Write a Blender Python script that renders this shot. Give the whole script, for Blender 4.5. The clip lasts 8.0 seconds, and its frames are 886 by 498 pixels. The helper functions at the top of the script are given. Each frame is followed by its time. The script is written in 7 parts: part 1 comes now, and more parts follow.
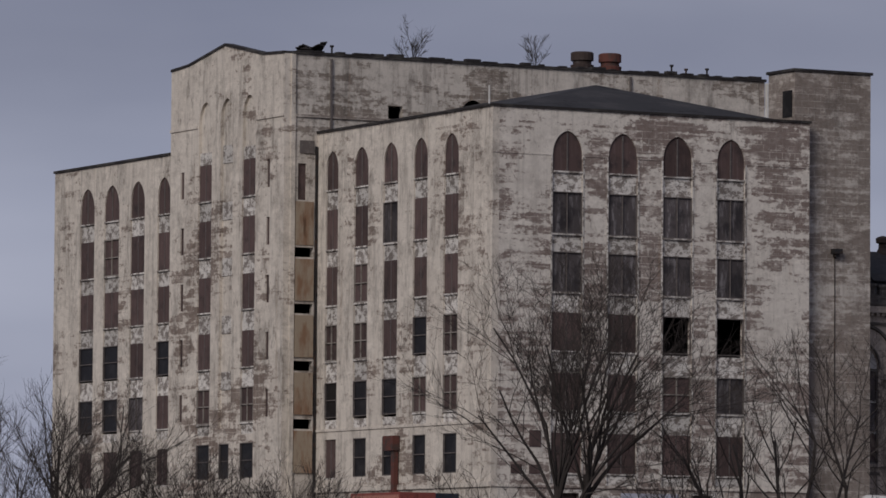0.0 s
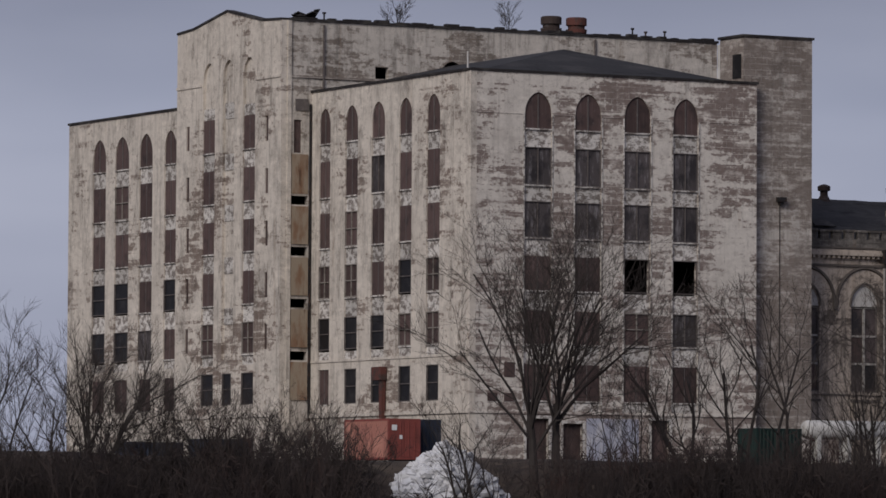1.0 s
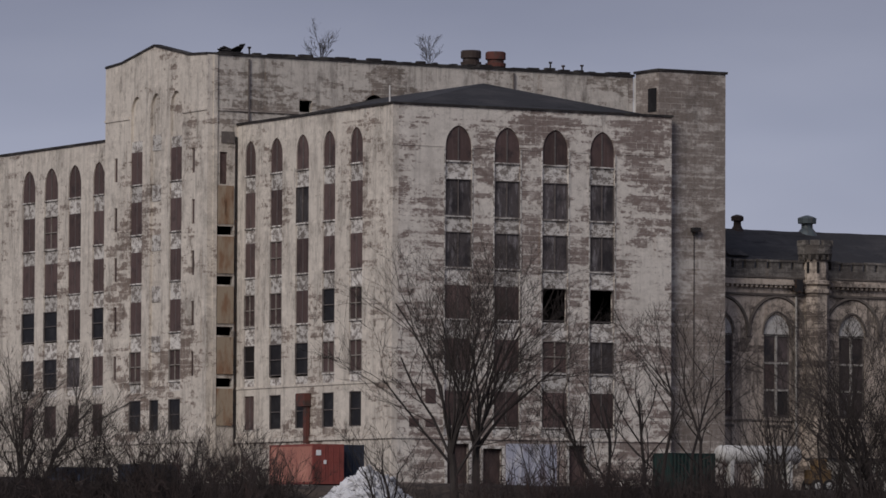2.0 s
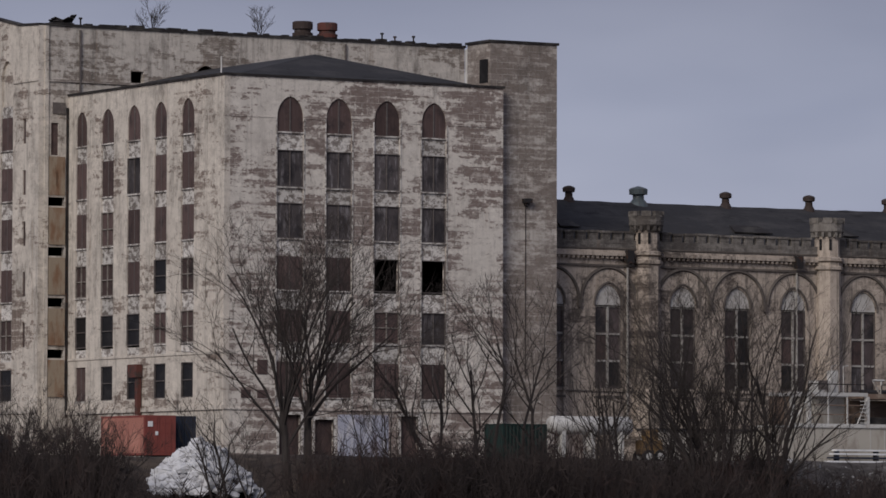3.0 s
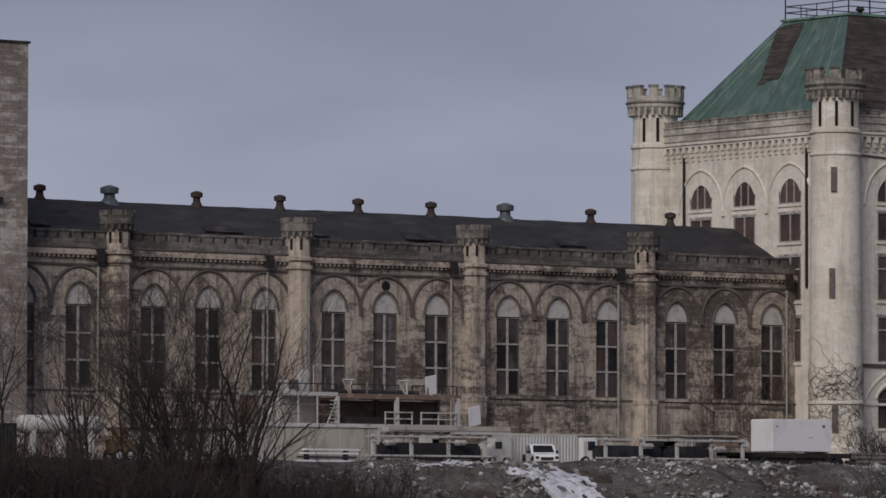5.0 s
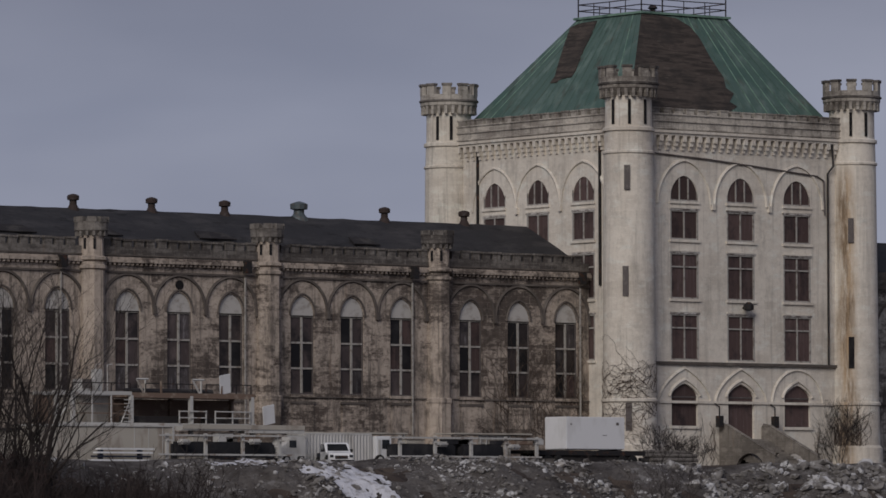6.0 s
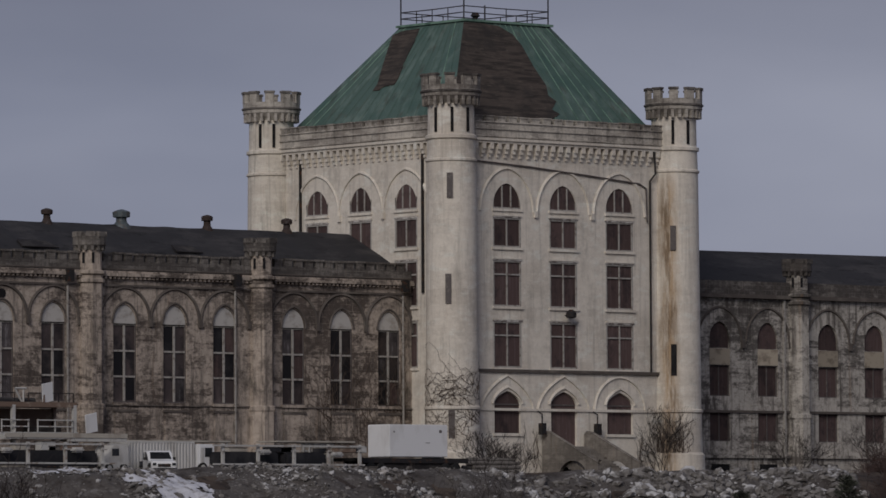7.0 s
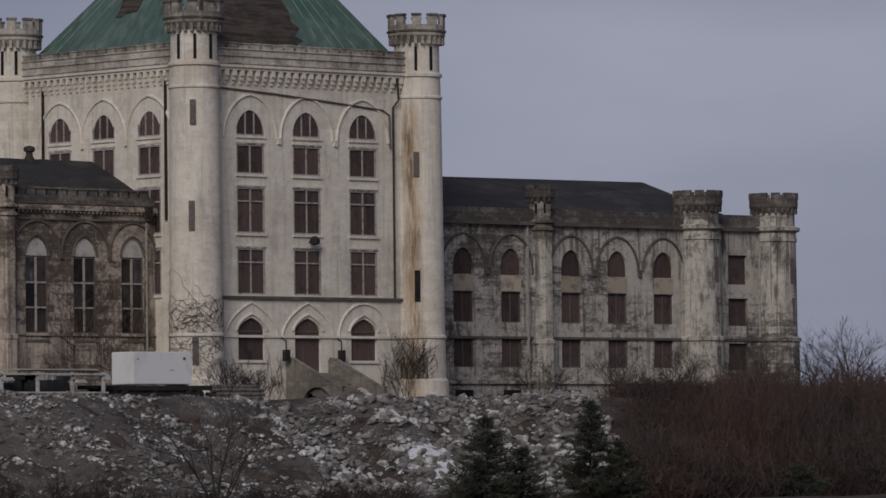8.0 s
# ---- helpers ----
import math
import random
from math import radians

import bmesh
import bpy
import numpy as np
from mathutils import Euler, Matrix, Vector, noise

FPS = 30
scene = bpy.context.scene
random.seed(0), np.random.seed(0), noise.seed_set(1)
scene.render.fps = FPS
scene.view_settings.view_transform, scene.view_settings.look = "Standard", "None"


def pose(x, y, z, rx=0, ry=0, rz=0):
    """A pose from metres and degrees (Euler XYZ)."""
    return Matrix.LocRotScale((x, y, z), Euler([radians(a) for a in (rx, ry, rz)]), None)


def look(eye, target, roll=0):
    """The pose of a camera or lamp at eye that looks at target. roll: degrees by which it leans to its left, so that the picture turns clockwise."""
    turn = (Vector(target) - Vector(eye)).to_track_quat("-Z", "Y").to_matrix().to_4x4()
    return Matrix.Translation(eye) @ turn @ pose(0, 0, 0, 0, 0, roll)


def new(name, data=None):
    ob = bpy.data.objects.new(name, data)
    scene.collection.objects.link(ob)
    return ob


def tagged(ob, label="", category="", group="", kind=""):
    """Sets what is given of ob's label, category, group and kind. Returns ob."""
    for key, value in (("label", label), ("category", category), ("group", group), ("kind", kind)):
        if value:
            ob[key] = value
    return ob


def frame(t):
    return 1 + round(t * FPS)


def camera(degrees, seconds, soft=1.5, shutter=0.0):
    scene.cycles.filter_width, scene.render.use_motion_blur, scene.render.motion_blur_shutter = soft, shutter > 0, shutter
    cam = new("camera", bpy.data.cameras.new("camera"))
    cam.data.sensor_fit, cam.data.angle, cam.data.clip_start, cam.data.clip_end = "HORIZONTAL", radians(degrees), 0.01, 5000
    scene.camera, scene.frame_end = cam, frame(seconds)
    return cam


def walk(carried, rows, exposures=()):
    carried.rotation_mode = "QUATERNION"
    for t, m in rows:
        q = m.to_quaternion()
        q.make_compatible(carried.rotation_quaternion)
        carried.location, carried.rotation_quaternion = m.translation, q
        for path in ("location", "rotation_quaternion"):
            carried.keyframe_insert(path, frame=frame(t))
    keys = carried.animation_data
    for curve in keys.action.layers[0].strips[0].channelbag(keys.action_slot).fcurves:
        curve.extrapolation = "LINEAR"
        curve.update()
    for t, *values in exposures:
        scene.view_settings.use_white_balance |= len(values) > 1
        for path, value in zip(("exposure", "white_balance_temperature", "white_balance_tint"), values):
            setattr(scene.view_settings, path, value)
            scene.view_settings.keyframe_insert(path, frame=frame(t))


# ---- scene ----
cam = camera(8.924, 8.0, soft=1.6)
PATH = [
    (0.0, pose(-176.60, -294.87, -5.20) @ pose(0, 0, 0, 0, 0, -28.195) @ pose(0, 0, 0, 93.822) @ pose(0, 0, 0, 0, 0, 0.429)),
    (0.5, pose(-185.50, -310.29, -5.20) @ pose(0, 0, 0, 0, 0, -28.447) @ pose(0, 0, 0, 93.071) @ pose(0, 0, 0, 0, 0, 0.389)),
    (1.0, pose(-195.20, -327.09, -5.20) @ pose(0, 0, 0, 0, 0, -28.547) @ pose(0, 0, 0, 92.939) @ pose(0, 0, 0, 0, 0, 0.343)),
    (1.2, pose(-198.00, -331.94, -5.20) @ pose(0, 0, 0, 0, 0, -28.795) @ pose(0, 0, 0, 93.111) @ pose(0, 0, 0, 0, 0, 0.321)),
    (2.3, pose(-200.00, -335.40, -5.20) @ pose(0, 0, 0, 0, 0, -29.546) @ pose(0, 0, 0, 93.121) @ pose(0, 0, 0, 0, 0, 0.243)),
    (2.5, pose(-200.00, -335.40, -5.20) @ pose(0, 0, 0, 0, 0, -29.786) @ pose(0, 0, 0, 93.082) @ pose(0, 0, 0, 0, 0, 0.241)),
    (3.0, pose(-200.00, -335.40, -5.20) @ pose(0, 0, 0, 0, 0, -31.064) @ pose(0, 0, 0, 92.880) @ pose(0, 0, 0, 0, 0, 0.151)),
    (3.5, pose(-200.00, -335.40, -5.20) @ pose(0, 0, 0, 0, 0, -31.995) @ pose(0, 0, 0, 92.702) @ pose(0, 0, 0, 0, 0, 0.145)),
    (4.0, pose(-200.00, -335.40, -5.20) @ pose(0, 0, 0, 0, 0, -33.577) @ pose(0, 0, 0, 92.831) @ pose(0, 0, 0, 0, 0, 0.214)),
    (4.5, pose(-200.00, -335.40, -5.20) @ pose(0, 0, 0, 0, 0, -34.931) @ pose(0, 0, 0, 92.810) @ pose(0, 0, 0, 0, 0, 0.140)),
    (5.0, pose(-200.00, -335.40, -5.20) @ pose(0, 0, 0, 0, 0, -36.406) @ pose(0, 0, 0, 92.882) @ pose(0, 0, 0, 0, 0, 0.096)),
    (5.2, pose(-200.00, -335.40, -5.20) @ pose(0, 0, 0, 0, 0, -37.038) @ pose(0, 0, 0, 93.023) @ pose(0, 0, 0, 0, 0, 0.071)),
    (6.3, pose(-200.00, -335.40, -5.20) @ pose(0, 0, 0, 0, 0, -38.791) @ pose(0, 0, 0, 92.925) @ pose(0, 0, 0, 0, 0, -0.167)),
    (6.5, pose(-200.00, -335.40, -5.20) @ pose(0, 0, 0, 0, 0, -39.014) @ pose(0, 0, 0, 93.133) @ pose(0, 0, 0, 0, 0, -0.171)),
    (7.0, pose(-200.00, -335.40, -5.20) @ pose(0, 0, 0, 0, 0, -40.280) @ pose(0, 0, 0, 92.937) @ pose(0, 0, 0, 0, 0, -0.288)),
    (7.5, pose(-200.00, -335.40, -5.20) @ pose(0, 0, 0, 0, 0, -41.543) @ pose(0, 0, 0, 92.656) @ pose(0, 0, 0, 0, 0, -0.401)),
    (8.0, pose(-200.00, -335.40, -5.20) @ pose(0, 0, 0, 0, 0, -42.865) @ pose(0, 0, 0, 92.176) @ pose(0, 0, 0, 0, 0, -0.601)),
]
walk(cam, PATH, exposures=[(0.0, -0.24), (1.0, -0.15), (2.5, -0.16), (3.5, -0.03), (4.5, -0.09), (5.2, -0.3), (6.3, -0.54), (7.0, -0.62), (8.0, -0.5)])

# ---- world and light ----
world = bpy.data.worlds.new("overcast_sky")
scene.world = world
world.use_nodes = True
wt = world.node_tree
for n_ in list(wt.nodes):
    wt.nodes.remove(n_)
SUN_EL, SUN_AZ = radians(30), radians(236)


def wnode(kind, **sets):
    n = wt.nodes.new(kind)
    for k, v in sets.items():
        n.inputs[k].default_value = v
    return n


sky = wt.nodes.new("ShaderNodeTexSky")
sky.sky_type, sky.sun_disc, sky.sun_elevation, sky.sun_rotation = "NISHITA", False, SUN_EL, SUN_AZ
w_hsv = wnode("ShaderNodeHueSaturation", Saturation=0.35, Value=0.9)
wt.links.new(sky.outputs[0], w_hsv.inputs["Color"])
w_geo = wt.nodes.new("ShaderNodeTexCoord")
w_map = wnode("ShaderNodeMapping", Scale=(5.0, 5.0, 16.0))
wt.links.new(w_geo.outputs["Generated"], w_map.inputs["Vector"])
w_noise = wnode("ShaderNodeTexNoise", Scale=1.3, Detail=4.0, Roughness=0.5)
wt.links.new(w_map.outputs[0], w_noise.inputs["Vector"])
w_ramp = wt.nodes.new("ShaderNodeValToRGB")
w_ramp.color_ramp.elements[0].position, w_ramp.color_ramp.elements[1].position = 0.3, 0.75
w_ramp.color_ramp.elements[0].color = (2.12, 2.33, 3.40, 1)
w_ramp.color_ramp.elements[1].color = (3.6, 3.78, 4.9, 1)
wt.links.new(w_noise.outputs["Fac"], w_ramp.inputs[0])
w_mix = wt.nodes.new("ShaderNodeMixRGB")
w_mix.inputs[0].default_value = 0.88
wt.links.new(w_hsv.outputs[0], w_mix.inputs[1])
wt.links.new(w_ramp.outputs[0], w_mix.inputs[2])
w_sep = wt.nodes.new("ShaderNodeSeparateXYZ")
wt.links.new(w_geo.outputs["Generated"], w_sep.inputs[0])
w_alt = wt.nodes.new("ShaderNodeValToRGB")
for pos, val in ((0.0, 1.16), (0.05, 1.2), (0.074, 1.2), (0.1, 0.87), (0.3, 0.98)):
    e_ = w_alt.color_ramp.elements[0] if pos == 0.0 else w_alt.color_ramp.elements.new(pos)
    e_.position, e_.color = pos, (val, val, val * (1.0 if val > 1 else 1.03), 1)
wt.links.new(w_sep.outputs[2], w_alt.inputs[0])
w_mul = wt.nodes.new("ShaderNodeMixRGB")
w_mul.blend_type = "MULTIPLY"
w_mul.inputs[0].default_value = 1.0
wt.links.new(w_mix.outputs[0], w_mul.inputs[1])
wt.links.new(w_alt.outputs[0], w_mul.inputs[2])
w_bg = wnode("ShaderNodeBackground", Strength=0.1)
wt.links.new(w_mul.outputs[0], w_bg.inputs["Color"])
w_out = wt.nodes.new("ShaderNodeOutputWorld")
wt.links.new(w_bg.outputs[0], w_out.inputs[0])

sun_data = bpy.data.lights.new("sun", "SUN")
sun_data.energy, sun_data.angle, sun_data.color = 2.1, radians(28), (1.0, 0.935, 0.885)
sun = new("sun", sun_data)
SUN_DIR = Vector((math.sin(SUN_AZ) * math.cos(SUN_EL), math.cos(SUN_AZ) * math.cos(SUN_EL), math.sin(SUN_EL)))
sun.matrix_world = look(SUN_DIR * 300, (0, 0, 0))


# ---- materials ----
class Shade:
    """A node material built up by layers of noise over a base colour."""

    def __init__(self, name, base, rough=0.9, metal=0.0):
        self.mat = bpy.data.materials.new(name)
        self.mat.use_nodes = True
        self.t = self.mat.node_tree
        self.bsdf = self.t.nodes["Principled BSDF"]
        self.bsdf.inputs["Roughness"].default_value = rough
        self.bsdf.inputs["Metallic"].default_value = metal
        self.bsdf.inputs["Specular IOR Level"].default_value = 0.25
        self.rgb = self.node("ShaderNodeRGB")
        self.rgb.outputs[0].default_value = (*base, 1)
        self.col = self.rgb.outputs[0]
        self.bsdf.inputs["Base Color"].default_value = (*base, 1)
        self.geo = self.node("ShaderNodeNewGeometry").outputs["Position"]
        self.obj = self.node("ShaderNodeTexCoord").outputs["Object"]
        self.link(self.col, self.bsdf.inputs["Base Color"])

    def node(self, kind):
        return self.t.nodes.new(kind)

    def link(self, a, b):
        self.t.links.new(a, b)

    def coords(self, scale, local=False):
        m = self.node("ShaderNodeMapping")
        m.inputs["Scale"].default_value = scale
        self.link(self.obj if local else self.geo, m.inputs["Vector"])
        return m.outputs[0]

    def noise(self, scale, detail=4.0, rough=0.6, local=False):
        n = self.node("ShaderNodeTexNoise")
        n.inputs["Scale"].default_value = 1.0
        n.inputs["Detail"].default_value = detail
        n.inputs["Roughness"].default_value = rough
        self.link(self.coords(scale, local), n.inputs["Vector"])
        return n.outputs["Fac"]

    def ramp(self, fac, lo, hi):
        r = self.node("ShaderNodeMapRange")
        r.inputs["From Min"].default_value, r.inputs["From Max"].default_value = lo, hi
        self.link(fac, r.inputs["Value"])
        return r.outputs[0]

    def math(self, op, a, b):
        m = self.node("ShaderNodeMath")
        m.operation = op
        for i, v in enumerate((a, b)):
            if isinstance(v, (int, float)):
                m.inputs[i].default_value = v
            else:
                self.link(v, m.inputs[i])
        return m.outputs[0]

    def over(self, colour, fac):
        m = self.node("ShaderNodeMixRGB")
        self.link(fac, m.inputs[0]) if not isinstance(fac, (int, float)) else None
        if isinstance(fac, (int, float)):
            m.inputs[0].default_value = fac
        self.link(self.col, m.inputs[1])
        m.inputs[2].default_value = (*colour, 1)
        self.col = m.outputs[0]
        self.link(self.col, self.bsdf.inputs["Base Color"])
        return self

    def layer(self, colour, scale, lo, hi, amount=1.0, detail=4.0, rough=0.6, local=False):
        f = self.ramp(self.noise(scale, detail, rough, local), lo, hi)
        return self.over(colour, self.math("MULTIPLY", f, amount))

    def blocks(self, width, height, mortar=0.02, offset=0.5):
        """Block courses on upright walls: a value per block, and the joints."""
        sep = self.node("ShaderNodeSeparateXYZ")
        self.link(self.geo, sep.inputs[0])
        u = self.math("ADD", sep.outputs[0], sep.outputs[1])
        com = self.node("ShaderNodeCombineXYZ")
        self.link(u, com.inputs[0])
        self.link(sep.outputs[2], com.inputs[1])
        b = self.node("ShaderNodeTexBrick")
        b.offset = offset
        b.inputs["Scale"].default_value = 1.0
        b.inputs["Brick Width"].default_value, b.inputs["Row Height"].default_value = width, height
        b.inputs["Mortar Size"].default_value = mortar
        b.inputs["Color1"].default_value = (0, 0, 0, 1)
        b.inputs["Color2"].default_value = (1, 1, 1, 1)
        b.inputs["Mortar"].default_value = (0.5, 0.5, 0.5, 1)
        self.link(com.outputs[0], b.inputs["Vector"])
        return b.outputs["Color"], b.outputs["Fac"]

    def block_noise(self, width, height):
        """Noise that keeps one value over a block, with frayed edges."""
        sep = self.node("ShaderNodeSeparateXYZ")
        self.link(self.geo, sep.inputs[0])
        u = self.math("ADD", sep.outputs[0], sep.outputs[1])
        u = self.math("ADD", u, self.math("MULTIPLY", self.noise((2.6, 2.6, 2.6), 4, 0.7), width * 0.9))
        z = self.math("ADD", sep.outputs[2], self.math("MULTIPLY", self.noise((3.1, 3.1, 2.2), 4, 0.7), height * 0.8))
        row = self.math("FLOOR", self.math("DIVIDE", z, height), 0.0)
        col = self.math("FLOOR", self.math("ADD", self.math("DIVIDE", u, width), self.math("MULTIPLY", row, 0.5)), 0.0)
        com = self.node("ShaderNodeCombineXYZ")
        self.link(self.math("MULTIPLY", col, 0.34), com.inputs[0])
        self.link(self.math("MULTIPLY", row, 0.52), com.inputs[1])
        n = self.node("ShaderNodeTexNoise")
        n.inputs["Scale"].default_value, n.inputs["Detail"].default_value, n.inputs["Roughness"].default_value = 1.0, 3.0, 0.65
        self.link(com.outputs[0], n.inputs["Vector"])
        return n.outputs["Fac"]

    def bump(self, scale, strength, distance=0.03, local=False, detail=6.0):
        b = self.node("ShaderNodeBump")
        b.inputs["Strength"].default_value, b.inputs["Distance"].default_value = strength, distance
        self.link(self.noise(scale, detail, 0.65, local), b.inputs["Height"])
        self.link(b.outputs[0], self.bsdf.inputs["Normal"])
        return self

    def jitter(self, amount):
        """Brightness that differs from object to object."""
        info = self.node("ShaderNodeObjectInfo")
        h = self.node("ShaderNodeHueSaturation")
        self.link(self.ramp(info.outputs["Random"], 0, 1), h.inputs["Value"])
        r = self.node("ShaderNodeMapRange")
        r.inputs["To Min"].default_value, r.inputs["To Max"].default_value = 1 - amount, 1 + amount
        self.link(info.outputs["Random"], r.inputs["Value"])
        self.link(r.outputs[0], h.inputs["Value"])
        self.link(self.col, h.inputs["Color"])
        self.col = h.outputs[0]
        self.link(self.col, self.bsdf.inputs["Base Color"])
        return self


def weathered(name, bare, paint, lo, hi, block=(0.9, 0.42), soot=0.5, rust=0.3, worn=0.5, run=None, grain=(0.55, 0.55, 1.5), course=0.0, drips=0.0):
    """Old paint that has come off a block wall in patches, courses and runs."""
    s = Shade(name, bare, 0.92)
    joint = s.blocks(*block)[1]
    big = s.noise((0.13, 0.13, 0.17), 2, 0.5)
    mid = s.noise(grain, 5, 0.72)
    fine = s.noise((2.3, 2.3, 3.6), 5, 0.75)
    snap = s.block_noise(*block)
    f = s.math("ADD", s.math("MULTIPLY", big, 0.5), s.math("MULTIPLY", mid, 0.2))
    f = s.math("ADD", f, s.math("MULTIPLY", snap, 0.36))
    f = s.math("ADD", f, s.math("MULTIPLY", fine, 0.35))
    if course:
        # paint that holds along the bed joints and a few upright joints
        sep = s.node("ShaderNodeSeparateXYZ")
        s.link(s.geo, sep.inputs[0])
        wob = s.math("MULTIPLY", s.math("SUBTRACT", s.noise((0.7, 0.7, 0.7), 4, 0.7), 0.5), 0.34)
        z = s.math("ADD", s.math("DIVIDE", sep.outputs[2], 0.74), wob)
        near = s.math("ABSOLUTE", s.math("SUBTRACT", s.math("FRACT", z, 0.0), 0.5), 0.0)
        line = s.math("MULTIPLY", s.ramp(near, 0.2, 0.03), s.ramp(s.noise((0.6, 0.6, 2.2), 4, 0.7), 0.4, 0.6))
        u = s.math("ADD", s.math("DIVIDE", s.math("ADD", sep.outputs[0], sep.outputs[1]), 1.5), s.math("MULTIPLY", s.math("FLOOR", z, 0.0), 0.37))
        post = s.math("MULTIPLY", s.ramp(s.math("ABSOLUTE", s.math("SUBTRACT", s.math("FRACT", u, 0.0), 0.5), 0.0), 0.09, 0.02), s.ramp(mid, 0.46, 0.58))
        f = s.math("ADD", f, s.math("MULTIPLY", s.math("MAXIMUM", line, s.math("MULTIPLY", post, 0.7)), course))
    s.over(tuple(c * 0.62 for c in bare), s.math("MULTIPLY", s.ramp(fine, 0.46, 0.6), worn))
    s.over(paint, s.ramp(f, lo, hi))
    s.over(paint, s.math("MULTIPLY", s.math("MULTIPLY", joint, s.ramp(mid, 0.42, 0.56)), 0.6))
    s.over(tuple(min(0.8, c * 1.25) for c in paint), s.math("MULTIPLY", s.ramp(s.noise((0.6, 0.6, 1.3), 5, 0.65), 0.54, 0.64), 0.5))
    s.layer(tuple(0.45 * b + 0.42 * p for b, p in zip(bare, paint)), (1.4, 1.4, 1.9), 0.5, 0.62, 0.4, 6, 0.75)
    s.layer(tuple(c * 0.5 for c in bare), (1.1, 1.1, 0.5), 0.56, 0.66, worn, 7, 0.8)
    s.layer(tuple(0.5 * b + 0.3 * p for b, p in zip(bare, paint)), (0.35, 0.35, 0.22), 0.5, 0.68, 0.3, 6, 0.7)
    s.layer((0.085, 0.072, 0.063), (2.8, 2.8, 0.11), 0.55, 0.7, soot, 4)
    s.layer((0.055, 0.048, 0.043), (0.5, 0.5, 0.8), 0.56, 0.68, soot * 0.9, 8, 0.8)
    if drips:
        s.layer((0.075, 0.063, 0.055), (1.0, 1.0, 0.16), 0.52, 0.64, drips, 7, 0.75)
        s.layer((0.05, 0.043, 0.038), (0.28, 0.28, 0.2), 0.53, 0.65, drips, 8, 0.78)
    s.layer((0.28, 0.17, 0.09), (1.5, 1.5, 0.1), 0.64 - 0.1 * (rust > 0.6), 0.8 - 0.1 * (rust > 0.6), rust, 3)
    if run:
        # one broad rust stain running down a round turret
        cx, cy, ax, ay, off, half = run
        sep = s.node("ShaderNodeSeparateXYZ")
        s.link(s.geo, sep.inputs[0])
        u = s.math("ADD", s.math("MULTIPLY", s.math("SUBTRACT", sep.outputs[0], cx), ax), s.math("MULTIPLY", s.math("SUBTRACT", sep.outputs[1], cy), ay))
        u = s.math("ADD", u, s.math("MULTIPLY", s.math("SUBTRACT", s.noise((0.9, 0.9, 0.22), 5), 0.5), 1.6))
        d = s.math("ABSOLUTE", s.math("SUBTRACT", u, off), 0.0)
        f = s.math("MULTIPLY", s.ramp(d, half, half * 0.15), s.ramp(s.noise((2.2, 2.2, 0.3), 5, 0.75), 0.26, 0.52))
        f = s.math("MULTIPLY", f, s.ramp(sep.outputs[2], 24.4, 22.5))
        s.over((0.35, 0.215, 0.095), s.math("MULTIPLY", f, 0.75))
        low = s.math("MULTIPLY", f, s.ramp(s.noise((1.3, 1.3, 0.2), 5, 0.7), 0.46, 0.6))
        s.over((0.10, 0.07, 0.045), s.math("MULTIPLY", low, 0.7))
    s.bump((4, 4, 5), 0.6, 0.06)
    return s.mat


M_PAINT = weathered("weathered_cream_paint", (0.215, 0.168, 0.14), (0.60, 0.545, 0.475), 0.625, 0.67, soot=0.22, worn=0.6, course=0.08, drips=0.4)
M_PAINT_BROWN = weathered("worn_paint_on_brown_block", (0.215, 0.168, 0.148), (0.63, 0.582, 0.52), 0.695, 0.74, soot=0.22, course=0.10, drips=0.15)
# Weathered cream like the other walls, toned darker for this face's shading.
M_TALL = weathered("shade_toned_cream_paint", (0.21, 0.175, 0.147), (0.53, 0.485, 0.43), 0.645, 0.695, soot=0.35, course=0.07, drips=0.45)
M_STAIR = weathered("bare_grey_block", (0.22, 0.183, 0.158), (0.49, 0.45, 0.405), 0.72, 0.82, soot=0.3, course=0.09, drips=0.3)
M_STONE = weathered("sooty_brown_stone", (0.095, 0.075, 0.063), (0.45, 0.38, 0.315), 0.64, 0.72, (1.2, 0.5), 0.75, grain=(0.9, 0.9, 0.55), drips=0.7)
M_CREAM = weathered("pale_tower_concrete", (0.59, 0.53, 0.448), (0.73, 0.672, 0.58), 0.58, 0.75, (1.4, 0.6), 0.25, 0.25, 0.18, drips=0.18)
M_CREAM_RUST = weathered("rust_streaked_tower_concrete", (0.59, 0.53, 0.448), (0.73, 0.672, 0.58), 0.58, 0.75, (1.4, 0.6), 0.22, 0.2, 0.18, (107.5, -1.2, 0.766, -0.643, -0.55, 1.0), drips=0.18)
M_CREAM_MOSS = weathered("mossy_tower_concrete", (0.57, 0.51, 0.425), (0.71, 0.655, 0.56), 0.58, 0.75, (1.4, 0.6), 0.28, 0.5, 0.22, drips=0.25)
M_GREYSTONE = weathered("grey_wing_concrete", (0.12, 0.108, 0.096), (0.485, 0.45, 0.397), 0.64, 0.715, (1.6, 0.6), 0.85, 0.45, course=0.05, drips=0.9)
M_CROWN = weathered("sooty_crown_stone", (0.075, 0.066, 0.06), (0.23, 0.21, 0.187), 0.68, 0.82, (0.6, 0.4), 0.8, drips=0.4)
M_PARAPET = weathered("weathered_parapet_stone", (0.19, 0.168, 0.145), (0.46, 0.425, 0.37), 0.64, 0.78, (0.6, 0.4), 0.6, drips=0.5)
M_PARAPET_PALE = weathered("stained_pale_parapet", (0.29, 0.26, 0.225), (0.56, 0.515, 0.445), 0.60, 0.74, (0.6, 0.4), 0.5, drips=0.5)
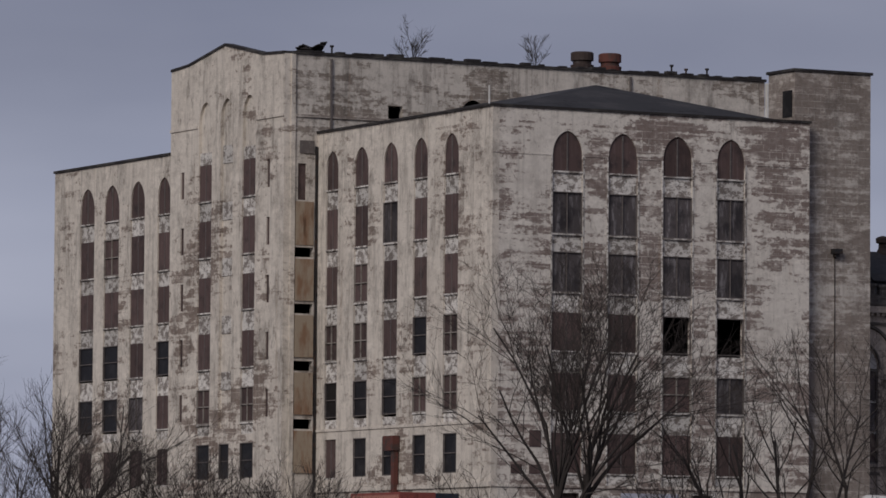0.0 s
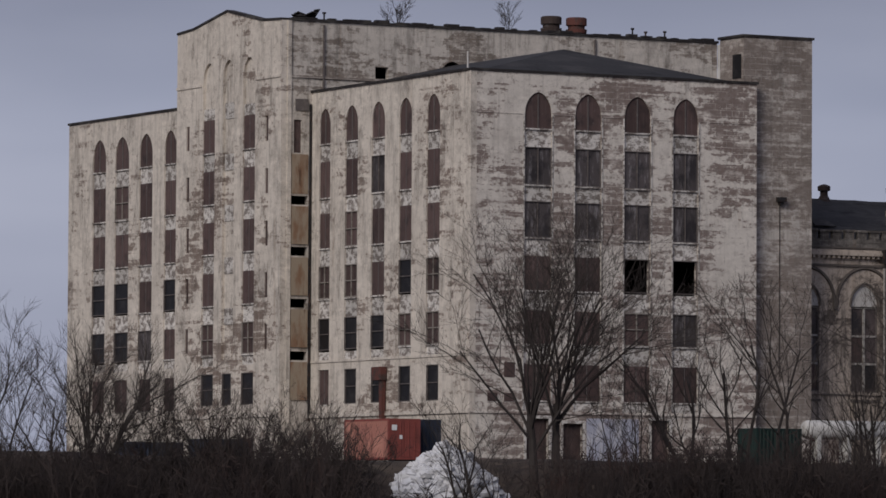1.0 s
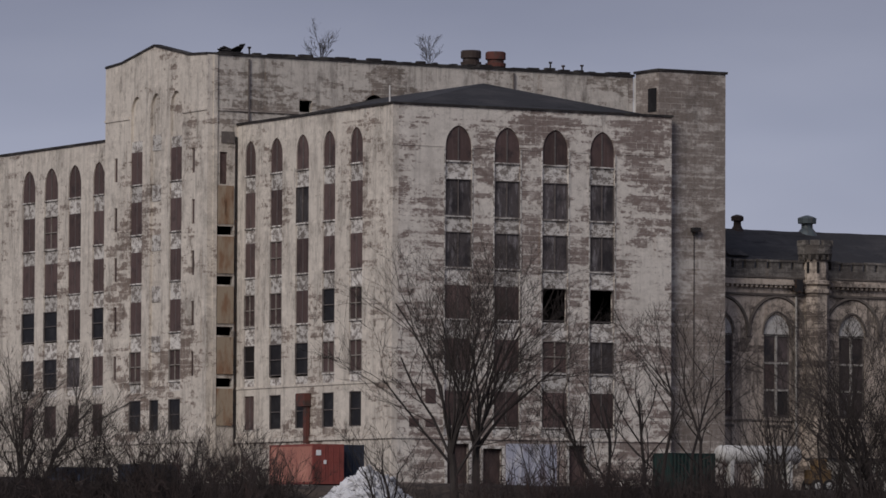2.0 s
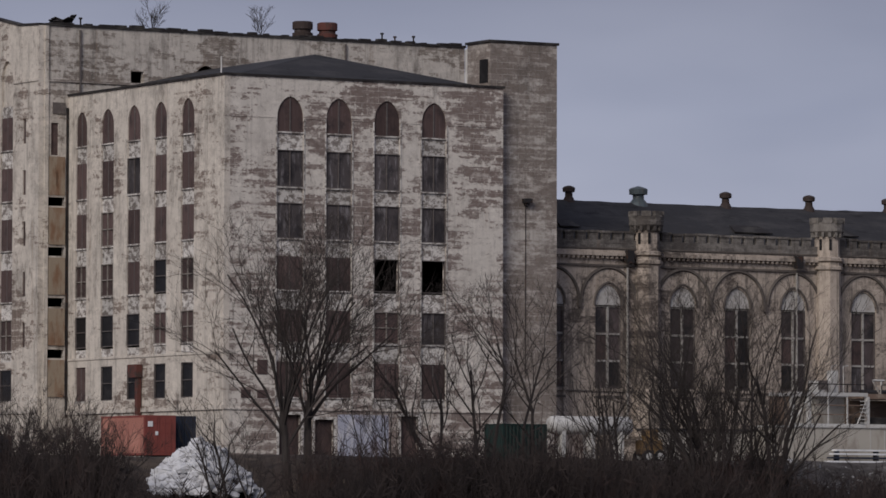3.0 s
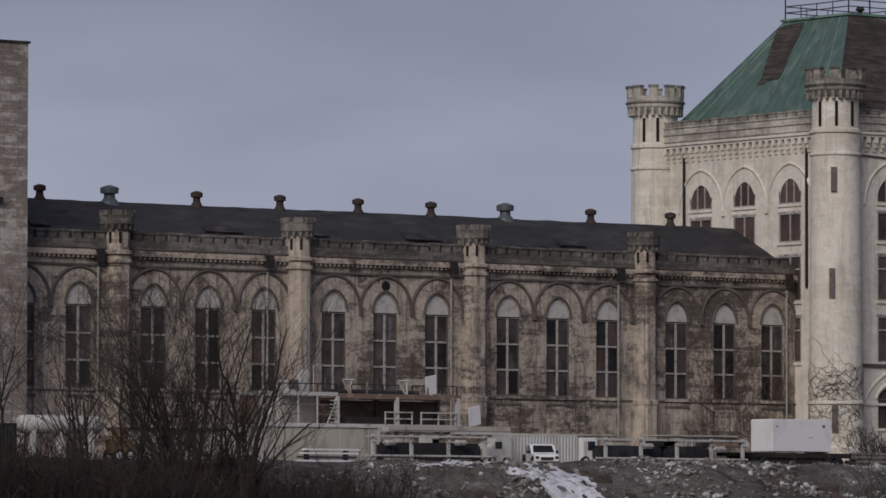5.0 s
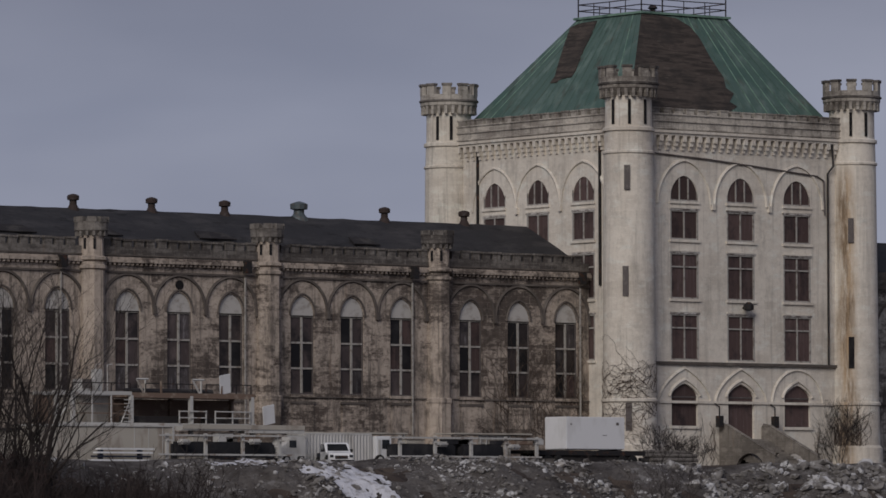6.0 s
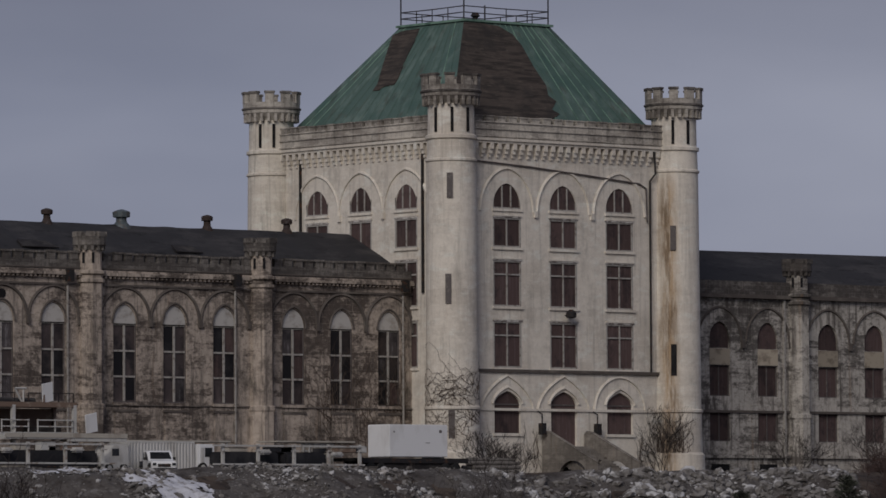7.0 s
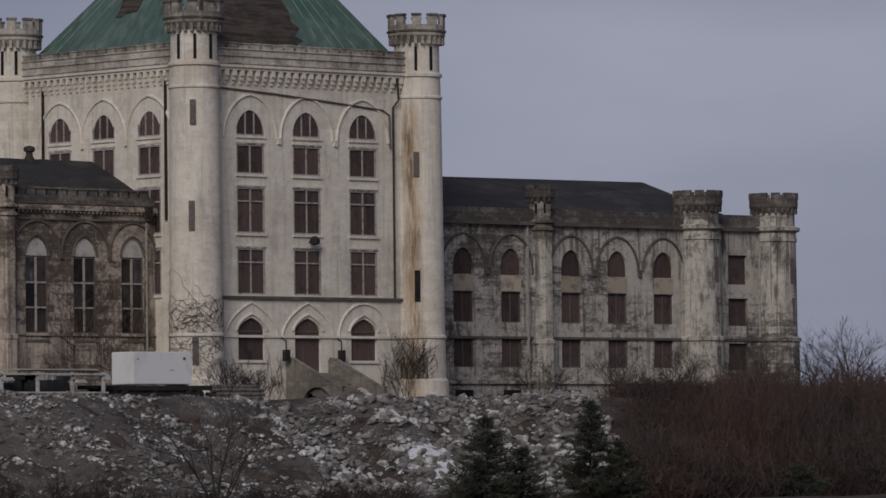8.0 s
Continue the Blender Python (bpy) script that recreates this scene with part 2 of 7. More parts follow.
M_BOARD = Shade("brown_window_board", (0.08, 0.053, 0.049), 0.8).layer((0.135, 0.10, 0.094), (7, 7, 0.35), 0.5, 0.75, 0.7).layer((0.035, 0.027, 0.027), (1.2, 1.2, 0.9), 0.5, 0.7, 0.8).layer((0.16, 0.125, 0.115), (2.5, 2.5, 3.0), 0.6, 0.7, 0.5, 6, 0.75).jitter(0.3).bump((9, 9, 1), 0.3).mat
M_MURKY = Shade("murky_window_glass", (0.07, 0.06, 0.06), 0.7).layer((0.22, 0.205, 0.21), (3.4, 3.4, 0.55), 0.52, 0.64, 0.8, 7, 0.75).layer((0.026, 0.023, 0.025), (0.8, 0.8, 0.8), 0.48, 0.62, 0.85).jitter(0.35).mat
# Near-black sheet: shade of open windows as colour, also some black panes.
M_BLACK_SHEET = Shade("black_window_sheet", (0.012, 0.011, 0.012), 0.5).layer((0.03, 0.028, 0.028), (1, 1, 1), 0.5, 0.7).mat
# Near-black colour that stands in for the shade inside rooms, slits and holes.
M_DARK = Shade("unlit_interior_black", (0.012, 0.011, 0.012), 0.95).layer((0.03, 0.028, 0.028), (0.9, 0.9, 0.9), 0.5, 0.7).mat
M_FRAME = Shade("peeling_frame_paint", (0.36, 0.34, 0.31), 0.7).layer((0.16, 0.13, 0.11), (3, 3, 3), 0.5, 0.65, 0.8).mat
M_FRAME_DARK = Shade("dark_frame_paint", (0.11, 0.095, 0.09), 0.7).layer((0.22, 0.2, 0.18), (3, 3, 3), 0.55, 0.7, 0.7).mat
M_FRAME_OLD = Shade("grey_old_frame", (0.24, 0.215, 0.19), 0.8).layer((0.12, 0.1, 0.085), (2, 2, 2), 0.5, 0.65, 0.8).mat
M_WHITE_PANEL = Shade("white_arch_panel", (0.46, 0.44, 0.41), 0.85).layer((0.24, 0.21, 0.18), (1.1, 1.1, 1.4), 0.5, 0.7, 0.9).mat
M_SPANDREL = Shade("flaking_spandrel_paint", (0.56, 0.53, 0.49), 0.9).layer((0.14, 0.115, 0.10), (1.8, 1.8, 2.6), 0.47, 0.54, 0.9, 7, 0.78).layer((0.10, 0.09, 0.085), (5, 5, 1.2), 0.6, 0.72, 0.6).layer((0.62, 0.60, 0.57), (3.5, 3.5, 3.5), 0.58, 0.64, 0.8, 6, 0.75).jitter(0.2).bump((6, 6, 6), 0.4).mat
M_RUST = Shade("rusty_panel", (0.29, 0.235, 0.175), 0.9).layer((0.2, 0.11, 0.065), (1.1, 1.1, 0.4), 0.44, 0.6, 0.85).layer((0.09, 0.05, 0.03), (2.5, 2.5, 0.5), 0.58, 0.7, 0.8).mat
M_ROOF = Shade("dark_roofing", (0.030, 0.029, 0.031), 0.85).layer((0.06, 0.056, 0.056), (0.25, 0.5, 0.9), 0.48, 0.66, 0.8, 6, 0.7).layer((0.012, 0.012, 0.012), (0.35, 0.7, 1.3), 0.55, 0.64, 0.85, 6, 0.75).layer((0.10, 0.095, 0.09), (0.9, 1.6, 3.5), 0.64, 0.7, 0.6, 6, 0.8).bump((3, 3, 3), 0.3).mat
M_EDGE = Shade("tar_roof_edge", (0.025, 0.022, 0.022), 0.8).layer((0.06, 0.055, 0.05), (0.8, 0.8, 2), 0.5, 0.65).mat
M_COPPER = Shade("green_copper_roof", (0.075, 0.122, 0.104), 0.6).layer((0.15, 0.205, 0.178), (0.9, 0.9, 0.12), 0.5, 0.66, 0.7).layer((0.045, 0.095, 0.08), (0.25, 0.25, 0.4), 0.5, 0.68, 0.7).layer((0.075, 0.07, 0.055), (1.2, 1.2, 0.25), 0.58, 0.72, 0.6).layer((0.028, 0.04, 0.036), (0.5, 0.5, 0.3), 0.58, 0.7, 0.6, 7).bump((1.5, 1.5, 0.5), 0.3).mat
M_DECKING = Shade("bare_brown_roof_deck", (0.072, 0.058, 0.049), 0.95).layer((0.028, 0.024, 0.021), (0.5, 0.5, 4.5), 0.45, 0.62, 0.9, 6).layer((0.13, 0.108, 0.09), (1.2, 1.2, 7), 0.6, 0.7, 0.7, 6).layer((0.03, 0.027, 0.025), (0.35, 0.35, 0.35), 0.52, 0.66, 0.8, 5).bump((4, 4, 9), 0.6).mat
M_SEAM = Shade("pale_copper_seam", (0.17, 0.27, 0.21), 0.6).layer((0.08, 0.14, 0.11), (1, 1, 1), 0.45, 0.65).mat
M_IRON = Shade("dark_iron", (0.03, 0.028, 0.028), 0.6, 0.3).layer((0.10, 0.05, 0.03), (3, 3, 3), 0.55, 0.7).mat
M_PIPE = Shade("pale_pipe", (0.55, 0.54, 0.52), 0.5).layer((0.25, 0.21, 0.17), (2, 2, 0.5), 0.5, 0.7).mat
M_VENT = Shade("rusty_brown_vent_metal", (0.045, 0.032, 0.028), 0.8).layer((0.09, 0.08, 0.08), (2.5, 2.5, 2.5), 0.55, 0.68, 0.6).mat
M_ZINC = Shade("weathered_zinc", (0.10, 0.12, 0.125), 0.55, 0.3).layer((0.12, 0.11, 0.10), (2, 2, 2), 0.5, 0.65).mat
M_REDVENT = Shade("rust_red_vent", (0.11, 0.042, 0.034), 0.8).layer((0.06, 0.04, 0.035), (2, 2, 2), 0.45, 0.6).mat
M_SOIL = Shade("winter_soil", (0.05, 0.038, 0.032), 1.0).layer((0.085, 0.065, 0.05), (0.25, 0.25, 0.25), 0.45, 0.6).layer((0.02, 0.016, 0.014), (1.1, 1.1, 1.1), 0.5, 0.7).bump((1.5, 1.5, 1.5), 0.8, 0.2).mat


# ---- building helpers ----
def obj_from(name, bm, material):
    me = bpy.data.meshes.new(name)
    bm.normal_update()
    bm.to_mesh(me)
    bm.free()
    me.materials.append(material)
    return new(name, me)


def part(name, bm, material, parent, label=""):
    ob = obj_from(name, bm, material)
    ob.parent = parent
    ob.matrix_parent_inverse = parent.matrix_world.inverted()
    return tagged(ob, label)


def share(name, ob, m, parent):
    """Another object on the same mesh, placed at m."""
    o = new(name, ob.data)
    o.parent = parent
    o.matrix_parent_inverse = parent.matrix_world.inverted()
    o.matrix_basis = m
    return o


def thing(name, x, y, z, label, category, group="", kind=""):
    e = new(name)
    e.empty_display_size = 0.5
    e.matrix_world = pose(x, y, z)
    e.matrix_basis = pose(x, y, z)
    bpy.context.view_layer.update()
    return tagged(e, label, category, group, kind)


def box(bm, x0, x1, y0, y1, z0, z1, m=None):
    vs = [bm.verts.new(v) for v in ((x0, y0, z0), (x1, y0, z0), (x1, y1, z0), (x0, y1, z0), (x0, y0, z1), (x1, y0, z1), (x1, y1, z1), (x0, y1, z1))]
    for f in ((3, 2, 1, 0), (4, 5, 6, 7), (0, 1, 5, 4), (1, 2, 6, 5), (2, 3, 7, 6), (3, 0, 4, 7)):
        bm.faces.new([vs[i] for i in f])
    if m is not None:
        bmesh.ops.transform(bm, matrix=m, verts=vs)
    return vs


def boxes(*bs):
    bm = bmesh.new()
    for b in bs:
        box(bm, *b)
    return bm


def lathe(bm, cx, cy, profile, n=20, turn=0.0):
    """A turned solid from (radius, z) rows, bottom to top, closed at both ends."""
    rings = []
    for r, z in profile:
        rings.append([bm.verts.new((cx + r * math.cos(turn + 2 * math.pi * i / n), cy + r * math.sin(turn + 2 * math.pi * i / n), z)) for i in range(n)])
    for a, b in zip(rings, rings[1:]):
        for i in range(n):
            bm.faces.new((a[i], a[(i + 1) % n], b[(i + 1) % n], b[i]))
    bm.faces.new(list(reversed(rings[0])))
    bm.faces.new(rings[-1])
    return bm


def turned(cx, cy, profile, n=20, turn=0.0):
    return lathe(bmesh.new(), cx, cy, profile, n, turn)


def tube(bm, pts, radii, n=4):
    """A tapered tube along points."""
    last = None
    pts = [Vector(q) for q in pts]
    for i, q in enumerate(pts):
        d = (pts[min(i + 1, len(pts) - 1)] - pts[max(i - 1, 0)])
        d = d.normalized() if d.length else Vector((0, 0, 1))
        a = d.cross(Vector((0.31, 0.95, 0.12)))
        a = a.normalized() if a.length > 1e-4 else Vector((1, 0, 0))
        b = d.cross(a)
        r = radii[i] if isinstance(radii, (list, tuple)) else radii
        ring = [bm.verts.new(q + r * (math.cos(2 * math.pi * k / n) * a + math.sin(2 * math.pi * k / n) * b)) for k in range(n)]
        if last:
            for k in range(n):
                bm.faces.new((last[k], last[(k + 1) % n], ring[(k + 1) % n], ring[k]))
        last = ring
    return bm


class Face:
    """An upright wall plane: (u, z, d) with d metres outward from the wall's face."""

    def __init__(self, x, y, axis, out):
        self.o = Vector((x, y, 0))
        self.u = Vector((1, 0, 0)) if axis == "x" else Vector((0, 1, 0))
        self.n = Vector(out)

    def at(self, u, z, d=0.0):
        return self.o + self.u * u + self.n * d + Vector((0, 0, z))

    def flip(self):
        return self.u.cross(Vector((0, 0, 1))).dot(self.n) < 0


def inside(q, poly):
    c, j = False, len(poly) - 1
    for i in range(len(poly)):
        if (poly[i][1] > q[1]) != (poly[j][1] > q[1]) and q[0] < (poly[j][0] - poly[i][0]) * (q[1] - poly[i][1]) / (poly[j][1] - poly[i][1]) + poly[i][0]:
            c = not c
        j = i
    return c


def slab(face, outline, holes=(), front=0.0, back=-0.45):
    """A plate with holes right through it, in the plane of a wall."""
    from mathutils.geometry import delaunay_2d_cdt
    pts, edges = [], []
    for loop in (outline, *holes):
        s = len(pts)
        pts += [Vector(q) for q in loop]
        edges += [(s + i, s + (i + 1) % len(loop)) for i in range(len(loop))]
    vs, es, fs, *_ = delaunay_2d_cdt(pts, edges, [], 1, 1e-5)
    bm = bmesh.new()
    a = [bm.verts.new(face.at(v[0], v[1], front)) for v in vs]
    b = [bm.verts.new(face.at(v[0], v[1], back)) for v in vs]
    rim = {}
    for f in fs:
        c = (sum(vs[i][0] for i in f) / len(f), sum(vs[i][1] for i in f) / len(f))
        if not inside(c, outline) or any(inside(c, h) for h in holes):
            continue
        f = list(f)
        area = sum(vs[f[i]][0] * vs[f[(i + 1) % len(f)]][1] - vs[f[(i + 1) % len(f)]][0] * vs[f[i]][1] for i in range(len(f)))
        if (area < 0) != face.flip():
            f.reverse()
        bm.faces.new([a[i] for i in f])
        bm.faces.new([b[i] for i in reversed(f)])
        for i in range(len(f)):
            e = (f[i], f[(i + 1) % len(f)])
            if (e[1], e[0]) in rim:
                del rim[(e[1], e[0])]
            else:
                rim[e] = True
    for i, j in rim:
        bm.faces.new((a[j], a[i], b[i], b[j]))
    return bm


def rect(u0, u1, z0, z1):
    return [(u0, z0), (u1, z0), (u1, z1), (u0, z1)]


def tudor(a):
    """Height of a four-centred arch, from its foot at 0 to its point at 1."""
    return 0.62 * math.sin(a * math.pi / 2) + 0.38 * (1 - math.cos(a * math.pi / 2))


def pointed(u0, u1, z0, apex, rise=None, n=7):
    """An opening with a blunt pointed arch."""
    w = (u1 - u0) / 2
    c = (u0 + u1) / 2
    rise = rise or w * 1.4
    pts = [(u0, z0), (u1, z0)]
    if rise >= w:
        r = (w * w + rise * rise) / (2 * w)
        end = math.acos((r - w) / r)
        half = [(u1 - r + r * math.cos(end * i / n), apex - rise + r * math.sin(end * i / n)) for i in range(n + 1)]
        soft = [(c + w * math.cos(i / n * math.pi / 2), apex - rise + rise * math.sin(i / n * math.pi / 2)) for i in range(n + 1)]
        half = [((a[0] + b[0]) / 2, (a[1] + b[1]) / 2) for a, b in zip(half, soft)]
        return pts + half + [(2 * c - u, z) for u, z in reversed(half[:-1])]
    for i in range(n + 1):
        a = i / n
        pts.append((c + w * math.cos(a * math.pi / 2), apex - rise + rise * tudor(a)))
    for i in range(n - 1, -1, -1):
        a = i / n
        pts.append((c - w * math.cos(a * math.pi / 2), apex - rise + rise * tudor(a)))
    return pts


def arch_line(u0, u1, z0, apex, n=9):
    p = pointed(u0, u1, z0, apex, apex - z0, n)
    return p[2:]


def bar(face, u0, u1, z0, z1, d0, d1, bm=None):
    """A bar on a wall, from d0 to d1 metres outward."""
    bm = bm or bmesh.new()
    p = [face.at(u, z, d) for d in (d0, d1) for u, z in ((u0, z0), (u1, z0), (u1, z1), (u0, z1))]
    x, y, z = zip(*p)
    box(bm, min(x), max(x), min(y), max(y), min(z), max(z))
    return bm


def sash(face, u0, u1, z0, z1, d, across=1, up=(0.65,), w=0.09):
    """Frame, mullions and transoms of a window as one mesh."""
    bm = bmesh.new()
    bar(face, u0, u0 + w, z0, z1, d, d + 0.1, bm)
    bar(face, u1 - w, u1, z0, z1, d, d + 0.1, bm)
    bar(face, u0 + w, u1 - w, z1 - w, z1, d, d + 0.1, bm)
    bar(face, u0 + w, u1 - w, z0, z0 + w, d, d + 0.1, bm)
    for i in range(across):
        c = u0 + (u1 - u0) * (i + 1) / (across + 1)
        bar(face, c - w / 2, c + w / 2, z0 + w, z1 - w, d + 0.012, d + 0.088, bm)
    for f in up:
        c = z0 + (z1 - z0) * f
        bar(face, u0 + w, u1 - w, c - w / 2, c + w / 2, d + 0.003, d + 0.095, bm)
    return bm


# ---- the ground ----
def smooth(a, b, v):
    v = min(1, max(0, (v - a) / (b - a)))
    return v * v * (3 - 2 * v)


def edge_y(x):
    """Where the terrace ends towards the water."""
    return -30 + 2.2 * math.sin(x * 0.11) + 1.2 * math.sin(x * 0.37 + 1)


def height(x, y):
    e = edge_y(x)
    fall = smooth(e + 1.5, e - 17, y)
    right = smooth(104, 128, x - 0.3 * (y + 30)) if y < -8 else 0.0
    z = -0.35 - 7.4 * fall
    if y > 0:
        z = -0.35
    z -= 2.2 * right * (1 - fall) * smooth(-8, -20, y)
    z += 0.35 * noise.noise((x * 0.13, y * 0.13, 0.0)) * smooth(-12, -30, y)
    return z


def ground():
    xs = [-6000, -2500, -1000, -500, -300] + [-240 + 6 * i for i in range(15)] + [-150 + 2.5 * i for i in range(141)] + [230, 300, 420, 800, 1500, 3000, 6000]
    ys = [-4000, -1500, -800, -500, -420] + [-380 + 10 * i for i in range(29)] + [-90 + 2.0 * i for i in range(51)] + [20, 60, 120, 300, 800, 2000, 5000]
    bm = bmesh.new()
    grid = [[bm.verts.new((x, y, height(x, y))) for x in xs] for y in ys]
    for j in range(len(ys) - 1):
        for i in range(len(xs) - 1):
            bm.faces.new((grid[j][i], grid[j][i + 1], grid[j + 1][i + 1], grid[j + 1][i]))
    for f in bm.faces:
        f.smooth = True
    tagged(obj_from("ground", bm, M_SOIL), "dark bare winter soil falling from a terrace to the shore", "ground", kind="structure")


ground()


# ---- the tall factory block ----
ROWS = ((20.9, 18.4), (17.3, 14.9), (13.67, 11.4), (10.05, 7.85), (6.5, 4.1))
ARCH_TOP, ARCH_FOOT, EAVE = 24.57, 22.15, 25.82


def panel_window(face, building, u0, u1, z0, z1, style, arch=0.0, d=-0.13):
    """One window in its opening: a boarded sheet, a dark gap (a black sheet on x-facing walls) or an old sash."""
    if abs(face.n.x) > 0.5:
        d = -0.12
    # Open windows here get a black sheet painted as the dark room behind.
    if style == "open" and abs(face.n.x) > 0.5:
        w = part("window", bar(face, u0, u1, z0, z1, d, d + 0.03), M_BLACK_SHEET, building, "black sheet standing in for the dark inside of an open window")
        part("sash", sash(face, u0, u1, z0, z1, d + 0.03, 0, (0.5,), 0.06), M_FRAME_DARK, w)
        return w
    if style == "open":
        w = part("window", slab(face, rect(u0, u1, z0, z1), [rect(u0 + 0.07, u1 - 0.07, z0 + 0.06, z1 - 0.06)], d + 0.08, d), M_FRAME_DARK, building, "empty dark window opening with a thin frame")
        return w
    if arch:
        poly = pointed(u0, u1, z0, arch)
        w = part("window", slab(face, poly, (), d + 0.03, d), M_BOARD, building, "brown boarded window with a pointed arch")
        c = (u0 + u1) / 2
        part("mullion", bar(face, c - 0.04, c + 0.04, z0, arch - 0.15, d + 0.03, d + 0.09), M_FRAME_DARK, w)
    else:
        w = part("window", bar(face, u0, u1, z0, z1, d, d + 0.03), M_BOARD, building, "brown boarded window")
        if style == "sash":
            part("sash", sash(face, u0, u1, z0, z1, d + 0.03, 1, (0.5,), 0.07), M_FRAME_OLD, w, "peeling grey sash frame")
        elif style == "blind":
            w.data.materials[0] = M_MURKY
            w["label"] = "murky streaked window"
            part("sash", sash(face, u0, u1, z0, z1, d + 0.03, 1, (), 0.05), M_FRAME_DARK, w, "dark steel sash frame")
        else:
            c = (u0 + u1) / 2
            part("batten", bar(face, c - 0.03, c + 0.03, z0, z1, d + 0.03, d + 0.055), M_FRAME_DARK, w)
    part("sill", bar(face, u0 + 0.01, u1 - 0.01, z0 - 0.1, z0, d - 0.02, 0.02), M_SPANDREL, w, "stained concrete sill")
    return w


def window_columns(face, building, cols, styles, low):
    """The slots of a facade, each a column of windows with spandrels between."""
    for i, (u0, u1) in enumerate(cols):
        panel_window(face, building, u0, u1, ARCH_FOOT, ARCH_TOP, styles.get((i, 0), "board"), ARCH_TOP)
        above = ARCH_FOOT
        for r, (top, foot) in enumerate(ROWS[:low]):
            part("spandrel", bar(face, u0, u1, top, above - 0.1, -0.4, -0.10), M_SPANDREL, building, "flaking white spandrel panel")
            panel_window(face, building, u0, u1, foot, top, styles.get((i, r + 1), "board"))
            above = foot
        part("spandrel", bar(face, u0, u1, above - 0.7, above - 0.14, -0.4, -0.06), M_SPANDREL, building)


def jambs(face, building, cols, low):
    """Narrow flaking strips down both sides of each window column."""
    z0 = ROWS[low - 1][1] - 0.7
    for u0, u1 in cols:
        for a in (u0 - 0.12, u1 + 0.02):
            part("jamb", bar(face, a, a + 0.1, z0, ARCH_FOOT + 0.9, 0.0, 0.035), M_SPANDREL, building, "flaking pale jamb strip")


def slots(cols, low):
    return [pointed(u0, u1, ROWS[low - 1][1] - 0.7, ARCH_TOP) for u0, u1 in cols]


factory = thing("factory_building", -4, 20, 0, "tall abandoned factory block with peeling cream paint and boarded arched windows", "building")

# front wing, long side to the south
F_FRONT = Face(-15.22, 0, "x", (0, -1, 0))
front_cols = [(4.1, 6.15), (7.95, 9.95), (11.75, 13.78), (15.55, 17.5)]
front_low = [(7.1, 8.6, 0.0, 2.6), (13.9, 15.3, 0.0, 2.9), (4.3, 6.0, 0.0, 2.9)]
part("wall", slab(F_FRONT, rect(0.45, 21.67, -0.6, EAVE), slots(front_cols, 5) + [rect(a, b, c, d) for a, b, c, d in front_low]), M_PAINT_BROWN, factory, "brown block wall with worn cream paint patches")
window_columns(F_FRONT, factory, front_cols, {(0, 1): "blind", (1, 1): "blind", (0, 2): "blind", (2, 3): "open", (3, 3): "open", (2, 1): "blind", (3, 1): "blind", (2, 2): "blind", (3, 2): "blind", (1, 2): "blind", (2, 4): "sash", (2, 5): "board", (3, 4): "blind"}, 5)
jambs(F_FRONT, factory, front_cols, 5)
for a, b, c, d in front_low:
    part("door", bar(F_FRONT, a, b, c - 0.3, d, -0.35, -0.28), M_BOARD, factory, "brown boarded doorway")
    bm = bmesh.new()
    bar(F_FRONT, a - 0.2, a, c - 0.3, d + 0.2, -0.1, 0.06, bm)
    bar(F_FRONT, b, b + 0.2, c - 0.3, d + 0.2, -0.1, 0.06, bm)
    bar(F_FRONT, a, b, d, d + 0.2, -0.1, 0.06, bm)
    part("door_frame", bm, M_SPANDREL, factory)
part("string_course", bar(F_FRONT, 0.0, 22.12, 3.2, 3.32, 0.0, 0.08), M_PAINT_BROWN, factory)
ends = [0.0] + [v for c in front_cols for v in c] + [22.12]
for a, b in zip(ends[::2], ends[1::2]):
    for z in (23.05, 7.15):
        part("string_course", bar(F_FRONT, a + (0.05 if a else 0), b - 0.05, z, z + 0.08, 0.0, 0.03), M_PAINT_BROWN, factory)
for a, z, w_, h_ in ((1.35, 4.0, 0.75, 0.55), (2.6, 4.0, 0.75, 0.55), (2.6, 5.6, 0.8, 1.0)):
    part("vent_hole", bar(F_FRONT, a, a + w_, z, z + h_, 0.0, 0.035), M_BOARD, factory, "small rusted wall vent")

# front wing, end to the west
F_WEST = Face(-15.22, 0, "y", (-1, 0, 0))
west_cols = [(4.24, 6.09), (8.2, 10.0), (12.06, 13.98), (16.0, 17.86), (20.08, 21.72)]
west_row6 = [rect(a + 0.05, b - 0.1, 4.1, 6.5) for a, b in west_cols]
part("wall", slab(F_WEST, rect(0.0, 22.92, -0.6, EAVE), slots(west_cols, 4) + west_row6), M_PAINT, factory, "cream painted wall with brown weathered patches")
window_columns(F_WEST, factory, west_cols, {(0, 3): "sash", (1, 3): "open", (3, 3): "sash", (3, 2): "sash", (4, 3): "sash", (2, 1): "blind", (0, 4): "sash", (1, 4): "sash", (2, 4): "open", (3, 4): "open", (4, 4): "open", (1, 0): "board"}, 4)
for k, (a, b) in enumerate(west_cols):
    panel_window(F_WEST, factory, a + 0.05, b - 0.1, 4.1, 6.5, "open" if k != 4 else "board")
part("string_course", bar(F_WEST, 0, 22.92, 7.0, 7.16, 0.0, 0.07), M_PAINT, factory)
part("string_course", bar(F_WEST, 0, 22.92, 3.2, 3.5, 0.0, 0.14), M_PAINT, factory)
part("extract_duct", boxes((-15.75, -15.25, 11.5, 12.8, 5.6, 6.5), (-15.6, -15.3, 11.6, 12.0, 3.0, 5.6)), M_REDVENT, factory, "rust red extract duct on the wall")
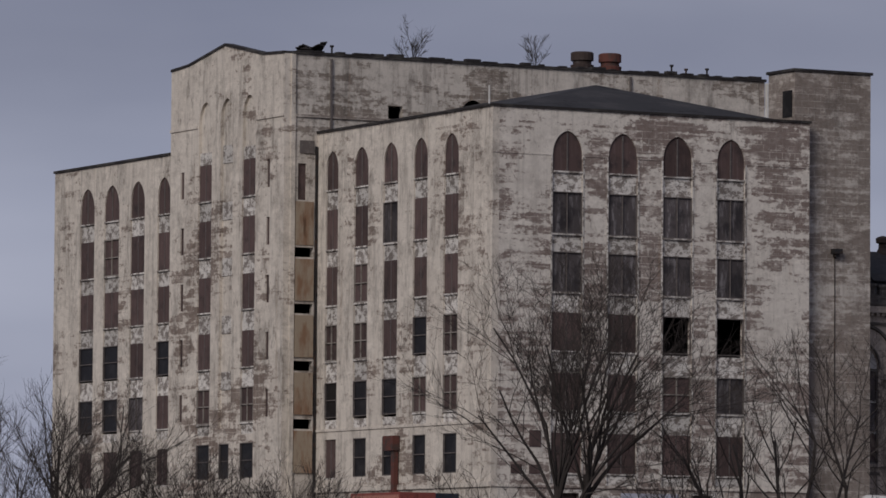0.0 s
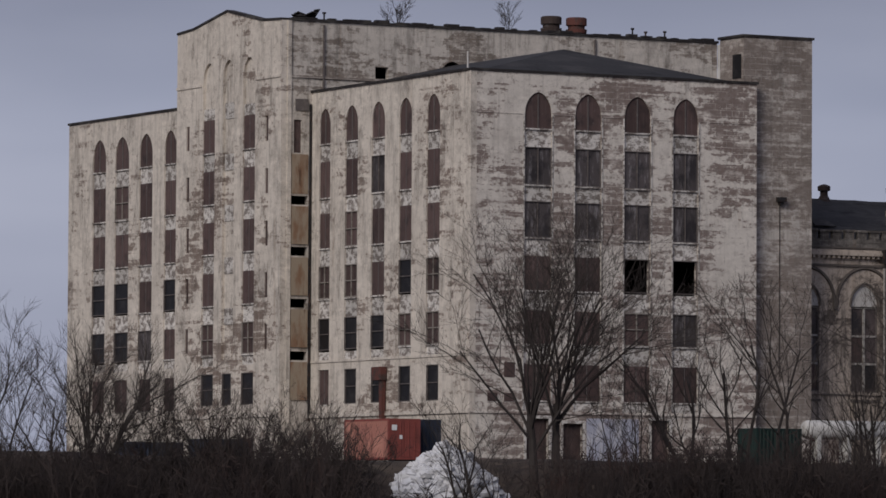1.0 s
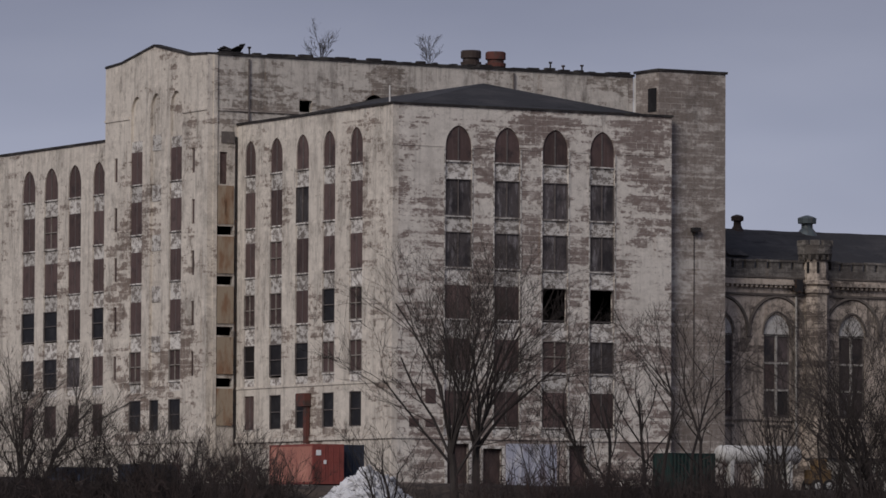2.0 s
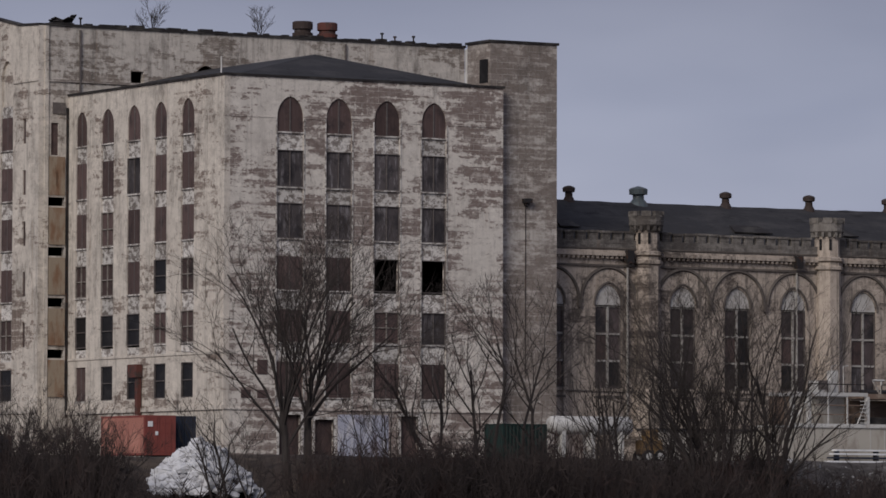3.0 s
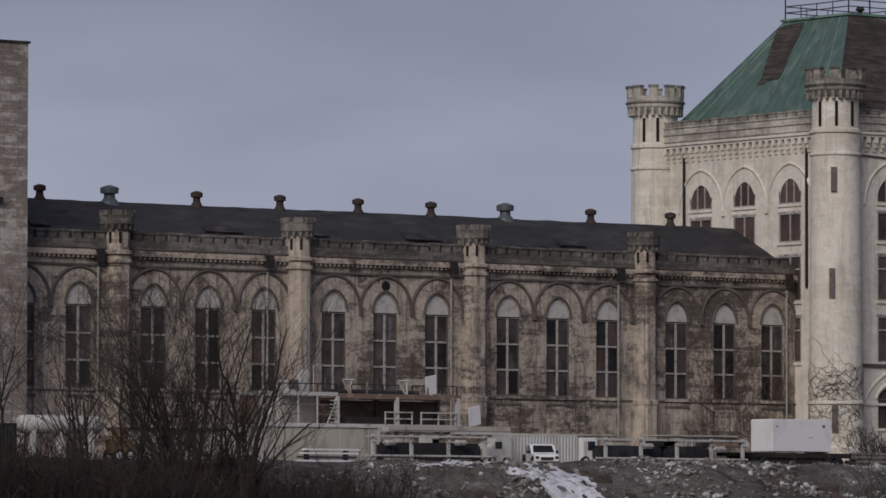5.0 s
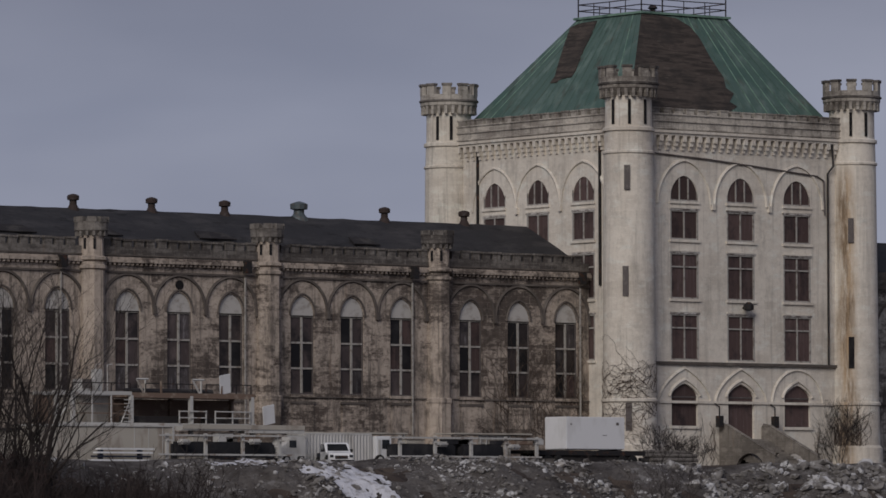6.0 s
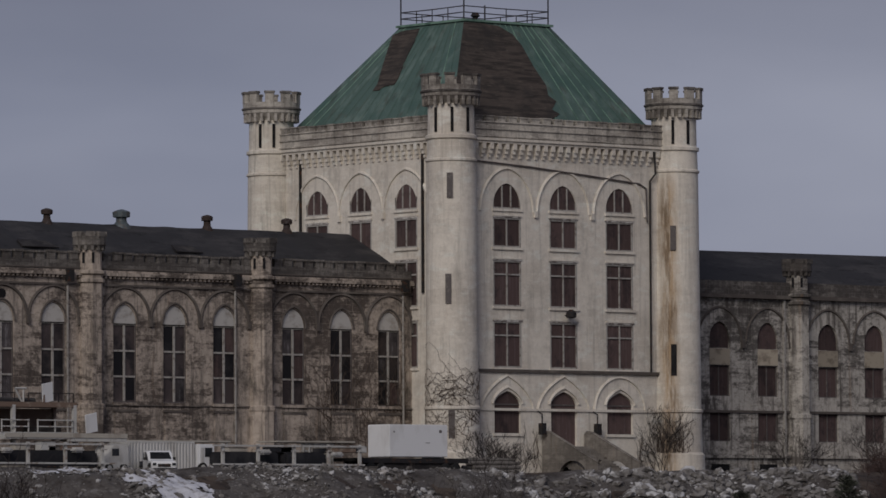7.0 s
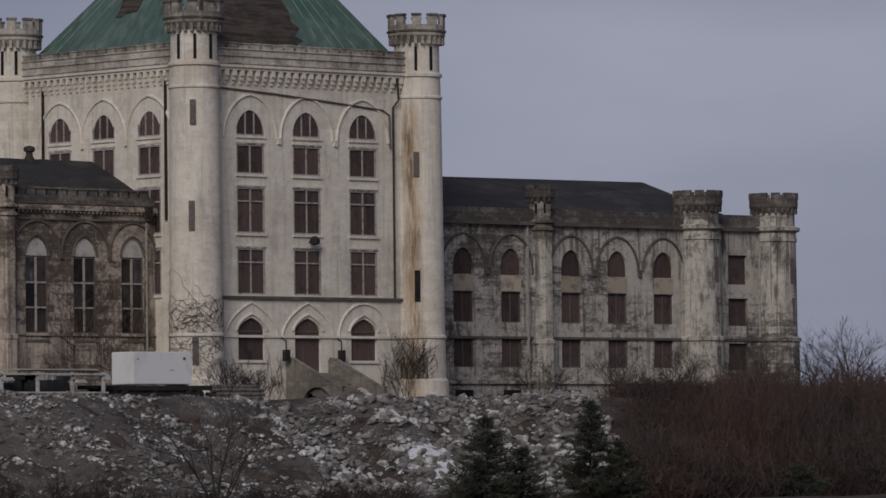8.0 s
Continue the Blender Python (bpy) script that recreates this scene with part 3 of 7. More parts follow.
# the other two sides of the front wing
part("wall", boxes((6.45, 6.9, 0.0, 22.9, -0.6, EAVE)), M_PAINT_BROWN, factory)
# Inner slabs and partitions added in near-black, so the rooms look unlit.
part("shade_floor_slab", boxes((-14.7, 6.4, 0.5, 22.4, 21.3, 21.5), (-14.7, 6.4, 0.5, 22.4, 14.0, 14.2), (-14.7, 6.4, 0.5, 22.4, 10.5, 10.7), (-14.7, 6.4, 0.5, 22.4, 3.6, 3.8)), M_DARK, factory)
part("shade_partition", boxes((-8.2, -8.0, 0.5, 22.4, -0.3, 25.3), (-14.7, 6.4, 7.1, 7.3, -0.3, 25.3)), M_DARK, factory)

# hipped roof of the front wing
bm = bmesh.new()
e0 = [bm.verts.new(v) for v in ((-14.9, 0.25, 25.75), (6.7, 0.25, 25.75), (6.7, 22.9, 25.75), (-14.9, 22.9, 25.75))]
r0, r1 = bm.verts.new((-4.16, 7.05, 28.2)), bm.verts.new((-4.16, 22.9, 28.2))
bm.faces.new((e0[0], e0[1], r0)), bm.faces.new((e0[1], e0[2], r1, r0)), bm.faces.new((e0[3], e0[0], r0, r1)), bm.faces.new((e0[2], e0[3], r1)), bm.faces.new((e0[3], e0[2], e0[1], e0[0]))
part("roof", bm, M_ROOF, factory, "dark hipped roof")
part("roof_edge", boxes((-15.3, 7.0, -0.1, 0.2, 25.82, 25.97), (-15.34, -14.95, 0.2, 22.9, 25.82, 25.97), (6.6, 6.95, 0.2, 22.9, 25.82, 25.97)), M_EDGE, factory, "dark tarred parapet edge")
part("flue_pipe", turned(-14.6, 1.6, ((0.06, 25.9), (0.06, 27.2)), 8), M_PIPE, factory)

def torn_felt(x, y, z):
    """Curled and folded strips of roofing in a low heap."""
    bm, rng_ = bmesh.new(), random.Random(4)
    for i in range(14):
        m = Matrix.Translation((x + rng_.gauss(0, 0.45), y + rng_.gauss(0, 0.25), z + rng_.uniform(0.02, 0.34))) @ Euler((rng_.gauss(0, 0.3), rng_.gauss(0, 0.35), rng_.uniform(0, 3))).to_matrix().to_4x4()
        l_, w_ = rng_.uniform(0.3, 0.8), rng_.uniform(0.12, 0.3)
        box(bm, -l_, l_, -w_, w_, -0.03, 0.03, m)
    return bm


# tall centre block
F_GABLE = Face(-17.61, 22.92, "y", (-1, 0, 0))
G_ROWS = ((24.5, 22.15), (20.85, 18.5), (17.2, 14.95), (13.57, 11.28), (10.0, 7.75))
g_cols = [(4.02, 5.91), (10.36, 12.3)]
g_blind = (7.28, 9.1)
g_out = [(0, -0.6), (16.53, -0.6), (16.53, 30.95), (13.9, 31.1), (8.5, 32.0), (3.0, 30.95), (0, 30.8)]
g_slits = [(1.96, 2.42), (14.45, 14.95)]
holes = [pointed(a, b, 7.0, 28.58) for a, b in g_cols] + [pointed(g_blind[0], g_blind[1], 7.4, 28.6)]
for a, b in g_slits:
    holes += [rect(a, b, z, z + 1.75) for z in (22.5, 18.85, 15.2, 11.6, 8.0)]
holes += [rect(a, b, 4.2, 6.45) for a, b in (g_cols[0], (7.5, 8.95), g_cols[1])]
part("wall", slab(F_GABLE, g_out, holes), M_PAINT, factory, "cream painted gabled end wall")
for a, b in g_cols:
    part("blind_arch", slab(F_GABLE, pointed(a, b, 25.3, 28.58), (), -0.2, -0.46), M_PAINT, factory)
    above = 25.3
    for k, (top, foot) in enumerate(G_ROWS):
        part("spandrel", bar(F_GABLE, a, b, top, above - (0.14 if k else 0), -0.4, -0.10), M_SPANDREL, factory)
        panel_window(F_GABLE, factory, a, b, foot, top, "sash" if k == 4 else "board")
        above = foot
    part("spandrel", bar(F_GABLE, a, b, 7.0, above - 0.14, -0.4, -0.08), M_SPANDREL, factory)
part("blind_arch", slab(F_GABLE, pointed(g_blind[0], g_blind[1], 7.4, 28.6), (), -0.2, -0.46), M_PAINT, factory, "blind arched recess")
for z in (24.45, 20.8, 17.2, 13.5, 9.9):
    part("spandrel", bar(F_GABLE, g_blind[0] + 0.1, g_blind[1] - 0.1, z, z + 1.15, -0.2, -0.14), M_SPANDREL, factory)
for a, b in g_slits:
    for z in (22.5, 18.85, 15.2, 11.6, 8.0):
        part("slit_window", bar(F_GABLE, a, b, z, z + 1.75, -0.13, -0.09), M_BOARD, factory, "narrow blocked slit window")
for a, b in (g_cols[0], (7.5, 8.95), g_cols[1]):
    panel_window(F_GABLE, factory, a, b, 4.2, 6.45, "open")
part("string_course", bar(F_GABLE, 0, 3.9, 26.85, 27.05, 0.0, 0.08), M_PAINT, factory)
part("string_course", bar(F_GABLE, 12.5, 16.53, 26.95, 27.15, 0.0, 0.08), M_PAINT, factory)
part("string_course", bar(F_GABLE, 0, 16.53, 3.3, 3.6, 0.0, 0.12), M_PAINT, factory)

F_BAY = Face(-17.61, 22.92, "x", (0, -1, 0))
bay_holes = [rect(0.8, 2.12, z, z + 0.62) for z in (18.0, 14.45, 10.85, 7.2)] + [rect(1.0, 1.6, 21.6, 23.9)]
tall_holes = bay_holes + [rect(7.35, 8.4, 26.95, 27.85), pointed(12.55, 14.45, 26.4, 28.5, 1.1)]
part("wall", slab(F_BAY, rect(0.45, 34.84, -0.6, 30.8), tall_holes, 0.0, -0.45), M_TALL, factory, "weathered cream upper wall of the tall block, its shading toned into the paint")
part("corner_pier", bar(F_BAY, 0.45, 0.75, -0.6, 30.78, 0.0, 0.1), M_PAINT, factory)
for k, z in enumerate((18.0, 14.45, 10.85, 7.2)):
    part("rusted_panel", bar(F_BAY, 0.82, 2.1, z - 2.75, z - 0.12, 0.0, 0.12), M_RUST, factory, "rust streaked balcony panel")
part("stained_panel", bar(F_BAY, 0.82, 2.1, 18.75, 21.5, 0.0, 0.06), M_RUST, factory, "brown stained bay panel")
part("shutter", bar(F_BAY, 1.0, 1.6, 21.6, 23.9, -0.25, -0.15), M_BOARD, factory, "brown boarded bay opening")
part("louvre", bar(F_BAY, 1.1, 2.1, 24.55, 25.35, 0.0, 0.09), M_FRAME_DARK, factory, "dark louvred wall vent")
for u in (3.2, 25.0):
    part("downpipe", bar(F_BAY, u, u + 0.12, 25.9, 30.6, 0.0, 0.14), M_FRAME_DARK, factory)
part("string_course", bar(F_BAY, 0.75, 35.29, 26.82, 27.0, 0.0, 0.1), M_STAIR, factory)
part("downpipe", bar(F_BAY, 2.2, 2.32, 3.0, 25.0, 0.0, 0.14), M_IRON, factory)
part("white_pipe", boxes((17.7, 18.05, 22.6, 22.9, 25.9, 30.7)), M_PIPE, factory, "white painted vertical duct")
part("wall", boxes((17.25, 17.68, 22.92, 39.0, -0.6, 30.8)), M_STAIR, factory)
part("wall", boxes((-17.1, 17.68, 39.0, 39.44, -0.6, 30.79)), M_STAIR, factory)
part("roof", boxes((-17.15, 17.2, 23.4, 38.95, 30.0, 30.35)), M_ROOF, factory, "flat tarred roof")
bm = boxes((-17.1, 17.75, 22.8, 23.3, 30.8, 30.97), (17.2, 17.75, 23.3, 39.5, 30.8, 30.95))
for i in range(26):
    x = -16.8 + i * 1.34 + random.uniform(-0.3, 0.3)
    box(bm, x, x + random.uniform(0.3, 1.1), 22.78, 23.25, 30.96, 31.0 + random.uniform(0.0, 0.14))
part("roof_edge", bm, M_EDGE, factory, "ragged dark tarred roof edge")
bm = bmesh.new()
for (u0, z0), (u1, z1) in zip(g_out[2:], g_out[3:]):
    a0, b0 = F_GABLE.at(u0, z0, 0.08), F_GABLE.at(u1, z1, 0.08)
    a1, b1 = F_GABLE.at(u0, z0, -0.5), F_GABLE.at(u1, z1, -0.5)
    up = Vector((0, 0, 0.16))
    q = [bm.verts.new(v) for v in (a0, b0, b1, a1, a0 + up, b0 + up, b1 + up, a1 + up)]
    for f in ((0, 1, 2, 3), (7, 6, 5, 4), (0, 4, 5, 1), (1, 5, 6, 2), (2, 6, 7, 3), (3, 7, 4, 0)):
        bm.faces.new([q[i] for i in f])
part("coping", bm, M_EDGE, factory, "dark gable coping")
part("roof_debris", torn_felt(-15.8, 23.6, 30.95), M_EDGE, factory, "heap of torn roofing")

# rear wing, west side
F_REAR = Face(-15.22, 39.45, "y", (-1, 0, 0))
rear_cols = [(5.0, 6.95), (8.98, 11.2), (13.0, 15.4), (17.0, 19.3)]
rear_row6 = [rect(a + 0.05, b - 0.1, 4.1, 6.5) for a, b in rear_cols]
part("wall", slab(F_REAR, rect(0.0, 23.6, -0.6, EAVE + 0.15), slots(rear_cols, 4) + rear_row6), M_PAINT, factory, "cream painted wall with brown weathered patches")
window_columns(F_REAR, factory, rear_cols, {(0, 3): "open", (2, 3): "open", (3, 3): "open", (3, 4): "open", (2, 1): "sash", (1, 4): "blind", (2, 4): "open"}, 4)
for a, b in rear_cols:
    panel_window(F_REAR, factory, a + 0.05, b - 0.1, 4.1, 6.5, "board")
part("string_course", bar(F_REAR, 0, 23.6, 3.2, 3.5, 0.0, 0.14), M_PAINT, factory)
part("wall", boxes((-15.2, 6.9, 62.6, 63.05, -0.6, EAVE), (6.45, 6.9, 39.5, 62.6, -0.6, EAVE)), M_PAINT, factory)
part("roof", boxes((-14.8, 6.4, 39.5, 62.5, 25.3, 25.5)), M_ROOF, factory)
part("roof_edge", boxes((-15.34, -14.8, 39.45, 63.1, 25.98, 26.14)), M_EDGE, factory)
# Added near-black partitions; the rooms' darkness is in their colour.
part("shade_partition", boxes((-9.0, -8.8, 39.6, 62.4, -0.3, 25.2), (-11.0, -10.8, 24.0, 38.8, -0.3, 29.5)), M_DARK, factory)

# stair tower
stair = thing("stair_tower", 9.1, 3.0, 0, "bare grey block stair tower with a wall lamp", "tower")
part("shaft", boxes((6.905, 11.82, 0.8, 3.9, -0.6, 25.8), (7.0, 11.82, 0.8, 3.9, 25.8, 29.1), (6.34, 7.0, 0.8, 3.9, 25.98, 29.1)), M_STAIR, stair)
part("roof_edge", boxes((6.2, 11.95, 0.7, 4.0, 29.1, 29.27)), M_EDGE, stair)
# No opening is cut; a near-black sheet carries the doorway's shade.
part("side_opening", boxes((6.30, 6.34, 1.1, 2.2, 26.3, 27.95)), M_DARK, stair, "near-black sheet standing in for a shaded doorway onto the roof")
part("wall_lamp", boxes((8.95, 9.55, 0.35, 0.8, 17.95, 18.25), (9.1, 9.4, 0.5, 0.8, 17.75, 17.95), (9.22, 9.26, 0.76, 0.8, 6.0, 17.75)), M_IRON, stair, "dark floodlight bracket")


# ---- long cell block beside the tower ----
YB = 3.55
F_B = Face(0, YB, "x", (0, -1, 0))
TURRETS = (21.1, 36.8, 52.75, 68.95)
block = thing("cell_block", 48, 10, 0, "long sooty stone cell block with tall arched windows and small turrets", "building")
b_wins = [17.9, 13.1, 24.25, 28.95, 33.85, 40.05, 44.7, 49.42, 56.05, 60.75, 65.5, 72.2, 76.95, 81.7]
b_wins = [w for w in b_wins if 12.0 < w < 84]
holes = [pointed(w - 1.1, w + 1.1, 5.2, 12.55, 1.45) for w in b_wins]
part("wall", slab(F_B, rect(11.0, 84.0, -0.6, 15.0), holes, 0.0, -0.5), M_STONE, block, "sooty brown stone wall")


def block_window(building, face, w, glazing, z0=5.2, z1=11.1, apex=12.52):
    h = 1.1
    win = part("window", bar(face, w - h, w + h, z0, z1, -0.24, -0.2), glazing, building, "tall dark window with pale mullions and a white arch panel")
    rng_ = random.Random(int(w * 10))
    part("sash", sash(face, w - h, w + h, z0, z1, -0.2, 0, (), 0.09), M_FRAME_DARK, win, "dark rotten window frame")
    part("mullion", bar(face, w - 0.08, w + 0.08, z0 + 0.1, z1 - 0.1, -0.2, -0.09), M_FRAME, win, "pale peeling mullion")
    rows = [z0 + 0.1] + [z0 + (z1 - z0) * f for f in (0.33, 0.655)] + [z1 - 0.05]
    for z in rows[1:]:
        part("transom", bar(face, w - h + 0.09, w + h - 0.09, z - 0.07, z + 0.07, -0.2, -0.1), M_FRAME, win, "pale peeling transom")
    for a, b in ((w - h + 0.12, w - 0.1), (w + 0.1, w + h - 0.12)):
        for za, zb in zip(rows, rows[1:]):
            k = rng_.random()
            if k < 0.42:
                part("pane", bar(face, a, b, za + 0.1, zb - 0.1, -0.2, -0.18), M_BLACK_SHEET if k < 0.17 else M_BOARD if k < 0.3 else M_MURKY, win)
    part("arch_panel", slab(face, pointed(w - h + 0.02, w + h - 0.02, z1 + 0.02, apex, 1.4), (), -0.1, -0.42), M_WHITE_PANEL, win, "stained white arch panel")
    part("sill", bar(face, w - 1.2, w + 1.2, z0 - 0.22, z0, -0.4, 0.16), M_STONE, win)


def arch_mould(building, face, u0, u1, z0, apex, mat, w=0.14, d=0.14):
    line = arch_line(u0, u1, z0, apex)
    bm = bmesh.new()
    tube(bm, [face.at(u, z, 0.02) for u, z in [(u1, z0)] + line + [(u0, z0)]], w, 5)
    return part("arch_moulding", bm, mat, building)


M_GLASS_DIRTY = Shade("dusty_dark_glass", (0.06, 0.047, 0.045), 0.45).layer((0.115, 0.09, 0.085), (1.1, 1.1, 0.7), 0.5, 0.7, 0.8).layer((0.012, 0.012, 0.013), (0.5, 0.5, 0.5), 0.5, 0.62, 0.8).jitter(0.35).mat
M_SOOT = Shade("soot_black_moulding", (0.10, 0.085, 0.075), 0.95).layer((0.2, 0.175, 0.15), (0.6, 0.6, 0.6), 0.5, 0.7, 0.8).mat
for w in b_wins:
    block_window(block, F_B, w, M_GLASS_DIRTY)
    arch_mould(block, F_B, w - 2.3, w + 2.3, 11.4, 13.8, M_SOOT)
    arch_mould(block, F_B, w - 1.2, w + 1.2, 11.1, 12.72, M_SOOT, 0.09)
    part("apron_panel", bar(F_B, w - 1.0, w + 1.0, 2.3, 4.55, 0.0, 0.07), M_STONE, block)
    part("apron_moulding", bar(F_B, w - 1.15, w + 1.15, 4.5, 4.68, 0.0, 0.14), M_SOOT, block)
    part("corbel", bar(F_B, w + 2.2, w + 2.5, 10.9, 11.5, 0.0, 0.2), M_SOOT, block)
part("string_course", bar(F_B, 11.0, 84.0, 13.85, 14.0, 0.0, 0.16), M_SOOT, block)
part("base_moulding", bar(F_B, 11.0, 84.0, 4.95, 5.05, 0.0, 0.1), M_SOOT, block)
part("plinth", bar(F_B, 11.0, 84.0, -0.6, 1.6, 0.0, 0.25), M_STONE, block)
bm = bar(F_B, 11.0, 84.0, 14.6, 14.85, -0.3, 0.4)
bar(F_B, 11.0, 84.0, 14.85, 15.0, -0.3, 0.28, bm)
part("cornice", bm, M_STONE, block, "dark moulded stone cornice")
part("parapet", bar(F_B, 11.0, 84.0, 15.0, 15.75, -0.35, 0.05), M_CROWN, block, "sooty crenellated parapet")
part("parapet_band", bar(F_B, 11.0, 84.0, 15.1, 15.2, 0.05, 0.12), M_SOOT, block)
dent = part("dentil", bar(F_B, 11.05, 11.25, 14.42, 14.6, 0.0, 0.3), M_STONE, block)
for i in range(1, 181):
    share("dentil", dent, pose(i * 0.405, 0, 0), block)
bm = bar(F_B, 11.2, 11.88, 15.75, 16.25, -0.33, 0.03)
bar(F_B, 11.13, 11.95, 16.25, 16.4, -0.38, 0.1, bm)
mer = part("merlon", bm, M_CROWN, block)
for i in range(1, 71):
    x = 11.2 + i * 1.02
    if min(abs(x + 0.34 - t) for t in TURRETS) > 1.15 and x < 83:
        share("merlon", mer, pose(i * 1.02 + random.uniform(-0.03, 0.03), 0, random.uniform(-0.06, 0.03)), block)
# the roof, with torn places
bm = bmesh.new()
n_ = 60
lo = [bm.verts.new((11 + 73 * i / n_, YB + 0.2, 15.3)) for i in range(n_ + 1)]
md = [bm.verts.new((11 + 73 * i / n_, 7.3, 17.2 + random.uniform(-0.12, 0.05))) for i in range(n_ + 1)]
hi = [bm.verts.new((11 + 73 * i / n_, 11.2, 19.0 + random.uniform(-0.04, 0.04))) for i in range(n_ + 1)]
bk = [bm.verts.new((11 + 73 * i / n_, 19.0, 15.3)) for i in range(n_ + 1)]
for i in range(n_):
    bm.faces.new((lo[i], lo[i + 1], md[i + 1], md[i])), bm.faces.new((md[i], md[i + 1], hi[i + 1], hi[i])), bm.faces.new((hi[i], hi[i + 1], bk[i + 1], bk[i])), bm.faces.new((bk[i], bk[i + 1], lo[i + 1], lo[i]))
part("roof", bm, M_ROOF, block, "worn dark gabled roof with torn patches")
for x in (15.5, 30.5, 38.5, 48.5, 63.0):
    bm = bmesh.new()
    l_ = random.uniform(1.6, 3.6)
    q = [bm.verts.new(v) for v in ((x, 6.2, 16.72), (x + l_, 6.2, 16.72), (x + l_ * 0.8, 7.2, 17.28), (x + 0.2, 7.2, 17.28), (x, 6.15, 16.82), (x + l_, 6.15, 16.79), (x + l_ * 0.8, 7.15, 17.34), (x + 0.2, 7.15, 17.36))]
    for f in ((0, 1, 5, 4), (1, 2, 6, 5), (2, 3, 7, 6), (3, 0, 4, 7), (4, 5, 6, 7)):
        bm.faces.new([q[i] for i in f])
    part("torn_patch", bm, M_EDGE, block, "torn roofing")
part("wall", boxes((11.0, 84.0, 18.6, 19.0, -0.6, 15.3), (11.0, 11.4, 4.2, 18.5, -0.6, 15.3)), M_STONE, block)
# Added near-black partition that darkens the inside by its colour.
part("shade_partition", boxes((11.5, 83.5, 8.0, 8.2, -0.3, 15.0)), M_DARK, block)


def ring_of(name, parent, x, y, count, turn, b, mat=None):
    """Equal blocks round a turret, each its own object on one mesh."""
    bm = bmesh.new()
    box(bm, *b)
    first = part(name, bm, mat or M_CROWN, parent)
    for k in range(count):
        m = Matrix.Translation((x, y, 0)) @ Matrix.Rotation(turn + k * 2 * math.pi / count, 4, "Z")
        if k == 0:
            first.matrix_basis = m
        else:
            share(name, first, m, parent)


def small_turret(building, x, mat):
    t = part("turret", turned(x, YB, ((1.15, -0.5), (1.15, 4.6), (1.22, 4.75), (1.22, 5.0), (1.05, 5.1), (1.03, 14.0), (1.2, 14.1), (1.2, 14.3), (1.03, 14.4), (1.03, 14.6)), 8, math.pi / 8), mat, building, "pale eight-sided wall turret")
    part("neck", turned(x, YB, ((0.95, 14.6), (1.24, 14.72), (1.24, 14.92), (0.96, 15.02), (0.93, 16.5)), 8, math.pi / 8), mat, t)
    c = part("crown", turned(x, YB, ((0.93, 16.5), (1.0, 16.6), (1.2, 16.8), (1.26, 16.86), (1.26, 17.5), (1.0, 17.5), (0.95, 17.3), (0.3, 17.3)), 16), M_CROWN, t, "sooty turret crown")
    ring_of("merlon", c, x, YB, 8, 0.2, (0.92, 1.28, -0.34, 0.34, 17.45, 17.85))
    ring_of("corbel", c, x, YB, 14, math.pi / 14, (0.85, 1.18, -0.1, 0.1, 16.45, 16.85))
    for a in (205, 250):
        bm = bmesh.new()
        box(bm, 0.6, 0.97, -0.09, 0.09, 15.5, 16.3, Matrix.Translation((x, YB, 0)) @ Matrix.Rotation(radians(a), 4, "Z"))
        # Solid near-black block; the slit's inner shade is its colour.
        part("slit_window", bm, M_DARK, t)


for x in TURRETS:
    small_turret(block, x, M_STONE)
for x in (19.4, 34.0, 50.6, 66.4, 83.0):
    part("downpipe", bar(F_B, x - 0.05, x + 0.05, 0.5, 13.8, 0.1, 0.22), M_FRAME, block, "pale downpipe")
    part("hopper", bar(F_B, x - 0.3, x + 0.25, 14.1, 15.0, 0.3, 0.7), M_IRON, block)
# A near-black disc on the wall, coloured like the shade in a hole.
part("round_window", slab(F_B, [(44.7 + 0.38 * math.cos(k * 0.6283), 13.1 + 0.36 * math.sin(k * 0.6283)) for k in range(10)], (), 0.05, 0.0), M_DARK, block, "near-black disc standing in for a shaded round hole in the wall")
for x, big in ((19.4, 0), (25.4, 1), (33.05, 0), (40.5, 0), (47.65, 0), (54.45, 0), (61.5, 1), (69.8, 0), (77.7, 0)):
    v = thing("roof_vent", x, 11.2, 18.9, "squat zinc roof ventilator" if big else "rusty brown mushroom roof vent", "vent", "vents on the cell block ridge")
    k = 1.5 if big else 1.0
    part("neck", turned(x, 11.2, ((0.55 * k, 18.6), (0.42 * k, 19.0), (0.28 * k, 19.25), (0.27 * k, 19.6)), 12), M_ZINC if big else M_VENT, v)
    part("cap", turned(x, 11.2, ((0.28 * k, 19.55), (0.44 * k, 19.6), (0.46 * k, 19.88 + 0.1 * big), (0.36 * k, 19.97 + 0.1 * big), (0.1, 20.05 + 0.15 * big)), 12), M_ZINC if big else M_VENT, v)


# painted sheets and clutter against the factory's foot
part("painted_sheet", bar(F_FRONT, 8.9, 12.9, -0.3, 2.95, 0.0, 0.06), Shade("pale_blue_sheet", (0.38, 0.39, 0.46), 0.8).layer((0.2, 0.17, 0.2), (0.8, 0.8, 0.8), 0.5, 0.62, 0.8).layer((0.55, 0.54, 0.56), (1.4, 1.4, 0.5), 0.5, 0.6, 0.7).mat, factory, "pale blue painted sheet on the ground floor")
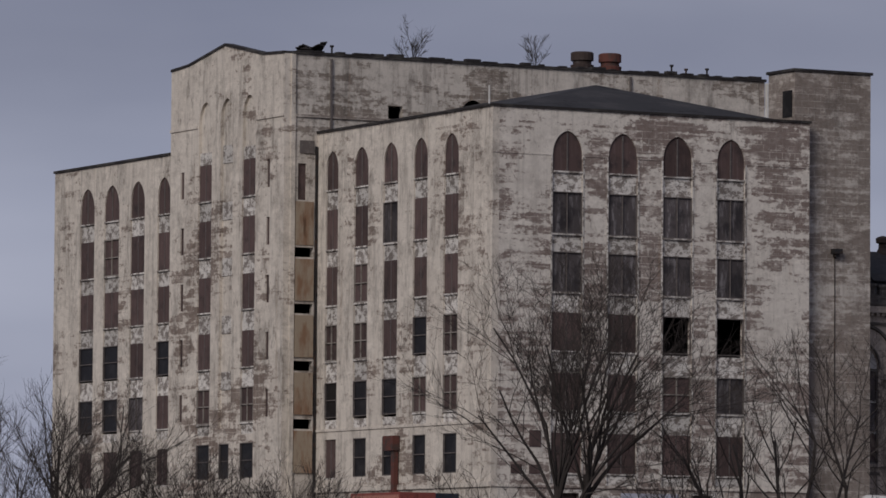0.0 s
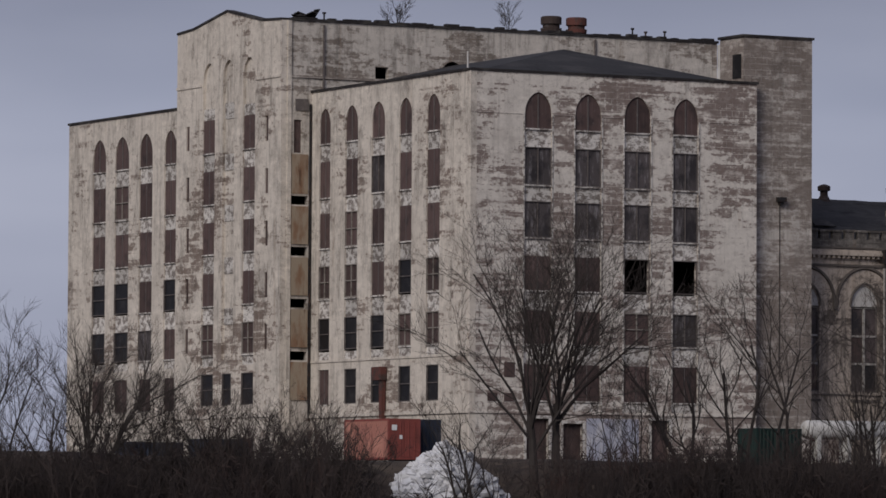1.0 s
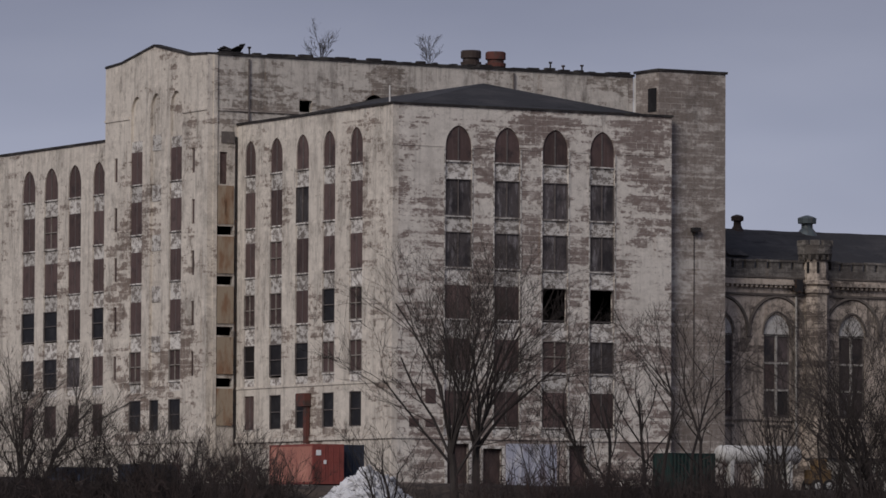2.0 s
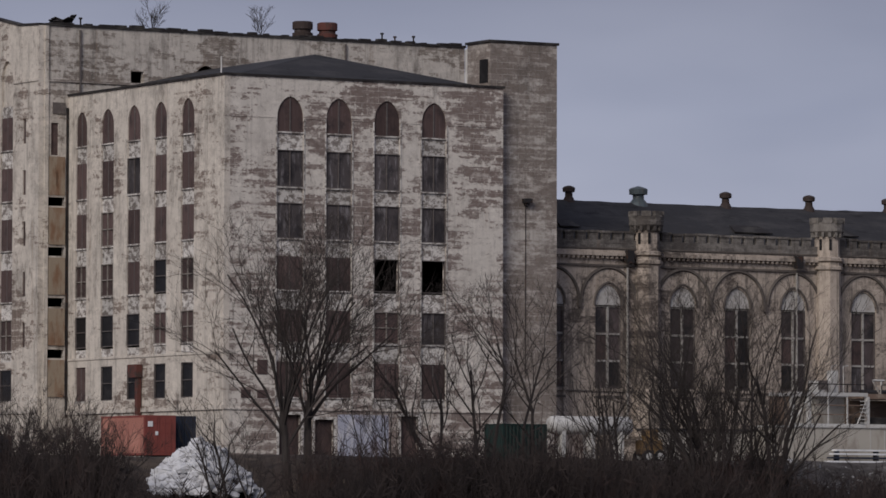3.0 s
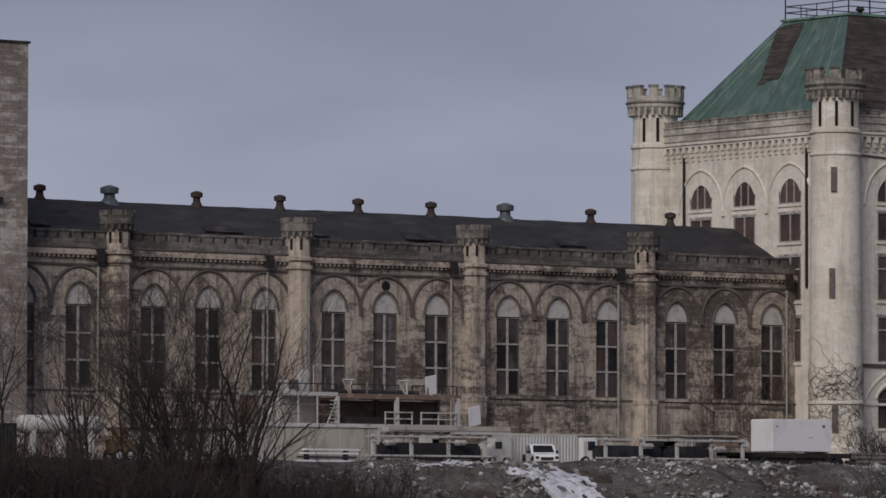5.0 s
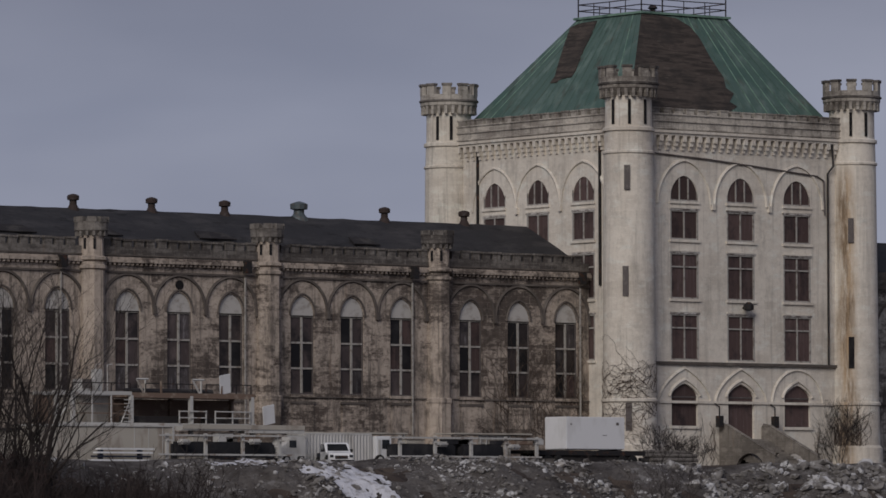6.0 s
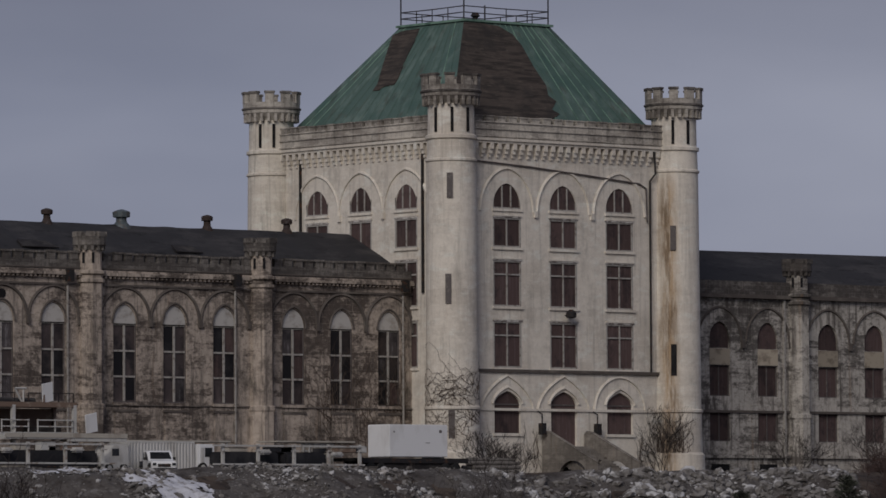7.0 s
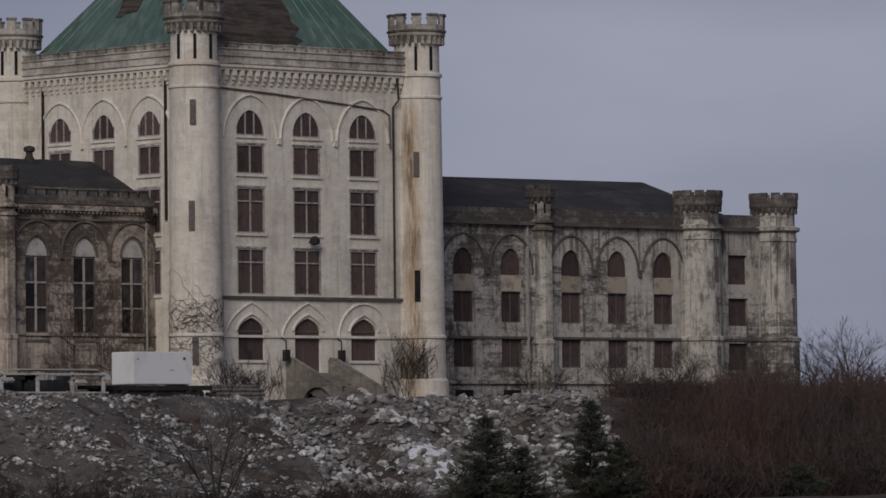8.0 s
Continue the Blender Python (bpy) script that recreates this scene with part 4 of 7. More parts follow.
for x in (5.9, 8.0):
    v = thing("roof_fan", x + 0.85, 28, 30.3, "rust red round roof fan on a dark curb" if x > 7 else "dark brown round roof fan on a dark curb", "roof fan", "fans on the factory roof")
    part("curb", boxes((x + 0.1, x + 1.6, 27.3, 28.8, 30.3, 31.3)), M_EDGE, v)
    part("fan_housing", turned(x + 0.85, 28.0, ((0.5, 31.3), (0.75, 31.5), (0.78, 31.75), (0.62, 31.8), (0.62, 32.0), (0.76, 32.05), (0.76, 32.55), (0.66, 32.62)), 16), M_REDVENT if x > 7 else M_VENT, v, "rust red fan housing" if x > 7 else "dark brown fan housing")
for x, h in ((-13.5, 0.5), (11.5, 0.6), (12.6, 0.4), (14.2, 0.5)):
    v = thing("roof_stub", x, 24.5, 30.3, "short dark pipe stub on the roof", "pipe", "pipe stubs on the factory roof")
    part("pipe", turned(x, 24.5, ((0.07, 30.3), (0.07, 31.0 + h), (0.15, 31.05 + h), (0.15, 31.15 + h)), 6), M_IRON, v)


# ---- castellated main tower ----
TX, TY, TS = 84.1, -1.2, 23.2
castle = thing("castle_tower", TX + TS / 2, TY + TS / 2, 0, "pale castellated tower with round turrets and a green copper roof", "tower")
F_T = Face(TX, TY - 0.1, "x", (0, -1, 0))
F_TL = Face(TX - 0.1, TY, "y", (-1, 0, 0))
t_cols = [(4.15, 7.02), (10.01, 12.87), (15.93, 18.82)]
l_cols = [(4.0, 6.7), (9.6, 12.3), (15.0, 17.75)]
T_ROWS = ((19.9, 17.6), (16.55, 12.98), (11.8, 8.2))


def tower_wall(face, cols, entrance):
    inset = -0.1 if entrance else -0.08
    holes = []
    for i, (a, b) in enumerate(cols):
        holes.append(pointed(a, b, 20.6, 22.6, 1.85))
        holes += [rect(a, b, z0, z1) for z1, z0 in T_ROWS]
        if entrance:
            holes.append(pointed(a + 0.05, b - 0.12, 2.2 if i == 1 else 3.1, 6.4, 1.0))
    part("wall", slab(face, rect(0.0, TS, -0.6, 26.0), holes, 0.0, -0.5), M_CREAM, castle, "pale cream concrete wall")
    for i, (a, b) in enumerate(cols):
        c = (a + b) / 2
        w = part("window", slab(face, pointed(a, b, 20.6, 22.6, 1.85), (), inset, inset - 0.06), M_BOARD, castle, "arched window with brown boards and pale bars")
        bm = bmesh.new()
        for u in (a + 0.05, c - 0.45, c + 0.45, b - 0.05):
            bar(face, u - 0.05, u + 0.05, 20.6, 22.5 - 0.9 * (abs(u - c) / 1.3) ** 2, inset, inset + 0.08, bm)
        bar(face, a, b, 20.6, 20.72, inset, inset + 0.09, bm)
        part("mullion", bm, M_FRAME, w)
        part("sill", bar(face, a - 0.1, b + 0.1, 20.4, 20.6, -0.3, 0.12), M_CREAM, w)
        for k, (z1, z0) in enumerate(T_ROWS):
            w = part("window", bar(face, a, b, z0, z1, inset - 0.06, inset), M_BOARD, castle, "brown boarded window with pale mullions")
            part("sash", sash(face, a, b, z0, z1, inset, 1, () if k == 0 else (0.7,), 0.12), M_FRAME, w, "pale weathered frame")
            part("sill", bar(face, a - 0.12, b + 0.12, z0 - 0.2, z0, -0.3, 0.14), M_CREAM, w)
            part("lintel", bar(face, a - 0.1, b + 0.1, z1, z1 + 0.1, 0.0, 0.05), M_SPANDREL, w, "flaking pale lintel")
            part("panel_moulding", bar(face, a - 0.05, b + 0.05, z1 + 0.12, z1 + 0.24, 0.0, 0.08), M_CREAM, w)
        arch_mould(castle, face, c - 2.75, c + 2.75, 20.4, 23.8, M_CREAM, 0.13)
        if entrance:
            d = part("door" if i == 1 else "window", slab(face, pointed(a + 0.05, b - 0.12, 2.2 if i == 1 else 3.1, 6.4, 1.0), (), -0.22, -0.28), M_BOARD, castle, "brown boarded entrance door" if i == 1 else "brown boarded ground floor window")
            part("transom", bar(face, a + 0.05, b - 0.12, 5.3, 5.4, -0.22, -0.16), M_FRAME_DARK, d)
            arch_mould(castle, face, a - 0.15, b + 0.08, 5.4, 6.72, M_CREAM, 0.13)
            arch_mould(castle, face, c - 2.75, c + 2.65, 4.9, 7.6, M_CREAM, 0.12)
            if i != 1:
                part("sill", bar(face, a - 0.1, b, 2.88, 3.1, -0.3, 0.15), M_CREAM, d)
    for u in [c[0] - 1.5 for c in cols[1:]]:
        part("corbel", bar(face, u - 0.15, u + 0.15, 20.0, 20.5, 0.0, 0.2), M_CREAM, castle)
    if entrance:
        part("belt_course", bar(face, 1.5, TS - 1.5, 7.85, 8.08, 0.0, 0.22), M_SOOT, castle, "dark stained belt course")
        part("base_moulding", bar(face, 1.5, TS - 1.5, 4.85, 5.05, 0.0, 0.12), M_CREAM, castle)
    bm = bar(face, 1.0, TS - 1.0, 25.85, 26.05, 0.0, 0.55)
    bar(face, 1.0, TS - 1.0, 25.65, 25.85, 0.0, 0.42, bm)
    part("cornice", bm, M_CREAM, castle, "moulded cornice")
    part("parapet", bar(face, 0.8, TS - 0.8, 26.05, 27.35, -0.1, 0.4), M_PARAPET_PALE, castle, "stained pale parapet")
    for z in (26.15, 26.72, 27.25):
        part("parapet_band", bar(face, 0.8, TS - 0.8, z, z + 0.1, 0.4, 0.5), M_PARAPET_PALE, castle)
    bm = bmesh.new()
    bar(face, 2.0, 2.36, 25.2, 25.65, 0.0, 0.42, bm)
    bar(face, 2.02, 2.34, 24.85, 25.2, 0.0, 0.28, bm)
    bar(face, 2.06, 2.3, 24.55, 24.85, 0.0, 0.14, bm)
    cb = part("bracket", bm, M_CREAM, castle)
    bm = bar(face, 2.0, 2.8, 27.35, 27.72, -0.06, 0.38)
    bar(face, 1.95, 2.85, 27.72, 27.82, -0.1, 0.44, bm)
    mr = part("merlon", bm, M_PARAPET, castle)
    for i in range(1, 25):
        share("bracket", cb, Matrix.Translation(face.u * (i * 0.795)), castle)
    for i in range(1, 17):
        share("merlon", mr, Matrix.Translation(face.u * (i * 1.18) + Vector((0, 0, random.uniform(-0.05, 0.02)))), castle)


tower_wall(F_T, t_cols, True)
tower_wall(F_TL, l_cols, False)
part("wall", boxes((TX, TX + TS, TY + TS - 0.5, TY + TS, -0.6, 27.3), (TX + TS - 0.5, TX + TS, TY, TY + TS - 0.5, -0.6, 27.3)), M_CREAM, castle)
# Near-black slab and partitions added to make the tower's inside dark.
part("shade_floor_slab", boxes((TX + 0.5, TX + TS - 0.5, TY + 0.5, TY + TS - 0.6, 25.7, 25.95)), M_DARK, castle)
part("shade_partition", boxes((TX + 3, TX + TS - 1, TY + 3, TY + 3.2, -0.3, 25.6), (TX + 3, TX + 3.2, TY + 3.2, TY + TS - 1, -0.3, 25.6)), M_DARK, castle)


def round_turret(x, y, mat, slits):
    prof = ((2.35, -0.6), (2.3, 1.5), (2.12, 1.7), (2.08, 4.8), (2.2, 4.9), (2.2, 5.08), (2.06, 5.15), (1.92, 24.0), (2.03, 24.08), (2.03, 24.22), (1.9, 24.3), (1.86, 25.75), (2.02, 25.82), (2.02, 26.05), (1.82, 26.15), (1.8, 28.5))
    t = part("turret", turned(x, y, prof, 56), mat, castle, "round pale corner turret")
    c = part("crown", turned(x, y, ((1.8, 28.5), (1.9, 28.65), (2.2, 29.0), (2.3, 29.1), (2.3, 29.95), (2.0, 29.95), (2.0, 29.4), (0.3, 29.4)), 32), M_PARAPET, t, "sooty battlemented turret crown")
    ring_of("merlon", c, x, y, 10, 0.2, (1.95, 2.3, -0.36, 0.36, 29.9, 30.66), M_PARAPET)
    ring_of("merlon_cap", c, x, y, 10, 0.2, (1.9, 2.38, -0.42, 0.42, 30.66, 30.84), M_CROWN)
    ring_of("corbel", c, x, y, 24, 0.0, (1.7, 2.24, -0.12, 0.12, 28.4, 29.05), M_PARAPET)
    part("crown_band", turned(x, y, ((2.3, 29.35), (2.4, 29.4), (2.4, 29.52), (2.3, 29.56)), 32), M_CROWN, c)
    for a, z0, z1, w_ in slits:
        bm = bmesh.new()
        m = Matrix.Translation((x, y, 0)) @ Matrix.Rotation(radians(a), 4, "Z")
        box(bm, 1.6, 2.105 if z1 < 24 else 1.9, -w_ / 2, w_ / 2, z0, z1, m)
        # Slits are dark blocks on the turret, their depth only in the colour.
        part("slit_window", bm, M_DARK if z0 < 11.9 and z0 > 6 or z0 > 26 else M_FRAME_DARK, t, "narrow dark slit window")


VIEW = 232  # the way towards the water, in degrees
round_turret(TX, TY, M_CREAM, [(VIEW + d, 26.3, 28.2, 0.22) for d in (-42, 0, 42)] + [(VIEW - 6, 21.2, 23.1, 0.45), (VIEW - 10, 13.0, 15.3, 0.45), (VIEW - 4, 2.6, 4.8, 0.5)])
round_turret(TX + TS + 0.22, TY, M_CREAM_RUST, [(VIEW + d, 26.3, 28.2, 0.22) for d in (-7, 33)] + [(VIEW - 8, 17.8, 19.75, 0.45), (VIEW - 8, 7.8, 10.3, 0.45)])
round_turret(TX, TY + TS - 0.9, M_CREAM_MOSS, [(VIEW + d, 26.3, 28.2, 0.22) for d in (-30, 5)])
round_turret(TX + TS, TY + TS, M_CREAM, [])

# copper roof with a flat deck
base = [(85.0, -0.1), (106.8, -0.1), (106.8, 20.8), (85.0, 20.8)]
deck = [(91.6, 6.0), (100.7, 6.0), (100.7, 14.0), (91.6, 14.0)]
RZ0, RZ1 = 27.0, 35.95


def roof_point(side, s, h, lift=0.0):
    """A point on the roof: along the side 0..1, up the slope 0..1."""
    a, b = base[side], base[(side + 1) % 4]
    c, d = deck[side], deck[(side + 1) % 4]
    lo_ = Vector((a[0] + (b[0] - a[0]) * s, a[1] + (b[1] - a[1]) * s, RZ0))
    hi_ = Vector((c[0] + (d[0] - c[0]) * s, c[1] + (d[1] - c[1]) * s, RZ1))
    out = Vector(((b[1] - a[1]), -(b[0] - a[0]), 0)).normalized()
    return lo_.lerp(hi_, h) + (out * 0.75 + Vector((0, 0, 0.66))) * lift


bm = bmesh.new()
for side in range(4):
    q = [bm.verts.new(roof_point(side, s, h)) for s, h in ((0, 0), (1, 0), (1, 1), (0, 1))]
    bm.faces.new(q)
bm.faces.new([bm.verts.new((x, y, RZ1)) for x, y in deck])
bmesh.ops.remove_doubles(bm, verts=bm.verts, dist=0.001)
part("roof", bm, M_COPPER, castle, "green copper hipped roof")
for side, count in ((0, 17), (3, 17)):
    for i in range(1, count):
        s = i / count
        bm = bmesh.new()
        a, b = roof_point(side, s, 0.0, 0.02), roof_point(side, s, 1.0, 0.02)
        tube(bm, [a, b], 0.045, 4)
        part("seam", bm, M_SEAM if random.random() < 0.4 else M_COPPER, castle)


def torn(side, pts, label):
    """A place where the copper is gone and brown boards show."""
    bm = bmesh.new()
    a = [bm.verts.new(roof_point(side, s, h, 0.07)) for s, h in pts]
    b = [bm.verts.new(roof_point(side, s, h, -0.05)) for s, h in pts]
    bm.faces.new(a)
    for i in range(len(a)):
        j = (i + 1) % len(a)
        bm.faces.new((a[j], a[i], b[i], b[j]))
    part("bare_boarding", bm, M_DECKING, castle, label)


torn(0, [(0.0, 0.02), (0.15, 0.0), (0.48, 0.02), (0.50, 0.1), (0.56, 0.16), (0.53, 0.2), (0.58, 0.28), (0.55, 0.33), (0.57, 0.43), (0.55, 0.6), (0.54, 0.8), (0.5, 0.9), (0.38, 0.97), (0.2, 0.985), (0.0, 0.985)], "large patch of bare brown roof boards")
torn(3, [(0.35, 0.40), (0.40, 0.40), (0.42, 0.43), (0.5, 0.44), (0.5, 0.5), (0.45, 0.7), (0.42, 0.85), (0.36, 0.97), (0.12, 0.96), (0.03, 0.93), (0.15, 0.8), (0.27, 0.62), (0.35, 0.46)], "bare brown strip of roof boards")
part("deck_edge", boxes((91.4, 100.9, 5.8, 6.05, RZ1, RZ1 + 0.18), (91.4, 91.65, 6.05, 13.95, RZ1, RZ1 + 0.18), (91.4, 100.9, 13.95, 14.2, RZ1, RZ1 + 0.18), (100.65, 100.9, 6.05, 13.95, RZ1, RZ1 + 0.18)), M_SEAM, castle)
rail = thing("deck_railing", 96.1, 10, RZ1 + 0.18, "thin dark iron railing round the roof deck", "railing")
corners = [(91.7, 6.1), (100.6, 6.1), (100.6, 13.9), (91.7, 13.9)]
for k in range(4):
    (x0, y0), (x1, y1) = corners[k], corners[(k + 1) % 4]
    for h in (0.55, 1.05):
        bm = bmesh.new()
        tube(bm, [(x0, y0, RZ1 + 0.18 + h), ((x0 + x1) / 2, (y0 + y1) / 2, RZ1 + 0.15 + h), (x1, y1, RZ1 + 0.18 + h)], 0.045, 5)
        part("rail", bm, M_IRON, rail)
    for i in range(4):
        x, y = x0 + (x1 - x0) * i / 4, y0 + (y1 - y0) * i / 4
        bm = bmesh.new()
        tube(bm, [(x, y, RZ1 + 0.1), (x, y, RZ1 + (2.35 if i == 0 else 1.25))], 0.06 if i == 0 else 0.04, 5)
        part("post", bm, M_IRON, rail)
part("lightning_ball", turned(94.0, 7.4, ((0.15, RZ1), (0.2, RZ1 + 0.5), (0.4, RZ1 + 0.62), (0.25, RZ1 + 0.85), (0.05, RZ1 + 0.9)), 10), M_IRON, castle)
part("downpipe", bar(F_TL, 3.15, 3.33, 14.0, 25.3, 0.0, 0.18), M_IRON, castle)
part("downpipe", bar(F_TL, 18.3, 18.48, 19.0, 25.3, 0.0, 0.18), M_IRON, castle)
bm = bmesh.new()
tube(bm, [F_T.at(2.4, 24.25, 0.1), F_T.at(8, 23.95, 0.1), F_T.at(14, 23.5, 0.1), F_T.at(19.5, 23.05, 0.1), F_T.at(20.2, 22.7, 0.1), F_T.at(20.3, 20.0, 0.1)], 0.07, 5)
part("cable", bm, M_FRAME_DARK, castle, "sagging dark cable across the wall")
bm = bmesh.new()
tube(bm, [F_T.at(20.9, 25.9, 0.3), F_T.at(21.0, 23.9, 0.35), F_T.at(20.6, 23.3, 0.12), F_T.at(20.6, 8.0, 0.12)], 0.09, 5)
part("downpipe", bm, M_IRON, castle)
for u in (8.6, 14.4):
    bm = bmesh.new()
    tube(bm, [F_T.at(u, 4.9, 0.0), F_T.at(u, 4.6, 0.6), F_T.at(u, 3.9, 0.6)], 0.06, 5)
    box(bm, *(TX + u - 0.22, TX + u + 0.22, TY - 0.95, TY - 0.5, 3.0, 3.9))
    part("wall_lantern", bm, M_IRON, castle, "dark iron wall lantern")
bm = bmesh.new()
tube(bm, [F_T.at(11.6, 12.4, 0.0), F_T.at(11.6, 12.5, 0.5)], 0.06, 5)
lathe(bm, TX + 11.75, TY - 0.65, ((0.1, 12.15), (0.4, 12.25), (0.42, 12.6), (0.15, 12.85)), 10)
part("floodlight", bm, M_IRON, castle, "round dark floodlight")

M_STEPS = weathered("sooty_stair_stone", (0.13, 0.115, 0.10), (0.26, 0.235, 0.205), 0.62, 0.84, (0.9, 0.4), 0.8)
# entrance stairs
steps = thing("entrance_stairs", TX + 11.4, -6, 0, "sooty stone entrance stairs with sloping side walls and an arch below", "stairs")
part("landing", boxes((TX + 9.35, TX + 13.4, -2.3, TY - 0.15, -0.6, 2.1)), M_STEPS, steps)
for i in range(14):
    part("step", boxes((TX + 9.35, TX + 13.4, -2.3 - (i + 1) * 0.36, -2.3 - i * 0.36, 1.3 - (i + 1) * 0.172, 2.1 - (i + 1) * 0.172)), M_STEPS, steps)
for x in (TX + 9.0, TX + 13.4):
    F_C = Face(x, 0, "y", (-1, 0, 0))
    soffit = [(-5.0 + 1.75 * math.cos(k * 0.349), -0.6 + 1.55 * math.sin(k * 0.349)) for k in range(9, -1, -1)]
    part("side_wall", slab(F_C, [(-7.9, -0.6), *soffit, (TY - 0.2, -0.6), (TY - 0.2, 3.1), (-2.2, 3.05), (-7.5, 0.75), (-7.9, 0.75)], (), 0.0, -0.35), M_STEPS, steps)
    bm = bmesh.new()
    tube(bm, [(x + 0.17, TY - 0.3, 3.15), (x + 0.17, -2.2, 3.1), (x + 0.17, -7.5, 0.8), (x + 0.17, -8.0, 0.8)], 0.2, 4)
    part("coping", bm, M_STEPS, steps)


# ---- grey wing past the tower ----
M_OCHRE_PANEL = Shade("stained_ochre_panel", (0.40, 0.345, 0.265), 0.9).layer((0.2, 0.165, 0.125), (1.1, 1.1, 1.4), 0.5, 0.68, 0.9).jitter(0.25).mat
wing = thing("end_wing", 130, 10, 0, "grey weathered concrete wing with arched windows and two end turrets", "building")
F_W = Face(0, YB, "x", (0, -1, 0))
W_COLS = [110.8, 116.8, 122.2, 129.1, 134.5, 139.95]
W_ROWS = ((8.98, 6.45), (5.15, 2.75))
holes = [pointed(w - 1.13, w + 1.13, 10.38, 12.55, 1.4) for w in W_COLS] + [rect(w - 1.13, w + 1.13, b, a) for w in W_COLS for a, b in W_ROWS]
sq = 149.0
sq_rows = ((12.45, 9.95), (8.75, 6.4), (4.9, 2.6))
holes += [rect(sq - 1.2, sq + 1.2, b, a) for a, b in sq_rows]
part("wall", slab(F_W, rect(107.5, 153.6, -0.6, 14.5), holes, 0.0, -0.5), M_GREYSTONE, wing, "grey concrete wall with dark stains")
for w in W_COLS:
    x = part("window", slab(F_W, pointed(w - 1.13, w + 1.13, 10.38, 12.55, 1.4), (), -0.2, -0.25), M_BOARD, wing, "grey-brown boarded arched window")
    part("spandrel", bar(F_W, w - 1.13, w + 1.13, 9.02, 10.34, 0.0, 0.03), M_OCHRE_PANEL, x, "pale panel below the arch")
    for k, (a, b) in enumerate(W_ROWS):
        x = part("window", bar(F_W, w - 1.13, w + 1.13, b, a, -0.28, -0.23), M_BOARD, wing, "grey-brown boarded window")
        part("sash", sash(F_W, w - 1.13, w + 1.13, b, a, -0.23, 1, (), 0.08), M_FRAME_DARK, x)
    arch_mould(wing, F_W, w - 2.45, w + 2.45, 10.9, 13.75, M_SOOT, 0.12)
    part("corbel", bar(F_W, w + 2.4, w + 2.75, 10.4, 11.0, 0.0, 0.18), M_SOOT, wing)
    # Flat near-black plate, coloured as the dark inside of a basement window.
    part("basement_window", bar(F_W, w - 1.0, w + 1.0, -0.2, 0.9, 0.0, 0.03), M_DARK, wing)
for a, b in sq_rows:
    x = part("window", bar(F_W, sq - 1.2, sq + 1.2, b, a, -0.38, -0.33), M_BOARD, wing, "grey-brown boarded square window")
part("belt_course", bar(F_W, 107.5, 153.4, 5.1, 5.3, 0.0, 0.14), M_SOOT, wing)
part("base_moulding", bar(F_W, 107.5, 153.4, 1.4, 1.65, 0.0, 0.25), M_GREYSTONE, wing)
part("cornice", bar(F_W, 107.5, 153.4, 14.5, 14.8, -0.3, 0.4), M_SOOT, wing, "dark stained cornice")
part("parapet", bar(F_W, 107.5, 153.4, 14.8, 15.9, -0.4, 0.1), M_CROWN, wing, "sooty low parapet")
part("wall", boxes((153.3, 153.7, 4.1, 18.6, -0.6, 14.8), (107.5, 153.7, 18.6, 19.0, -0.6, 14.8)), M_GREYSTONE, wing)
# Added partition, coloured near-black for the unlit inside of the wing.
part("shade_partition", boxes((107.6, 153.5, 8.0, 8.2, -0.3, 14.4)), M_DARK, wing)
bm = bmesh.new()
q = [bm.verts.new(v) for v in ((107.3, YB + 0.3, 15.2), (150.5, YB + 0.3, 15.2), (150.5, 18.9, 15.2), (107.3, 18.9, 15.2), (107.3, 11.2, 18.75), (145.2, 11.2, 18.95))]
bm.faces.new((q[0], q[1], q[5], q[4])), bm.faces.new((q[1], q[2], q[5])), bm.faces.new((q[2], q[3], q[4], q[5])), bm.faces.new((q[3], q[2], q[1], q[0])), bm.faces.new((q[0], q[4], q[3]))
part("roof", bm, M_ROOF, wing, "dark slate hipped roof")
small_turret(wing, 125.6, M_GREYSTONE)
for x in (144.2, 153.5):
    t = part("turret", turned(x, YB, ((2.15, -0.6), (2.1, 5.0), (2.25, 5.1), (2.25, 5.35), (1.95, 5.5), (1.9, 13.6), (2.0, 13.7), (1.9, 14.4), (2.25, 14.6), (2.25, 14.85), (1.82, 15.0), (1.8, 16.1)), 48), M_GREYSTONE, wing, "round grey end turret")
    part("crown", turned(x, YB, ((1.8, 16.1), (1.9, 16.3), (2.08, 16.6), (2.1, 16.7), (2.1, 17.35), (1.8, 17.35), (1.8, 16.9), (0.2, 16.9)), 28), M_CROWN, t)
    ring_of("merlon", t, x, YB, 11, 0.0, (1.75, 2.12, -0.38, 0.38, 17.3, 17.85))
    ring_of("corbel", t, x, YB, 22, 0.0, (1.7, 2.04, -0.1, 0.1, 16.05, 16.65))
    for z0, z1 in ((10.0, 12.2), (6.6, 8.8), (3.0, 4.6)):
        part("slit_window", bar(Face(x, YB - 1.75, "x", (0, -1, 0)), 0.0, 0.5, z0, z1, 0.0, 0.36 if z1 < 5 else 0.17), M_FRAME_DARK, t)
for x in (124.0, 142.3, 151.6):
    part("downpipe", bar(F_W, x - 0.09, x + 0.09, 0.0, 14.4, 0.0, 0.2), M_FRAME, wing)


# ---- trees, brush and rubble ----
M_BARK = Shade("dark_wet_bark", (0.034, 0.028, 0.026), 0.95).layer((0.062, 0.053, 0.049), (2, 2, 0.6), 0.5, 0.7, 0.8).mat
M_TWIG = Shade("brown_twigs", (0.034, 0.028, 0.026), 0.95).layer((0.062, 0.053, 0.049), (0.6, 0.6, 0.6), 0.45, 0.7, 0.7).mat
